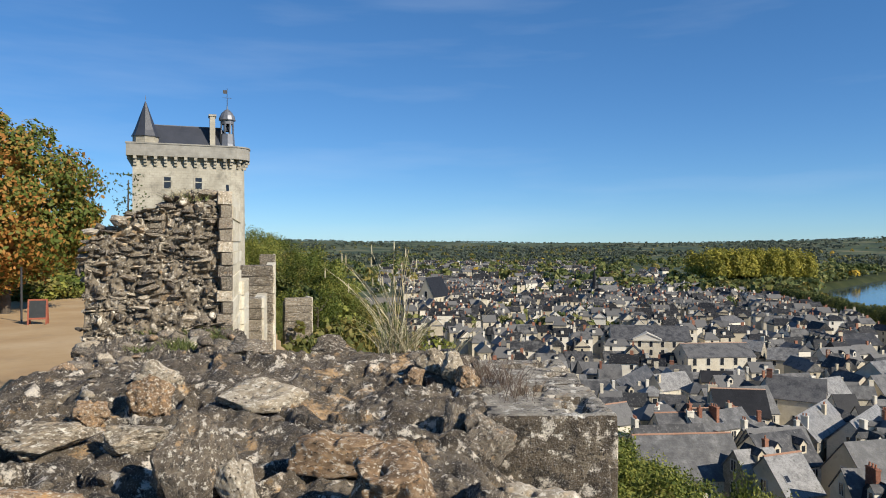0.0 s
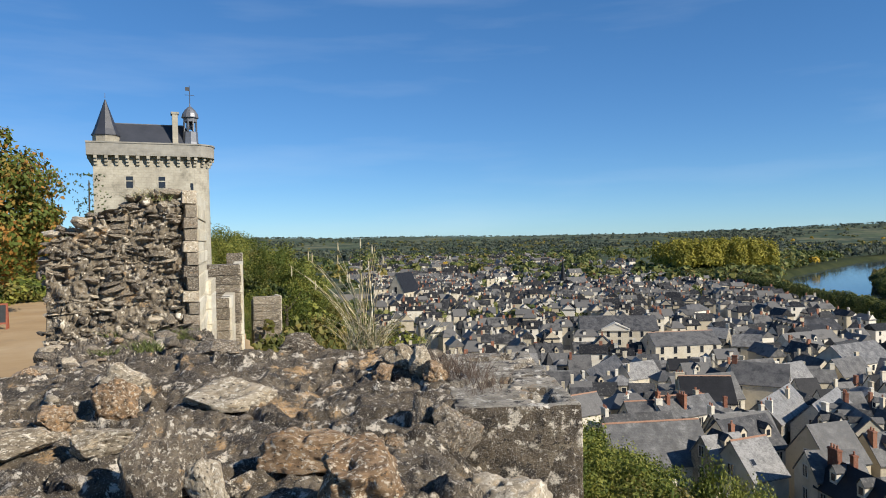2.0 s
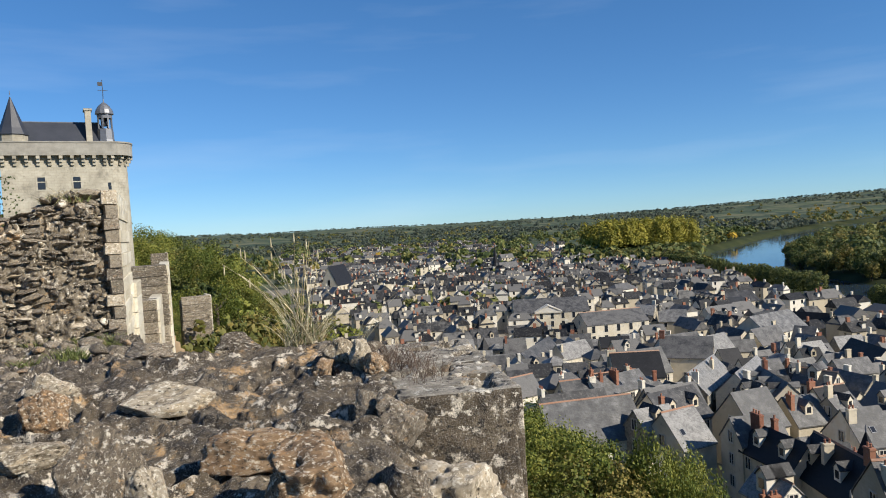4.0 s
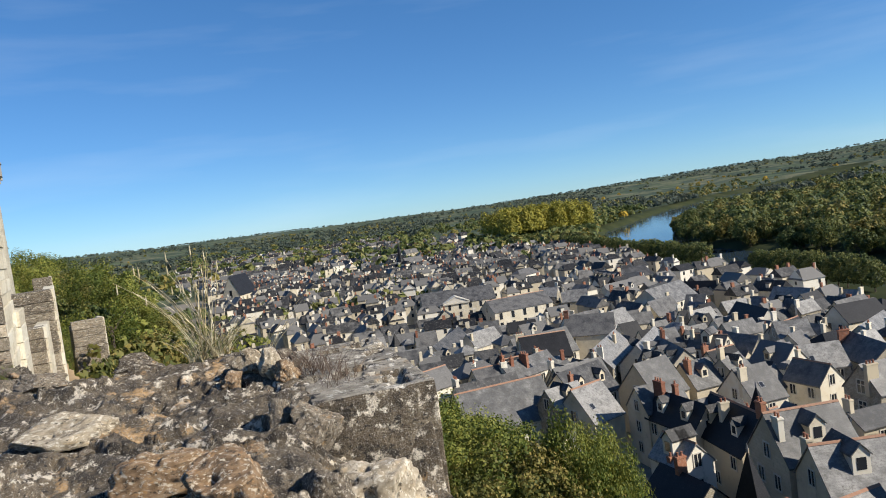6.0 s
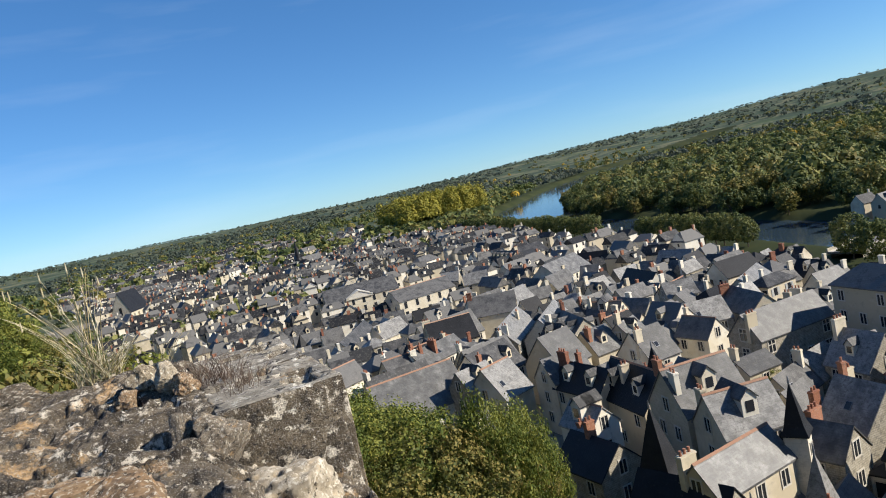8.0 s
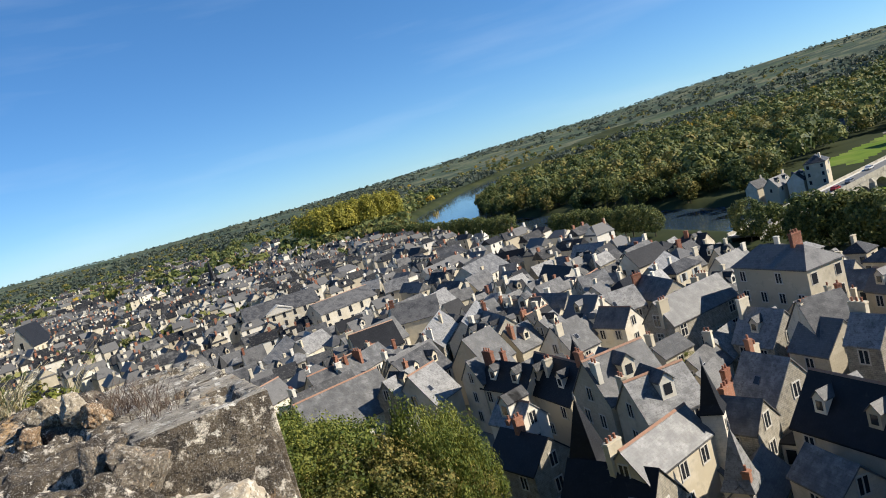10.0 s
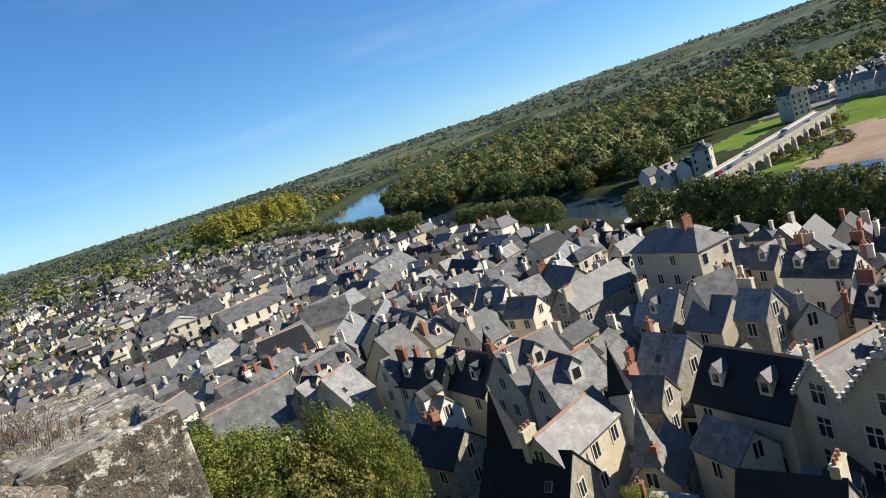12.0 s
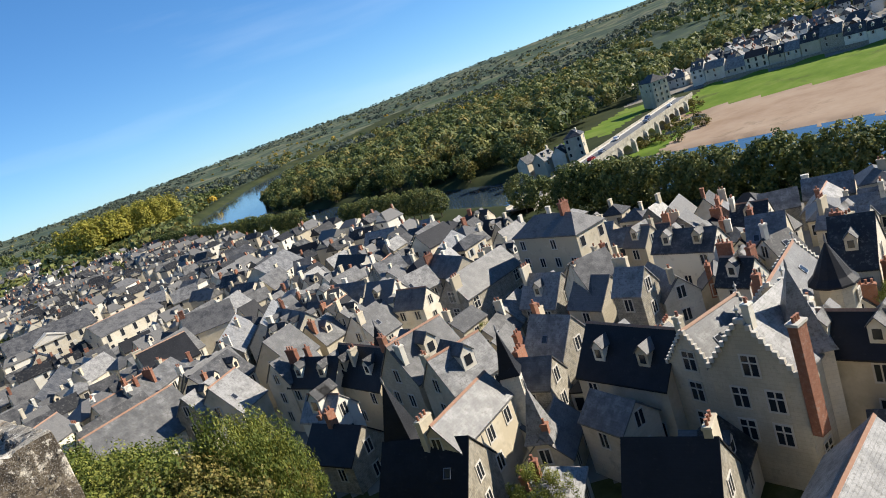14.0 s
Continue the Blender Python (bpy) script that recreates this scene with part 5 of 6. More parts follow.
# ---------------------------------------------------------------- clock tower
def clock_tower():
    d = 100.0
    a = radians(-20.2)
    t = thing("clock_tower", "tall pale limestone clock tower with a slate roof", "tower", (d * math.sin(a), d * math.cos(a), H), 20.2)
    plan = [(-6.2, 0), (5.4, 0)] + [(5.4 + 2.6 * math.sin(k * math.pi / 12), 2.6 - 2.6 * math.cos(k * math.pi / 12)) for k in range(1, 7)] + [(8.0, 6.5), (-6.2, 6.5)]

    def slab(z0, z1, grow, name, mat):
        cxp, cyp = 0.9, 3.2
        def ring(g):
            out = []
            for x, y in plan:
                dx, dy = x - cxp, y - cyp
                out.append((x + g * (1 if dx > 0 else -1) * min(1, abs(dx) / 3), y + g * (1 if dy > 0 else -1) * min(1, abs(dy) / 2)))
            return out
        n = len(plan)
        p0, p1 = ring(grow[0]), ring(grow[1])
        return Build().poly([(x, y, z0) for x, y in p0] + [(x, y, z1) for x, y in p1], [(k, (k + 1) % n, n + (k + 1) % n, n + k) for k in range(n)] + [tuple(range(n - 1, -1, -1)), tuple(range(n, 2 * n))]).mesh(name, mat)

    part("shaft", slab(-22, 11.4, (0.25, 0), "shaft", CASTLE), t)
    part("parapet", slab(11.35, 12.9, (0.75, 0.75), "parapet", TOWER_TOP), t, label="grey weathered stone parapet")
    part("coping", slab(12.9, 13.08, (0.83, 0.83), "coping", TOWER_TOP), t)
    corbel = Build().box(-0.2, -0.72, 0.95, 0.2, 0.1, 1.35).box(-0.2, -0.48, 0.55, 0.2, 0.1, 0.93).box(-0.2, -0.26, 0.15, 0.2, 0.1, 0.53).mesh("corbel", CASTLE)
    for k in range(10):
        part("corbel", corbel, t, (-5.9 + k * 1.24, 0, 10.0))
    for k in range(4):
        g = (k + 0.6) / 4 * math.pi / 2
        part("corbel", corbel, t, (5.4 + 2.6 * math.sin(g), 2.6 - 2.6 * math.cos(g), 10.0), math.degrees(g))
    for k in range(4):
        part("corbel", corbel, t, (-6.2, 0.8 + k * 1.5, 10.0), -90)
    opening = Build().box(-0.42, -0.03, 0, 0.42, 0.3, 1.5).mesh("window", glass)
    surround = Build().box(-0.62, -0.05, -0.15, -0.42, 0.1, 1.65).box(0.42, -0.05, -0.15, 0.62, 0.1, 1.65).box(-0.42, -0.05, 1.5, 0.42, 0.1, 1.65).box(-0.42, -0.05, -0.15, 0.42, 0.1, 0).box(-0.42, -0.06, 0.85, 0.42, 0.1, 0.98).mesh("frame", CASTLE)
    for x in (-2.0, 1.9):
        w = part("window", opening, t, (x, -0.02, 7.2))
        part("frame", surround, w)
    part("window", Build().box(-0.2, -0.03, 0, 0.2, 0.3, 0.9).mesh("window", glass), t, (5.6, 0.0, 7.0))
    # steep roof with hipped end
    z0, z1 = 12.6, 16.0
    p = [(-4.2, 0.9, z0), (7.3, 0.9, z0), (7.3, 5.7, z0), (-4.2, 5.7, z0), (-4.0, 3.3, z1), (5.0, 3.3, z1)]
    part("roof", Build().poly(p, [(3, 2, 1, 0), (0, 1, 5, 4), (1, 2, 5), (2, 3, 4, 5), (3, 0, 4)]).mesh("roof", SLATE_DARK), t, label="dark blue-grey slate roof")
    part("ridge_roll", Build().limb((-4.0, 3.3, z1), (5.0, 3.3, z1), 0.09, 0.09).mesh("ridge_roll", LEAD), t)
    # stair turret with a spire
    part("stair_turret", Build().tube([(0, 0, 12.5, 1.6), (0, 0, 14.1, 1.6)], 8).mesh("stair_turret", CASTLE), t, (-4.7, 1.6, 0))
    part("turret_spire", Build().tube([(0, 0, 14.05, 1.75), (0, 0, 14.15, 1.75), (0, 0, 14.9, 1.4), (0, 0, 16.6, 0.8), (0, 0, 18.8, 0.05)], 8).mesh("turret_spire", SLATE_DARK), t, (-4.7, 1.6, 0))
    part("finial", Build().tube([(0, 0, 19, 0.05), (0, 0, 19.6, 0.02)], 6).mesh("finial", LEAD), t, (-4.7, 1.6, 0))
    # chimney
    part("chimney", Build().box(3.4, 1.3, 12.6, 4.1, 3.0, 17.3).box(3.25, 1.2, 17.3, 4.25, 3.1, 17.55).mesh("chimney", CASTLE), t)
    # bell lantern
    lan = part("lantern", Build().tube([(0, 0, 12.6, 1.25), (0, 0, 13.6, 1.0), (0, 0, 15.0, 0.92)], 8).mesh("lantern", LEAD), t, (5.7, 1.9, 0))
    for k in range(8):
        g = (k + 0.5) * math.pi / 4
        part("post", Build().box(-0.08, -0.08, 15.0, 0.08, 0.08, 16.9).mesh("post", LEAD), lan, (0.84 * math.cos(g), 0.84 * math.sin(g), 0), math.degrees(g))
        q = k * math.pi / 4
        part("arch_brace", Build().box(-0.06, -0.34, 16.35, 0.06, 0.34, 16.9).box(-0.06, -0.34, 15.6, 0.06, -0.2, 16.35).mesh("arch_brace", LEAD), lan, (0.8 * math.cos(q), 0.8 * math.sin(q), 0), math.degrees(q))
    part("bell", Build().tube([(0, 0, 15.4, 0.45), (0, 0, 15.6, 0.38), (0, 0, 16.0, 0.28), (0, 0, 16.25, 0.1)], 12).mesh("bell", IRON), lan)
    part("dome", Build().tube([(0, 0, 16.9, 1.12), (0, 0, 17.0, 1.12), (0, 0, 17.5, 0.98), (0, 0, 18.0, 0.68), (0, 0, 18.35, 0.3), (0, 0, 18.5, 0.08), (0, 0, 18.9, 0.06)], 12).mesh("dome", LEAD), lan)
    part("vane", Build().tube([(0, 0, 18.8, 0.05), (0, 0, 21.4, 0.03)], 6).box(-0.55, -0.02, 20.6, 0.0, 0.02, 21.1).box(-0.6, -0.02, 20.0, 0.6, 0.02, 20.05).mesh("vane", IRON), lan)
    return t


SLATE_DARK = add_pattern(material("dark_blue_slate", [(0.035, 0.04, 0.052), (0.055, 0.06, 0.075)], 0.6, 0.5, 0.15, 6), 0.3, 0.15, 0.35, 0.01, 0.01)
TOWER_TOP = add_pattern(material("weathered_limestone", [(0.26, 0.245, 0.21), (0.36, 0.34, 0.29), (0.44, 0.42, 0.36)], 0.8, 0.95, 0.4, 6), 0.7, 0.36, 0.25, 0.014, 0.012)
clock_tower()

# ---------------------------------------------------------------- castle wall in front
def crust(name, dark, mid, light, lichen, scale, warm=None, moss_shade=True, depth=0.0012):
    """Weathered limestone: grey crust, pale lichen, some ochre, dark mossy patches that also paint in shade."""
    m = material(name, [dark, mid, light], scale, 0.95, 1.0, scale * 9, 0.25, lichen, scale * 1.4, (0.55, 0.60), detail=14, bump_distance=depth)
    nt = m.node_tree
    n, l = nt.nodes, nt.links
    b = n["Principled BSDF"]
    tc = n.new("ShaderNodeTexCoord")
    # Near-black layers, spread by noise, put missing shadow depth into the colour.
    for k, (c, sc, cut) in enumerate((((0.028, 0.022, 0.016), scale * 1.1, (0.55, 0.60)), (warm or (0.36, 0.23, 0.11), scale * 0.55, (0.58, 0.66)), ((0.62, 0.57, 0.47), scale * 3.2, (0.60, 0.63)), ((0.3, 0.28, 0.25), scale * 26, (0.55, 0.6)), ((0.022, 0.02, 0.018), scale * 7, (0.57, 0.62))) if moss_shade else (((0.045, 0.034, 0.022), scale * 1.3, (0.56, 0.62)), (warm or (0.55, 0.42, 0.26), scale * 0.5, (0.55, 0.68)), ((0.62, 0.56, 0.45), scale * 2.4, (0.57, 0.62)), ((0.10, 0.075, 0.05), scale * 9, (0.62, 0.68)))):
        nz = n.new("ShaderNodeTexNoise")
        nz.inputs["Scale"].default_value, nz.inputs["Detail"].default_value, nz.inputs["Roughness"].default_value = sc, 9, 0.72
        mp = n.new("ShaderNodeMapping")
        mp.inputs["Location"].default_value = (3.1 * k + 1, 7.7 * k, 2.3)
        l.new(tc.outputs["Object"], mp.inputs["Vector"])
        l.new(mp.outputs[0], nz.inputs["Vector"])
        mr = n.new("ShaderNodeMapRange")
        mr.inputs["From Min"].default_value, mr.inputs["From Max"].default_value = cut
        l.new(nz.outputs["Fac"], mr.inputs["Value"])
        mix = n.new("ShaderNodeMix")
        mix.data_type = "RGBA"
        src = b.inputs["Base Color"].links[0].from_socket
        l.new(mr.outputs["Result"], mix.inputs["Factor"])
        l.new(src, mix.inputs["A"])
        mix.inputs["B"].default_value = (*c, 1)
        l.new(mix.outputs["Result"], b.inputs["Base Color"])
    return m


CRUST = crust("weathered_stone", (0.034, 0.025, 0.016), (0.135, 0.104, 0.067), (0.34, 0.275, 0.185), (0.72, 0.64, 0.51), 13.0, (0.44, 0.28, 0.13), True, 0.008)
SLAB = crust("lichened_lit_coping_stone", (0.16, 0.138, 0.10), (0.36, 0.315, 0.24), (0.60, 0.54, 0.43), (0.74, 0.69, 0.58), 18.0, (0.3, 0.2, 0.1), True, 0.006)
CRUST_DARK = crust("dark_lichen_stone", (0.06, 0.043, 0.026), (0.16, 0.122, 0.08), (0.34, 0.275, 0.19), (0.66, 0.60, 0.49), 8.0, None, True, 0.003)
OCHRE = crust("ochre_stone", (0.13, 0.082, 0.043), (0.34, 0.215, 0.115), (0.52, 0.365, 0.21), (0.66, 0.57, 0.43), 5.0, (0.56, 0.31, 0.12), False, 0.003)
PALE = crust("pale_stone", (0.15, 0.115, 0.075), (0.38, 0.315, 0.22), (0.60, 0.52, 0.40), (0.76, 0.70, 0.57), 5.0, None, False, 0.003)
FACE = crust("rubble_stone", (0.075, 0.058, 0.036), (0.20, 0.16, 0.106), (0.36, 0.30, 0.21), (0.50, 0.445, 0.35), 7.0, None, True, 0.004)

XL = ((-6.0, -1.4), (1.6, -1.3), (2.0, -1.42), (2.9, -1.85), (4.4, -2.5), (7.6, -3.95))
XR = ((-6.0, 0.34), (2.40, 0.385), (2.44, 0.30), (2.56, -0.35), (3.2, -0.75), (7.6, -2.15))


def wall_top(x, y, t):
    """Height of the wall's top over the camera; t runs 0 to 1 from the inner to the outer edge."""
    z = np.interp(y, (-0.8, 1.2, 2.2, 2.42, 2.7, 3.2, 4.6, 7.6), (-0.44, -0.43, -0.385, -0.40, -0.56, -0.66, -0.80, -0.98))
    z = z + 0.05 * np.exp(-(((x + 0.45) / 0.35) ** 2 + ((y - 2.25) / 0.16) ** 2)) - 0.03 * smooth(-0.7, -1.3, x) * (y < 3)
    # inner edge crumbles, outer block stands square
    z = z - 0.16 * smooth(0.14, 0.0, t) * smooth(2.0, 3.0, y) - 0.12 * smooth(0.10, 0.0, t)
    front = smooth(1.60, 1.67, y + 0.25 * (x - 0.3))
    low = smooth(0.02, 0.24, x)
    z = z - 0.20 * low * (1 - front) - 0.14 * smooth(0.18, 0.38, x) * (1 - front) * smooth(1.5, 1.0, y)
    slab = smooth(0.08, 0.16, x) * front * (y < 2.5)
    rough = 1 - 0.85 * slab
    n = 0.085 * (fbm(x * 2.2 + 4, y * 2.6 + 9, 0, 3) - 0.5) + 0.03 * (fbm(x * 6, y * 8 + 3, 1, 4) - 0.5)
    for freq, amp, off in ((4, 0.035, 31), (13, 0.016, 7), (36, 0.009, 3), (85, 0.007, 11)):
        n = n - amp * (np.abs(fbm(x * freq + off, y * freq * 1.25 + off, off, 3) - 0.5) * 2 - 0.2)
    n = n + 0.012 * (fbm(x * 90, y * 90, 5, 2, 0.75) - 0.5)
    # small pits
    n = n - 0.05 * smooth(0.66, 0.78, fbm(x * 9 + 20, y * 9, 7, 3))
    n = n * (1 + 1.3 * smooth(2.6, 3.4, y))
    # ledges where the beds break off
    k = fbm(x * 1.7 + 50, y * 3.1, 4, 4) * 7
    n = n + 0.034 * (smooth(0.75, 0.9, k - np.floor(k)) - (k - np.floor(k)))
    return z - 0.02 * slab + rough * n + 0.004 * (fbm(x * 60, y * 60, 3, 3) - 0.5)


ys = np.concatenate([np.linspace(-6.0, 0.5, 60), np.linspace(0.51, 2.62, 400), np.linspace(2.64, 7.6, 170)])
ts = np.linspace(0, 1, 320)
T, Y = np.meshgrid(ts, ys)
X = np.interp(Y, *zip(*XL)) * (1 - T) + np.interp(Y, *zip(*XR)) * T
ZT = H + wall_top(X, Y, T)
edge = 0.02 * (fbm(Y * 9, ZT * 0 + 1, 0, 4) - 0.5)
X = X + edge * smooth(0.9, 1.0, T) + 0.2 * (fbm(Y * 3, T * 0, 0, 4) - 0.5) * smooth(0.1, 0.0, T)
cols_x, cols_z = [X], [ZT]
depths = (0.02, 0.06, 0.12, 0.2, 0.3, 0.45, 0.7, 1.2, 2.2, 4.5)
right_x = [X[:, -1:] + 0.006 + 0.03 * (fbm(Y[:, -1:] * 8, Y[:, -1:] * 0 + dd * 8, 3, 4) - 0.5) + 0.02 * dd for dd in depths]
right_z = [ZT[:, -1:] - dd for dd in depths]
left_x = [X[:, :1] - 0.02 + 0.12 * (fbm(Y[:, :1] * 4, Y[:, :1] * 0 + dd * 5, 9, 4) - 0.5) - 0.04 * dd for dd in depths]
left_z = [ZT[:, :1] - dd for dd in depths]
WX = np.concatenate(left_x[::-1] + [X] + right_x, 1)
WZ = np.concatenate(left_z[::-1] + [ZT] + right_z, 1)
WY = np.repeat(ys[:, None], WX.shape[1], 1)
wi = np.arange(WX.size).reshape(WX.shape)
wq = np.stack([wi[:-1, :-1], wi[:-1, 1:], wi[1:, 1:], wi[1:, :-1]], -1).reshape(-1, 4)
wall_ob = thing("wall_parapet", "broad weathered top of the ruined castle wall", "wall", kind="structure",
                data=np_mesh("wall_parapet", np.stack([WX, WY, WZ], -1).reshape(-1, 3), wq, CRUST, smooth=True))


def wall_z(x, y):
    l, r = np.interp(y, *zip(*XL)), np.interp(y, *zip(*XR))
    return H + float(wall_top(np.array([x]), np.array([y]), np.array([(x - l) / (r - l)]))[0])


def coping_block(x0, x1, y0, y1, z0, z1):
    """The square stone that ends the wall: worn edges, a faintly bedded top."""
    bm = bmesh.new()
    bmesh.ops.create_cube(bm, size=2.0)
    bmesh.ops.subdivide_edges(bm, edges=bm.edges[:], cuts=70, use_grid_fill=True)
    half = np.array([(x1 - x0) / 2, (y1 - y0) / 2, (z1 - z0) / 2])
    mid = np.array([(x0 + x1) / 2, (y0 + y1) / 2, (z0 + z1) / 2])
    co = np.array([v.co for v in bm.verts]) * half
    wear = 0.006 + 0.022 * smooth(0.5, 0.75, fbm(co[:, 0] * 7, co[:, 1] * 7, co[:, 2] * 7 + 3, 3))
    core = np.clip(co, -(half - wear[:, None]), half - wear[:, None])
    out = co - core
    co = core + out / np.maximum(np.linalg.norm(out, axis=1), 1e-6)[:, None] * wear[:, None]
    top = smooth(half[2] - 0.05, half[2], co[:, 2])
    co[:, 2] += top * (0.014 * (fbm(co[:, 0] * 5, co[:, 1] * 26, 3, 4) - 0.5) - 0.02 * smooth(0.6, 0.72, fbm(co[:, 0] * 12, co[:, 1] * 18, 8, 3)))
    side = 1 - top
    co[:, 1] -= side * 0.022 * (fbm(co[:, 0] * 11, co[:, 1] * 5, co[:, 2] * 11, 4) - 0.5)
    co[:, 0] += side * 0.014 * (fbm(co[:, 0] * 5, co[:, 1] * 11 + 4, co[:, 2] * 11, 4) - 0.5)
    for v, c in zip(bm.verts, co + mid):
        v.co = c
    me = bpy.data.meshes.new("coping_block")
    bm.to_mesh(me)
    bm.free()
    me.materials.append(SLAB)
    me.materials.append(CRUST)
    # Upward faces paler: lichen, and the sunlit top put into the colour.
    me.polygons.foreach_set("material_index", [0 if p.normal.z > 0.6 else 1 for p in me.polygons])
    return part("coping_block", me, wall_ob, label="flat squared coping stone with pale lichen and sunlit tone on top")


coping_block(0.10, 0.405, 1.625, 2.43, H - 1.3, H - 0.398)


def rock_mesh(seed, mat, sharp=0.35, sub=4, flat=1.0):
    bm = bmesh.new()
    bmesh.ops.create_icosphere(bm, subdivisions=sub, radius=1.0)
    co = np.array([v.co for v in bm.verts])
    # planes cut the ball into a broken block
    rng = np.random.RandomState(seed)
    for k in range(15):
        nrm = rng.normal(size=3)
        nrm /= np.linalg.norm(nrm)
        dist = rng.uniform(0.5, 0.82)
        over = np.maximum(0, co @ nrm - dist)
        co = co - 0.98 * over[:, None] * nrm
    o = seed * 3.7
    f = sharp * (fbm(co[:, 0] * 1.6 + o, co[:, 1] * 1.6, co[:, 2] * 1.6 + o, 4) - 0.5) + 0.22 * sharp * (fbm(co[:, 0] * 7 + o, co[:, 1] * 7, co[:, 2] * 7, 3) - 0.5)
    f = f - 0.32 * sharp * (np.abs(fbm(co[:, 0] * 2.6 + o, co[:, 1] * 2.6 + 9, co[:, 2] * 2.2, 4) - 0.5) * 2) - 0.16 * sharp * (np.abs(fbm(co[:, 0] * 9, co[:, 1] * 9 + o, co[:, 2] * 9, 3) - 0.5) * 2)
    co = co * (1 + f)[:, None]
    pits = smooth(0.6, 0.75, fbm(co[:, 0] * 3.2 + o, co[:, 1] * 3.2 + 4, co[:, 2] * 3.2, 3))
    co = co * (1 - 0.2 * pits)[:, None]
    for v, c in zip(bm.verts, co):
        v.co = c
    me = bpy.data.meshes.new("rock")
    bm.to_mesh(me)
    bm.free()
    me.materials.append(mat)
    me.polygons.foreach_set("use_smooth", np.ones(len(me.polygons), dtype=bool))
    return me


def rock(x, y, sx, sy, sz, seed, mat, label, yaw=0.0, sink=0.3, z=None, sharp=0.5):
    zz = (wall_z(x, y) if z is None else z) + sz * (1 - sink) * 0.75
    r = thing("rock", label, "rock", (x, y, zz), yaw, rock_mesh(seed, mat, sharp, 5), "loose stones")
    r.scale = (sx, sy, sz)
    return r


rock(-0.455, 1.27, 0.108, 0.085, 0.125, 3, CRUST_DARK, "rough brown and grey stone bedded on the wall", 20, 0.25, sharp=0.5)
rock(-0.365, 1.255, 0.045, 0.05, 0.065, 14, PALE, "pale lichen-covered lump of stone on the wall", 50, sharp=0.5)
rock(-0.19, 1.36, 0.125, 0.055, 0.066, 5, OCHRE, "ochre stone half sunk in the wall top", -14, 0.3, sharp=0.5)
rock(-0.075, 1.12, 0.105, 0.08, 0.075, 7, OCHRE, "orange-brown stone on the wall top", 10, 0.3, sharp=0.5)
rock(-0.45, 1.80, 0.135, 0.075, 0.06, 9, PALE, "pale stone set in the wall top", 12, 0.4, sharp=0.5)
for bx, by, bs, seed, mat in ((-0.085, 2.0, 0.055, 11, OCHRE), (-0.03, 2.06, 0.065, 12, PALE), (0.03, 1.98, 0.06, 16, PALE), (0.075, 2.03, 0.05, 18, OCHRE), (0.01, 1.92, 0.045, 22, CRUST_DARK), (0.06, 1.93, 0.04, 24, OCHRE)):
    rock(bx, by, bs, bs * 0.8, bs * 0.95, seed, mat, "broken ochre and white rubble on the wall's edge", 40 * bs * seed, 0.35, sharp=0.5)
rock(0.10, 1.56, 0.075, 0.06, 0.085, 13, CRUST_DARK, "dark hollow stone with lichen on the wall", 0, 0.35, sharp=0.5)
rock(0.025, 1.60, 0.045, 0.05, 0.055, 26, CRUST_DARK, "dark broken stone beside a hollow", 30, 0.35, sharp=0.5)
rock(-0.78, 1.92, 0.075, 0.06, 0.055, 15, PALE, "pale upright stone in the wall top", 30, 0.3, sharp=0.5)
rock(-0.72, 1.72, 0.07, 0.06, 0.06, 28, OCHRE, "ochre and white stone on the wall", 60, 0.3, sharp=0.5)
rock(-0.82, 1.46, 0.12, 0.06, 0.045, 17, PALE, "long pale stone on the wall", 25, 0.4, sharp=0.5)
rock(-0.64, 1.47, 0.09, 0.05, 0.04, 20, PALE, "pale streaked stone in the wall top", 30, 0.45, sharp=0.5)
rock(-0.70, 1.14, 0.11, 0.08, 0.05, 19, OCHRE, "pale brown stone at the wall's inner side", 5, 0.3, sharp=0.5)
rock(0.19, 1.37, 0.12, 0.11, 0.12, 21, PALE, "pale rounded stone below the coping block", 0, 0.4, sharp=0.5)
rock(0.27, 1.14, 0.10, 0.09, 0.085, 23, PALE, "white and ochre stone at the wall's edge", 30, 0.35, sharp=0.5)
rock(-0.36, 2.34, 0.11, 0.06, 0.055, 25, CRUST_DARK, "dark lichen-spotted stone on the wall's crest", 0, 0.45, sharp=0.5)
rock(-0.62, 2.28, 0.12, 0.07, 0.045, 27, CRUST_DARK, "dark stone on the wall's crest", 20, 0.45, sharp=0.5)
rock(-0.83, 1.64, 0.05, 0.045, 0.04, 29, OCHRE, "small ochre stone on the wall", 0, 0.35, sharp=0.5)
rock(0.08, 1.20, 0.07, 0.06, 0.06, 31, CRUST_DARK, "dark mossy stone on the wall", 0, 0.35, sharp=0.5)
rr = random.Random(6)
pebbles = [rock_mesh(60 + k, (CRUST, PALE, OCHRE, CRUST_DARK)[k % 4], 0.5, 3) for k in range(8)]
for k in range(170):
    y = rr.uniform(0.9, 2.35) if k < 45 else rr.uniform(2.6, 7.3)
    l, r = np.interp(y, *zip(*XL)), np.interp(y, *zip(*XR))
    x = rr.uniform(l + 0.05, min(r - 0.05, 0.05 if y < 2.5 else 9))
    s = rr.uniform(0.008, 0.024) if y < 2.5 else rr.uniform(0.03, 0.12)
    p = thing("stone", "small loose stone bedded on the wall top", "stone", (x, y, wall_z(x, y) + s * 0.15), rr.uniform(0, 360), pebbles[k % 8], "loose stones")
    p.scale = (s * rr.uniform(0.8, 1.5), s, s * rr.uniform(0.5, 0.8))


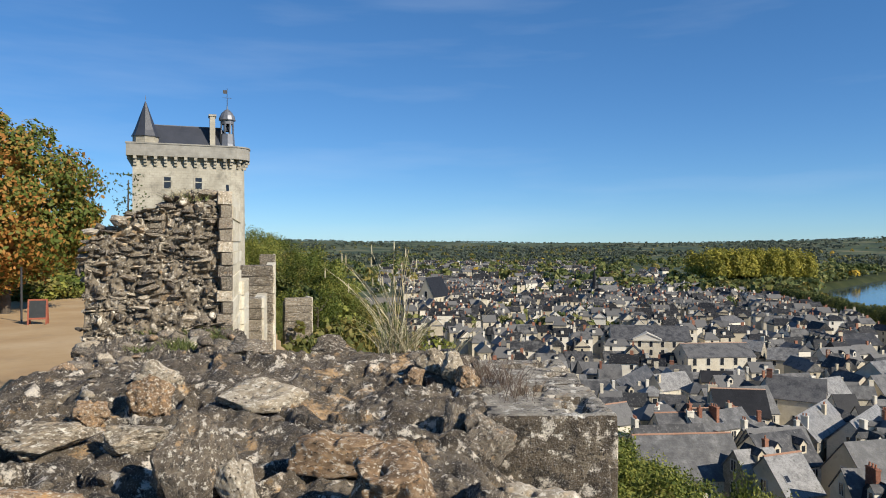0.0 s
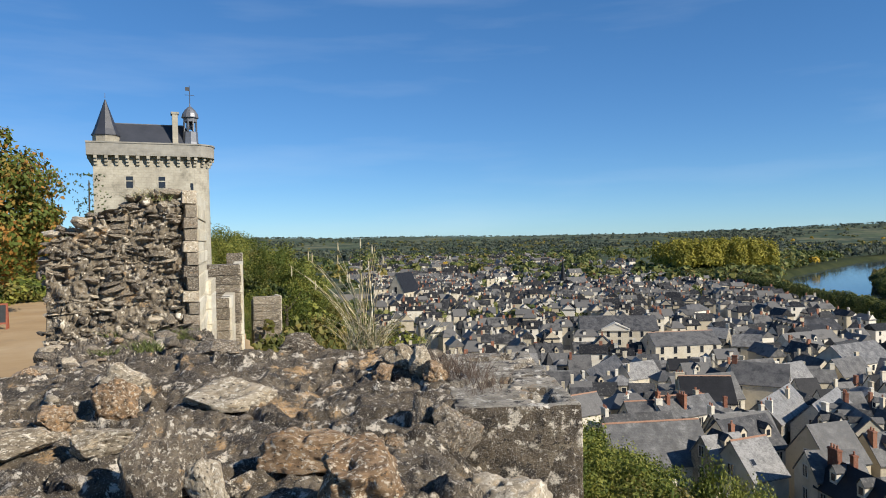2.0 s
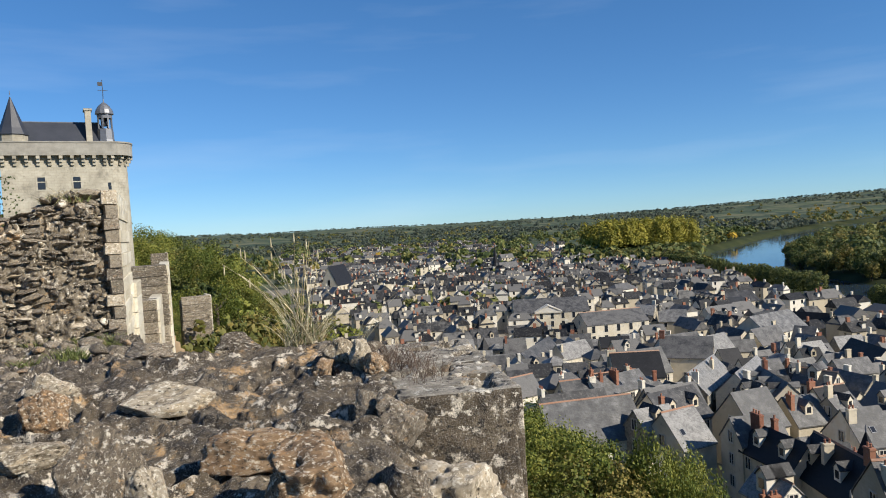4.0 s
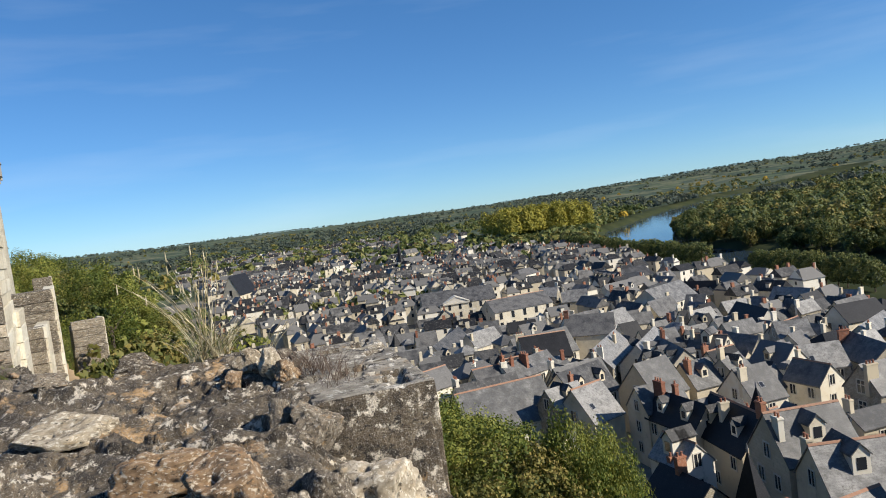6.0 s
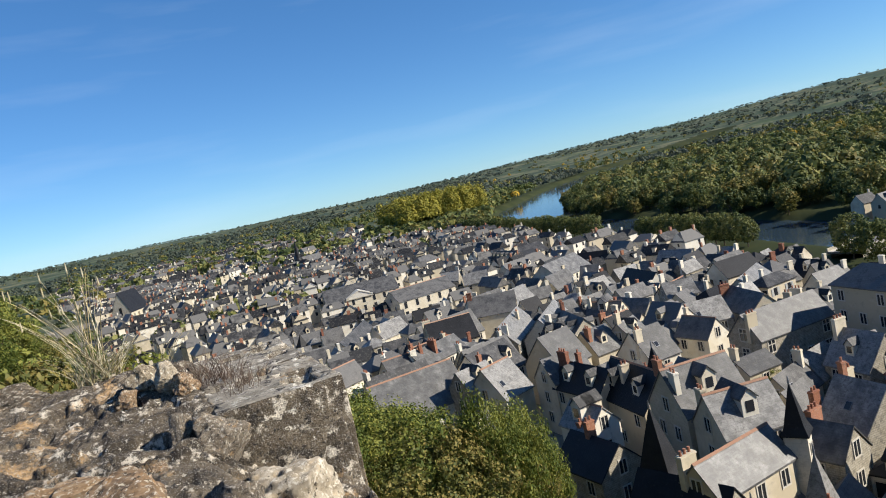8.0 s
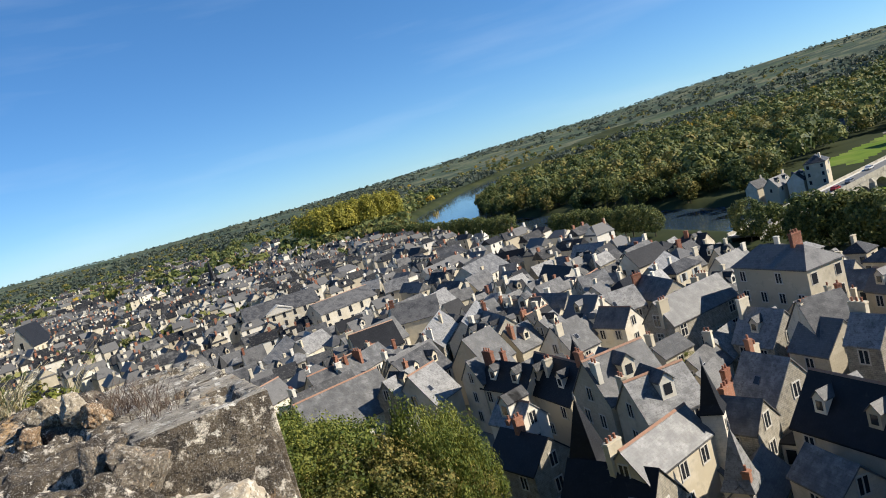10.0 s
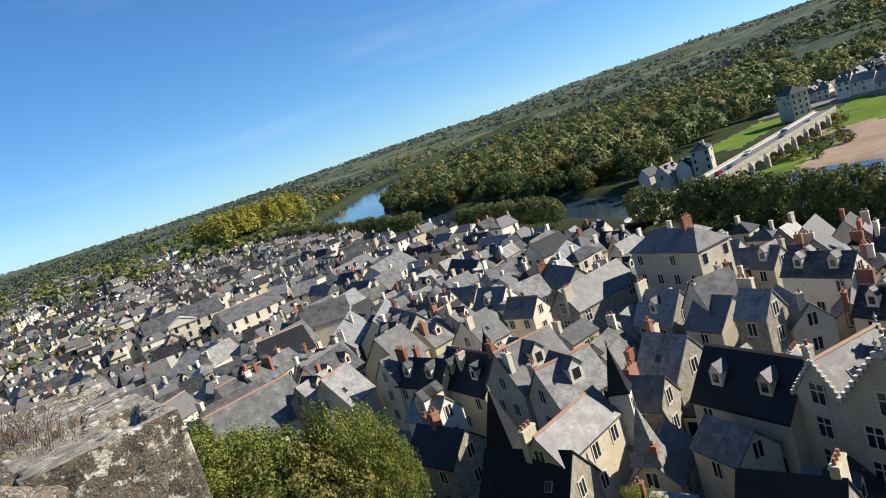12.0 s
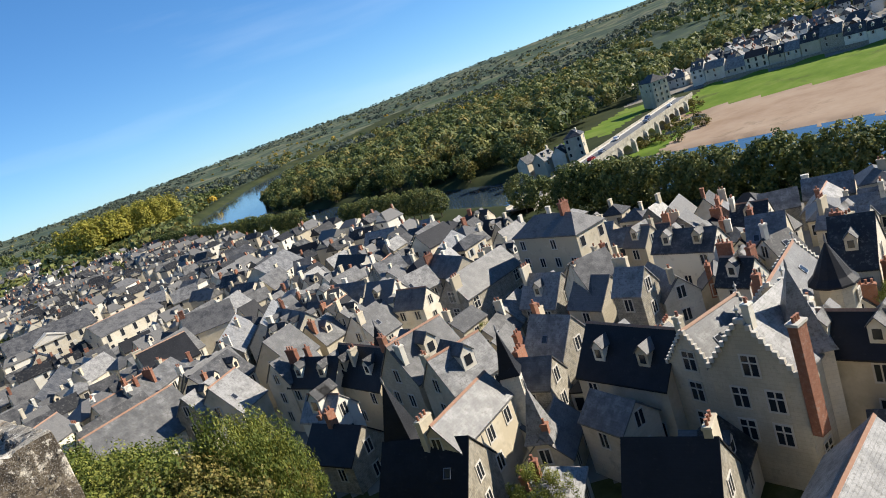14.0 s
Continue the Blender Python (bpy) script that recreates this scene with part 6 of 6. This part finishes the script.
# ---------------------------------------------------------------- ruined wall end
def stone_block(seed, mat, rough=0.05, bevel=0.13):
    """A worn block: a bevelled box with jittered corners."""
    rng = np.random.RandomState(seed)
    bm = bmesh.new()
    bmesh.ops.create_cube(bm, size=1.0)
    bmesh.ops.bevel(bm, geom=bm.edges[:], offset=bevel, segments=1, affect="EDGES")
    for v in bm.verts:
        v.co += Vector(rng.uniform(-rough, rough, 3))
    me = bpy.data.meshes.new("stone")
    bm.to_mesh(me)
    bm.free()
    me.materials.append(mat)
    return me


def rubble_stone(seed, mat):
    """A worn lump: a rounded box with an uneven skin."""
    rng = np.random.RandomState(seed)
    bm = bmesh.new()
    bmesh.ops.create_icosphere(bm, subdivisions=2, radius=1.0)
    co = np.array([v.co for v in bm.verts])
    co = co / (np.abs(co) ** 6.0).sum(1)[:, None] ** (1 / 6.0) * 0.52
    for k in range(9):
        nrm = rng.normal(size=3)
        nrm /= np.linalg.norm(nrm)
        co = co - np.maximum(0, co @ nrm - rng.uniform(0.3, 0.5))[:, None] * nrm
    co = co * (1 + 0.5 * (fbm(co[:, 0] * 4 + seed, co[:, 1] * 4, co[:, 2] * 4, 3) - 0.5))[:, None] + rng.uniform(-0.06, 0.06, co.shape)
    for v, c in zip(bm.verts, co):
        v.co = c
    me = bpy.data.meshes.new("stone")
    bm.to_mesh(me)
    bm.free()
    me.materials.append(mat)
    return me


def ruin():
    az_l, az_r, d = radians(-27.0), radians(-16.9), 7.7
    pl, pr = Vector((d * math.sin(az_l), d * math.cos(az_l))), Vector((d * math.sin(az_r), d * math.cos(az_r)))
    width = (pr - pl).length
    yaw = math.degrees(math.atan2(pr.y - pl.y, pr.x - pl.x))
    t = thing("ruined_wall", "broken end of a thick rubble castle wall", "ruin", (pl.x, pl.y, H), yaw)

    def top(u):
        return np.interp(u, (0.0, 0.05, 0.2, 0.4, 0.55, 0.7, 0.9, 1.0), (-0.05, 0.1, 0.22, 0.30, 0.42, 0.50, 0.49, 0.44))

    nu, nv = 150, 200
    us, vs = np.linspace(0, 1, nu), np.linspace(0, 1, nv)
    U, V = np.meshgrid(us, vs)
    zt = top(U) - 0.12
    Zc = -3.2 + V * (zt + 3.2)
    lean = 0.35 * smooth(-0.5, -1.6, Zc)
    bulge = 0.22 * (fbm(U * 9, Zc * 6, 0, 4) - 0.5) + 0.15 * (fbm(U * 26, Zc * 22, 4, 4, 0.65) - 0.5)
    Yc = -lean + bulge + 0.02
    Xc = U * width
    # core: front, then back over the top
    rows_x, rows_y, rows_z = [Xc], [Yc], [Zc]
    for k in range(1, 16):
        f = k / 15
        rows_x.append(Xc[-1:])
        rows_y.append(Yc[-1:] + f * 1.6)
        rows_z.append(Zc[-1:] + 0.10 * (fbm(Xc[-1:] * 8, Xc[-1:] * 0 + f * 9, 3, 3) - 0.5) * 2 + f * 0.05)
    rows_x.append(Xc[-1:])
    rows_y.append(Yc[-1:] + 1.6)
    rows_z.append(Zc[-1:] * 0 - 3.2)
    cx_, cy_, cz_ = (np.concatenate(a, 0) for a in (rows_x, rows_y, rows_z))
    # inner (left) face
    lx = np.concatenate([cx_[:, :1] * 0 + 0.02 + 0.1 * (fbm(cz_[:, :1] * 5, cy_[:, :1] * 5, 1, 3) - 0.5)], 1)
    cx_ = np.concatenate([lx, cx_, cx_[:, -1:] + 0.0], 1)
    cy_ = np.concatenate([cy_[:, :1] + 1.6, cy_, cy_[:, -1:] + 1.6], 1)
    cz_ = np.concatenate([cz_[:, :1], cz_, cz_[:, -1:]], 1)
    cx_ = cx_ + 0.10 * np.maximum(cy_, 0) * cx_ / width
    ii = np.arange(cx_.size).reshape(cx_.shape)
    q = np.stack([ii[:-1, :-1], ii[:-1, 1:], ii[1:, 1:], ii[1:, :-1]], -1).reshape(-1, 4)
    part("core", np_mesh("core", np.stack([cx_, cy_, cz_], -1).reshape(-1, 3), q, FACE, smooth=True), t, label="grey mortar and rubble core")
    kinds = (FACE, CRUST_DARK, PALE, FACE, CRUST, FACE, CRUST, PALE)
    blocks = [rubble_stone(k, kinds[k]) for k in range(8)]
    corner = [stone_block(k + 20, (FACE, CRUST_DARK, FACE, PALE)[k], 0.035, 0.06) for k in range(4)]
    sr = random.Random(3)
    z, n = -1.55, 0
    loose_v, loose_f, loose_m, count = [], [], [], 0
    forms = [(np.array([v.co for v in b.vertices]), np.array([p.vertices for p in b.polygons])) for b in blocks]
    while z < 0.55:
        h = sr.choice((sr.uniform(0.02, 0.035), sr.uniform(0.03, 0.05), sr.uniform(0.04, 0.08)))
        x = sr.uniform(-0.08, 0.03)
        while x < width - 0.12:
            w = sr.choice((sr.uniform(0.025, 0.06), sr.uniform(0.04, 0.10), sr.uniform(0.08, 0.22)))
            u = (x + w / 2) / width
            if z + h / 2 < float(top(u)) + 0.02 and sr.random() > 0.1:
                zz = z + h / 2 + sr.uniform(-0.03, 0.03)
                yy = -0.35 * float(smooth(-0.5, -1.6, np.array(zz))) + 0.22 * (float(fbm(np.array(u * 9), np.array(zz * 6), 0, 4)) - 0.5) + 0.10 + sr.uniform(-0.06, 0.03)
                k = sr.randrange(8)
                size = (w * 1.1, sr.uniform(0.14, 0.26), h * sr.uniform(1.05, 1.5))
                turn = Euler((sr.uniform(-0.3, 0.3), sr.uniform(-0.28, 0.28), sr.uniform(-0.4, 0.4)))
                if w > 0.09 and n < 290:
                    o = part("stone", blocks[k], t, (x + w / 2, yy, zz), scale=size)
                    o.rotation_euler = turn
                    n += 1
                else:
                    v, f = forms[k]
                    loose_v.append((v * np.array(size)) @ np.array(turn.to_matrix()).T + np.array([x + w / 2, yy, zz]))
                    loose_f.append(f + count)
                    loose_m += [k] * len(f)
                    count += len(v)
            x += w * sr.uniform(0.85, 1.1)
        z += h * 0.92
    rubble = part("rubble", np_mesh("rubble", np.concatenate(loose_v), np.concatenate(loose_f), list(kinds), loose_m), t, label="small broken stones packed in the wall's core")
    tagged(rubble, kind="stuff")
    # dressed outer face with quoins, flaring to the foot
    qr = random.Random(8)
    z = -3.0
    k = 0
    while z < 0.42:
        h = qr.uniform(0.11, 0.15)
        w = qr.uniform(0.14, 0.17) if k % 2 else qr.uniform(0.11, 0.14)
        flare = 0.10 * float(smooth(-0.8, -2.6, np.array(z)))
        part("quoin", corner[k % 4], t, (width - w / 2 + 0.035, 0.065 - flare * 0.3 + qr.uniform(-0.02, 0.02), z + h / 2), qr.uniform(-2, 2), scale=(w, 0.24, h * 0.99))
        for j in range(6):
            part("facing_block", QUOIN, t, (width + 0.02 + flare - 0.06 + 0.15 * (0.22 + j * 0.31), 0.22 + j * 0.31 + (0.1 if k % 2 else 0), z + h / 2), -8, scale=(0.16, 0.312, h * 0.995))
        z += h
        k += 1
    return t, width


QUOIN = stone_block(40, material("dressed_limestone", [(0.60, 0.53, 0.39), (0.74, 0.67, 0.51), (0.82, 0.77, 0.63)], 5, 0.92, 0.4, 40, 0.4, (0.34, 0.3, 0.22), 9, (0.6, 0.72)), 0.012, 0.03)
ruin_ob, ruin_w = ruin()


def pier(az, d, w, depth, z0, z1, yaw, label, name="stone_pier", mat=None):
    x, y = d * math.sin(radians(az)), d * math.cos(radians(az))
    t = thing(name, label, "ruin", (x, y, H), yaw)
    b = [stone_block(70 + k, mat or FACE, 0.03, 0.05) for k in range(4)]
    z, k = z0, 0
    pr = random.Random(int(d * 10))
    part("core", Build().box(-w / 2 + 0.06, 0.06, z0, w / 2 - 0.06, depth - 0.06, z1 - 0.08).mesh("core", mat or FACE), t)
    while z < z1:
        h = pr.uniform(0.13, 0.2) * (1 if d < 15 else 2.2)
        n = max(1, int(w / (0.38 if d < 15 else 0.7)))
        for i in range(n):
            part("block", b[k % 4], t, (-w / 2 + (i + 0.5) * w / n + (0.08 if int(z * 7) % 2 else -0.05) * (n > 1), 0.12, z + h / 2), 0, scale=(w / n * 1.0, 0.28, h * 0.98))
            k += 1
        # Right side in paler stone than the front: sun and shade in the colours.
        m = max(1, int(depth / 0.5))
        for i in range(m):
            part("block", QUOIN, t, (w / 2 - 0.05, (i + 0.5) * depth / m, z + h / 2), 0, scale=(0.16, depth / m, h * 0.98))
        z += h
    return t


pier(-15.35, 11.0, 0.36, 1.1, -3.6, -0.95, 11.5, "grey ashlar buttress of the castle wall")
pier(-15.0, 12.2, 0.62, 2.0, -3.6, -0.55, 13, "broken stub of the rubble curtain wall", "wall_stub")
pier(-16.35, 9.3, 0.14, 0.9, -3.2, -0.62, 12, "pale dressed buttress against the ruined wall", "stone_pier", QUOIN.materials[0])
pier(-11.6, 34.0, 1.3, 1.2, -8.0, -2.75, 20, "ivy-grown broken wall lower on the slope", "wall_stub")
pier(-14.0, 48.0, 1.0, 2.0, -8.0, -1.0, 14, "ruined stone wall stub by the clock tower", "wall_stub")


# ---------------------------------------------------------------- plants by the wall
def blades(seed, n, base_r, lo, hi, lean, width, bend):
    """Curved grass blades, each a narrow three-sided strip."""
    rng = random.Random(seed)
    b = Build()
    b.tips = []
    for k in range(n):
        a = rng.uniform(0, 6.283)
        h = rng.uniform(lo, hi)
        bx, by = base_r * rng.uniform(-1, 1), base_r * rng.uniform(-1, 1) * 0.6
        dx, dy = lean[0] + rng.uniform(-bend, bend), lean[1] + rng.uniform(-bend, bend)
        pts = []
        for i in range(7):
            f = i / 6
            pts.append(Vector((bx + dx * h * f ** 1.5, by + dy * h * f ** 1.5, h * (f - 0.25 * bend * f * f))))
        w = width * rng.uniform(0.7, 1.3)
        b.tips.append(pts[-1])
        vs, fs = [], []
        for i, p in enumerate(pts):
            ww = w * (1 - 0.5 * i / 6)
            vs += [p + Vector((math.cos(a) * ww, math.sin(a) * ww, 0)), p + Vector((math.cos(a + 2.1) * ww, math.sin(a + 2.1) * ww, 0)), p + Vector((math.cos(a + 4.2) * ww, math.sin(a + 4.2) * ww, 0))]
        for i in range(6):
            for j in range(3):
                fs.append((3 * i + j, 3 * i + (j + 1) % 3, 3 * i + 3 + (j + 1) % 3, 3 * i + 3 + j))
        b.poly(vs, fs)
    return b


STRAW = material("dry_straw", [(0.40, 0.32, 0.16), (0.58, 0.49, 0.29), (0.68, 0.61, 0.42)], 12, 0.8, 0, island=True, random_mix=0.7)
GREENBLADE = material("green_blades", [(0.10, 0.13, 0.03), (0.2, 0.22, 0.06)], 12, 0.7, 0, island=True, random_mix=0.7)
TWIG = material("dry_twigs", [(0.10, 0.065, 0.045), (0.2, 0.14, 0.1)], 12, 0.9, 0, island=True, random_mix=0.7)

scrub = thing("grass_tuft", "dry brown scrub growing on the ruined wall's top", "grass", ruin_ob.matrix_basis @ Vector((ruin_w * 0.70, 0.12, 0.43)))
part("stalk_clump", blades(31, 160, 0.16, 0.06, 0.2, (0.0, 0.0), 0.003, 1.0).mesh("stalk_clump", STRAW), scrub)
part("leaf_clump", blades(32, 160, 0.24, 0.04, 0.13, (0.0, 0.0), 0.0035, 1.1).mesh("leaf_clump", GREENBLADE), scrub)
part("twig_clump", blades(33, 60, 0.22, 0.05, 0.16, (0.0, 0.0), 0.003, 1.1).mesh("twig_clump", TWIG), scrub)

gx, gy = -0.15, 2.33
tuft = thing("grass_tuft", "tall dry straw-coloured grass tuft with seed heads", "grass", (gx, gy, wall_z(gx, gy) - 0.005))
stalks = blades(1, 30, 0.04, 0.22, 0.37, (-0.3, 0.0), 0.0017, 0.5)
upright = blades(6, 7, 0.02, 0.30, 0.38, (-0.02, 0.0), 0.0017, 0.22)
part("stalk_clump", stalks.mesh("stalk_clump", STRAW), tuft)
part("upright_clump", upright.mesh("upright_clump", STRAW), tuft)
part("basal_leaves", blades(2, 150, 0.06, 0.05, 0.16, (0.05, 0.0), 0.0014, 0.95).mesh("basal_leaves", STRAW), tuft)
part("green_leaves", blades(3, 50, 0.05, 0.05, 0.14, (0.1, 0.0), 0.0016, 0.8).mesh("green_leaves", GREENBLADE), tuft)
seedr = random.Random(5)
head = Build().tube([(0, 0, 0, 0.0008), (0, 0, 0.008, 0.0022), (0, 0, 0.02, 0.002), (0, 0, 0.032, 0.0006)], 6).mesh("seed_head", STRAW)
for tip in stalks.tips[::3] + upright.tips[::2]:
    part("seed_head", head, tuft, tip - Vector((0, 0, 0.012)), tilt=seedr.uniform(-0.2, 0.2))


def side_shoots():
    b = blades(9, 9, 0.02, 0.10, 0.26, (0.75, 0.0), 0.0013, 0.35)
    return b.mesh("stalk_clump", STRAW)


s2 = thing("grass_sprig", "thin straw-coloured grass stems on the wall", "grass", (0.03, 2.34, wall_z(0.03, 2.34) - 0.01))
part("stalk_clump", side_shoots(), s2)
for k, (x, y, n, h) in enumerate(((0.16, 1.98, 90, 0.10), (0.10, 2.05, 60, 0.09), (0.21, 1.90, 60, 0.08), (0.18, 1.80, 40, 0.07))):
    p = thing("dry_plant", "small brown dried plant growing from the wall", "plant", (x, y, wall_z(x, y) - 0.01))
    part("twig_clump", blades(20 + k, n, 0.05, h * 0.5, h * 1.25, (0.1, 0), 0.001, 0.6).mesh("twig_clump", TWIG), p)
rt = radians(-20.3)
top_tuft = thing("grass_tuft", "dry grass tuft on top of the ruined wall", "grass", (7.95 * math.sin(rt), 7.95 * math.cos(rt), H + 0.36))
part("stalk_clump", blades(30, 120, 0.14, 0.08, 0.22, (0, 0), 0.0035, 0.9).mesh("stalk_clump", STRAW), top_tuft)
for k in range(12):
    w_y = rr.uniform(5.6, 7.3)
    l, r = np.interp(w_y, *zip(*XL)), np.interp(w_y, *zip(*XR))
    w_x = rr.uniform(l + 0.5, r - 0.1)
    p = thing("weed", "low green weed between the wall stones", "plant", (w_x, w_y, wall_z(w_x, w_y) - 0.02), group="weeds")
    part("leaves", blades(40 + k, 60, 0.09, 0.04, 0.16, (0, 0), 0.005, 0.8).mesh("leaves", GREENBLADE), p)

# ---------------------------------------------------------------- castle court
a = radians(-31.9)
tree("chestnut", 27 * math.sin(a), 27 * math.cos(a), "autumn-tinted chestnut tree beside the sandy court", 0.68, H - 2.75, 40)
a = radians(-37.5)
tree("chestnut", 29 * math.sin(a), 29 * math.cos(a), "autumn-tinted chestnut tree beside the sandy court", 0.7, H - 2.75, 200)
sap_a = radians(-24.2)
sapling = thing("sapling", "thin leafy sapling behind the ruined wall", "tree", (10 * math.sin(sap_a), 10 * math.cos(sap_a), H - 2.4))
part("stem", Build().limb((0, 0, -0.4), (0.03, 0, 3.2), 0.03, 0.008).mesh("stem", BARK), sapling)
rng_s = np.random.RandomState(77)
lp = np.clip(rng_s.normal(size=(420, 3)), -1.5, 1.5) * np.array([0.13, 0.13, 0.42]) + np.array([0.02, 0, 2.65])
lv, lq = leaf_quads(rng_s, lp, rng_s.normal(size=(420, 3)), 0.02)
part("leaves", np_mesh("leaves", lv, lq, LEAF_DARK), sapling)
for az_b, d_b, s_b in ((-12.6, 30, 0.8), (-11.9, 27, 0.7), (-13.1, 22, 0.6), (-10.4, 33, 0.9), (-12.3, 19, 0.5)):
    xb, yb = d_b * math.sin(radians(az_b)), d_b * math.cos(radians(az_b))
    tree("bush", xb, yb, "olive-green shrub growing on the wall foot", s_b, H - 4.6 - 0.05 * d_b, 70 * s_b, "slope shrubs", 1.2, "shrub")
for k in range(40):
    d, a = rr.uniform(31, 44), radians(rr.uniform(-44, -22))
    tree("shrub" if k % 3 else "bush", d * math.sin(a), d * math.cos(a), "low green shrub on the bank behind the court", rr.uniform(0.5, 1.0), H - 2.9 + 0.05 * (d - 31), rr.uniform(0, 360), "court shrubs", 0.7, "shrub")


def a_board(az, d):
    x, y = d * math.sin(radians(az)), d * math.cos(radians(az))
    t = thing("chalkboard_sign", "folding blackboard sign in a red wooden frame", "sign", (x, y, H - 2.3), 18)
    t.scale = (0.72, 0.72, 0.72)
    wood = material("red_brown_wood", [(0.28, 0.07, 0.035), (0.38, 0.11, 0.05)], 8, 0.6, 0.2, 40)
    board = material("blackboard", [(0.02, 0.024, 0.024), (0.035, 0.04, 0.04)], 6, 0.7, 0, second=(0.16, 0.16, 0.16), second_scale=25, second_cut=(0.62, 0.7))
    for s in (-1, 1):
        tilt = s * 0.16
        leaf = part("frame", Build().box(-0.35, -0.02, 0, -0.29, 0.02, 1.0).box(0.29, -0.02, 0, 0.35, 0.02, 1.0).box(-0.29, -0.02, 0.94, 0.29, 0.02, 1.0).box(-0.29, -0.02, 0.2, 0.29, 0.02, 0.27).mesh("frame", wood), t, (0, s * 0.17, 0), tilt=tilt)
        part("board", Build().box(-0.29, -0.012, 0.27, 0.29, 0.012, 0.94).mesh("board", board), leaf)


a_board(-29.9, 23.0)
pa = radians(-30.9)
post = thing("post", "thin dark metal post in the court", "post", (24 * math.sin(pa), 24 * math.cos(pa), H - 2.3), data=Build().tube([(0, 0, -0.3, 0.03), (0, 0, 1.55, 0.03), (0, 0, 1.6, 0.045)], 8).mesh("post", IRON))

# ---------------------------------------------------------------- trees and gardens among the houses
for x, y, s, key in ((80.7, 65.7, 0.45, "near_b"), (69.0, 64.3, 0.4, "near_a"), (66.5, 63.2, 0.35, "near_c"), (70.9, 32.9, 0.3, "near_b"), (69.3, 47.3, 0.28, "near_b"), (70.5, 14.5, 0.55, "near_a"), (85.3, 106.3, 0.35, "near_c")):
    tree(key, x, y, "small green garden tree between the houses", s, float(town_height(x, y)), 30 * s, "garden trees")
for x, y, s in ((77.9, 387.1, 0.9), (100.8, 360.6, 0.6), (84.0, 384.0, 0.8), (60, 330, 0.7), (20, 300, 0.6), (30, 345, 0.7), (125, 420, 0.7), (5, 390, 0.7), (50, 430, 0.8)):
    tree("wood_a" if s > 0.75 else "wood_b", x, y, "dark green tree among the town roofs", s * 0.85, float(town_height(x, y)), 90 * s, "town garden trees")
for x, y, s in ((34.5, 32.9, 0.5), (35.6, 31.6, 0.42), (33.2, 33.4, 0.4)):
    tree("near_c", x, y, "dark ivy-covered tree beside the old houses", s, 11.0, 50 * s, "garden trees", 1.5)
brick_stack = thing("chimney_stack", "tall slender brick chimney stack beside a gable", "chimney", (44.9, 15.1, 19.2), -15)
part("shaft", Build().box(-0.55, -0.35, -3.0, 0.55, 0.35, 5.2).mesh("shaft", BRICK), brick_stack)
part("cap", Build().box(-0.65, -0.45, 5.2, 0.65, 0.45, 5.4).mesh("cap", FRAME), brick_stack)
for i in (-0.3, 0.0, 0.3):
    part("chimney_pot", POTMESH, brick_stack, (i, 0, 5.4))
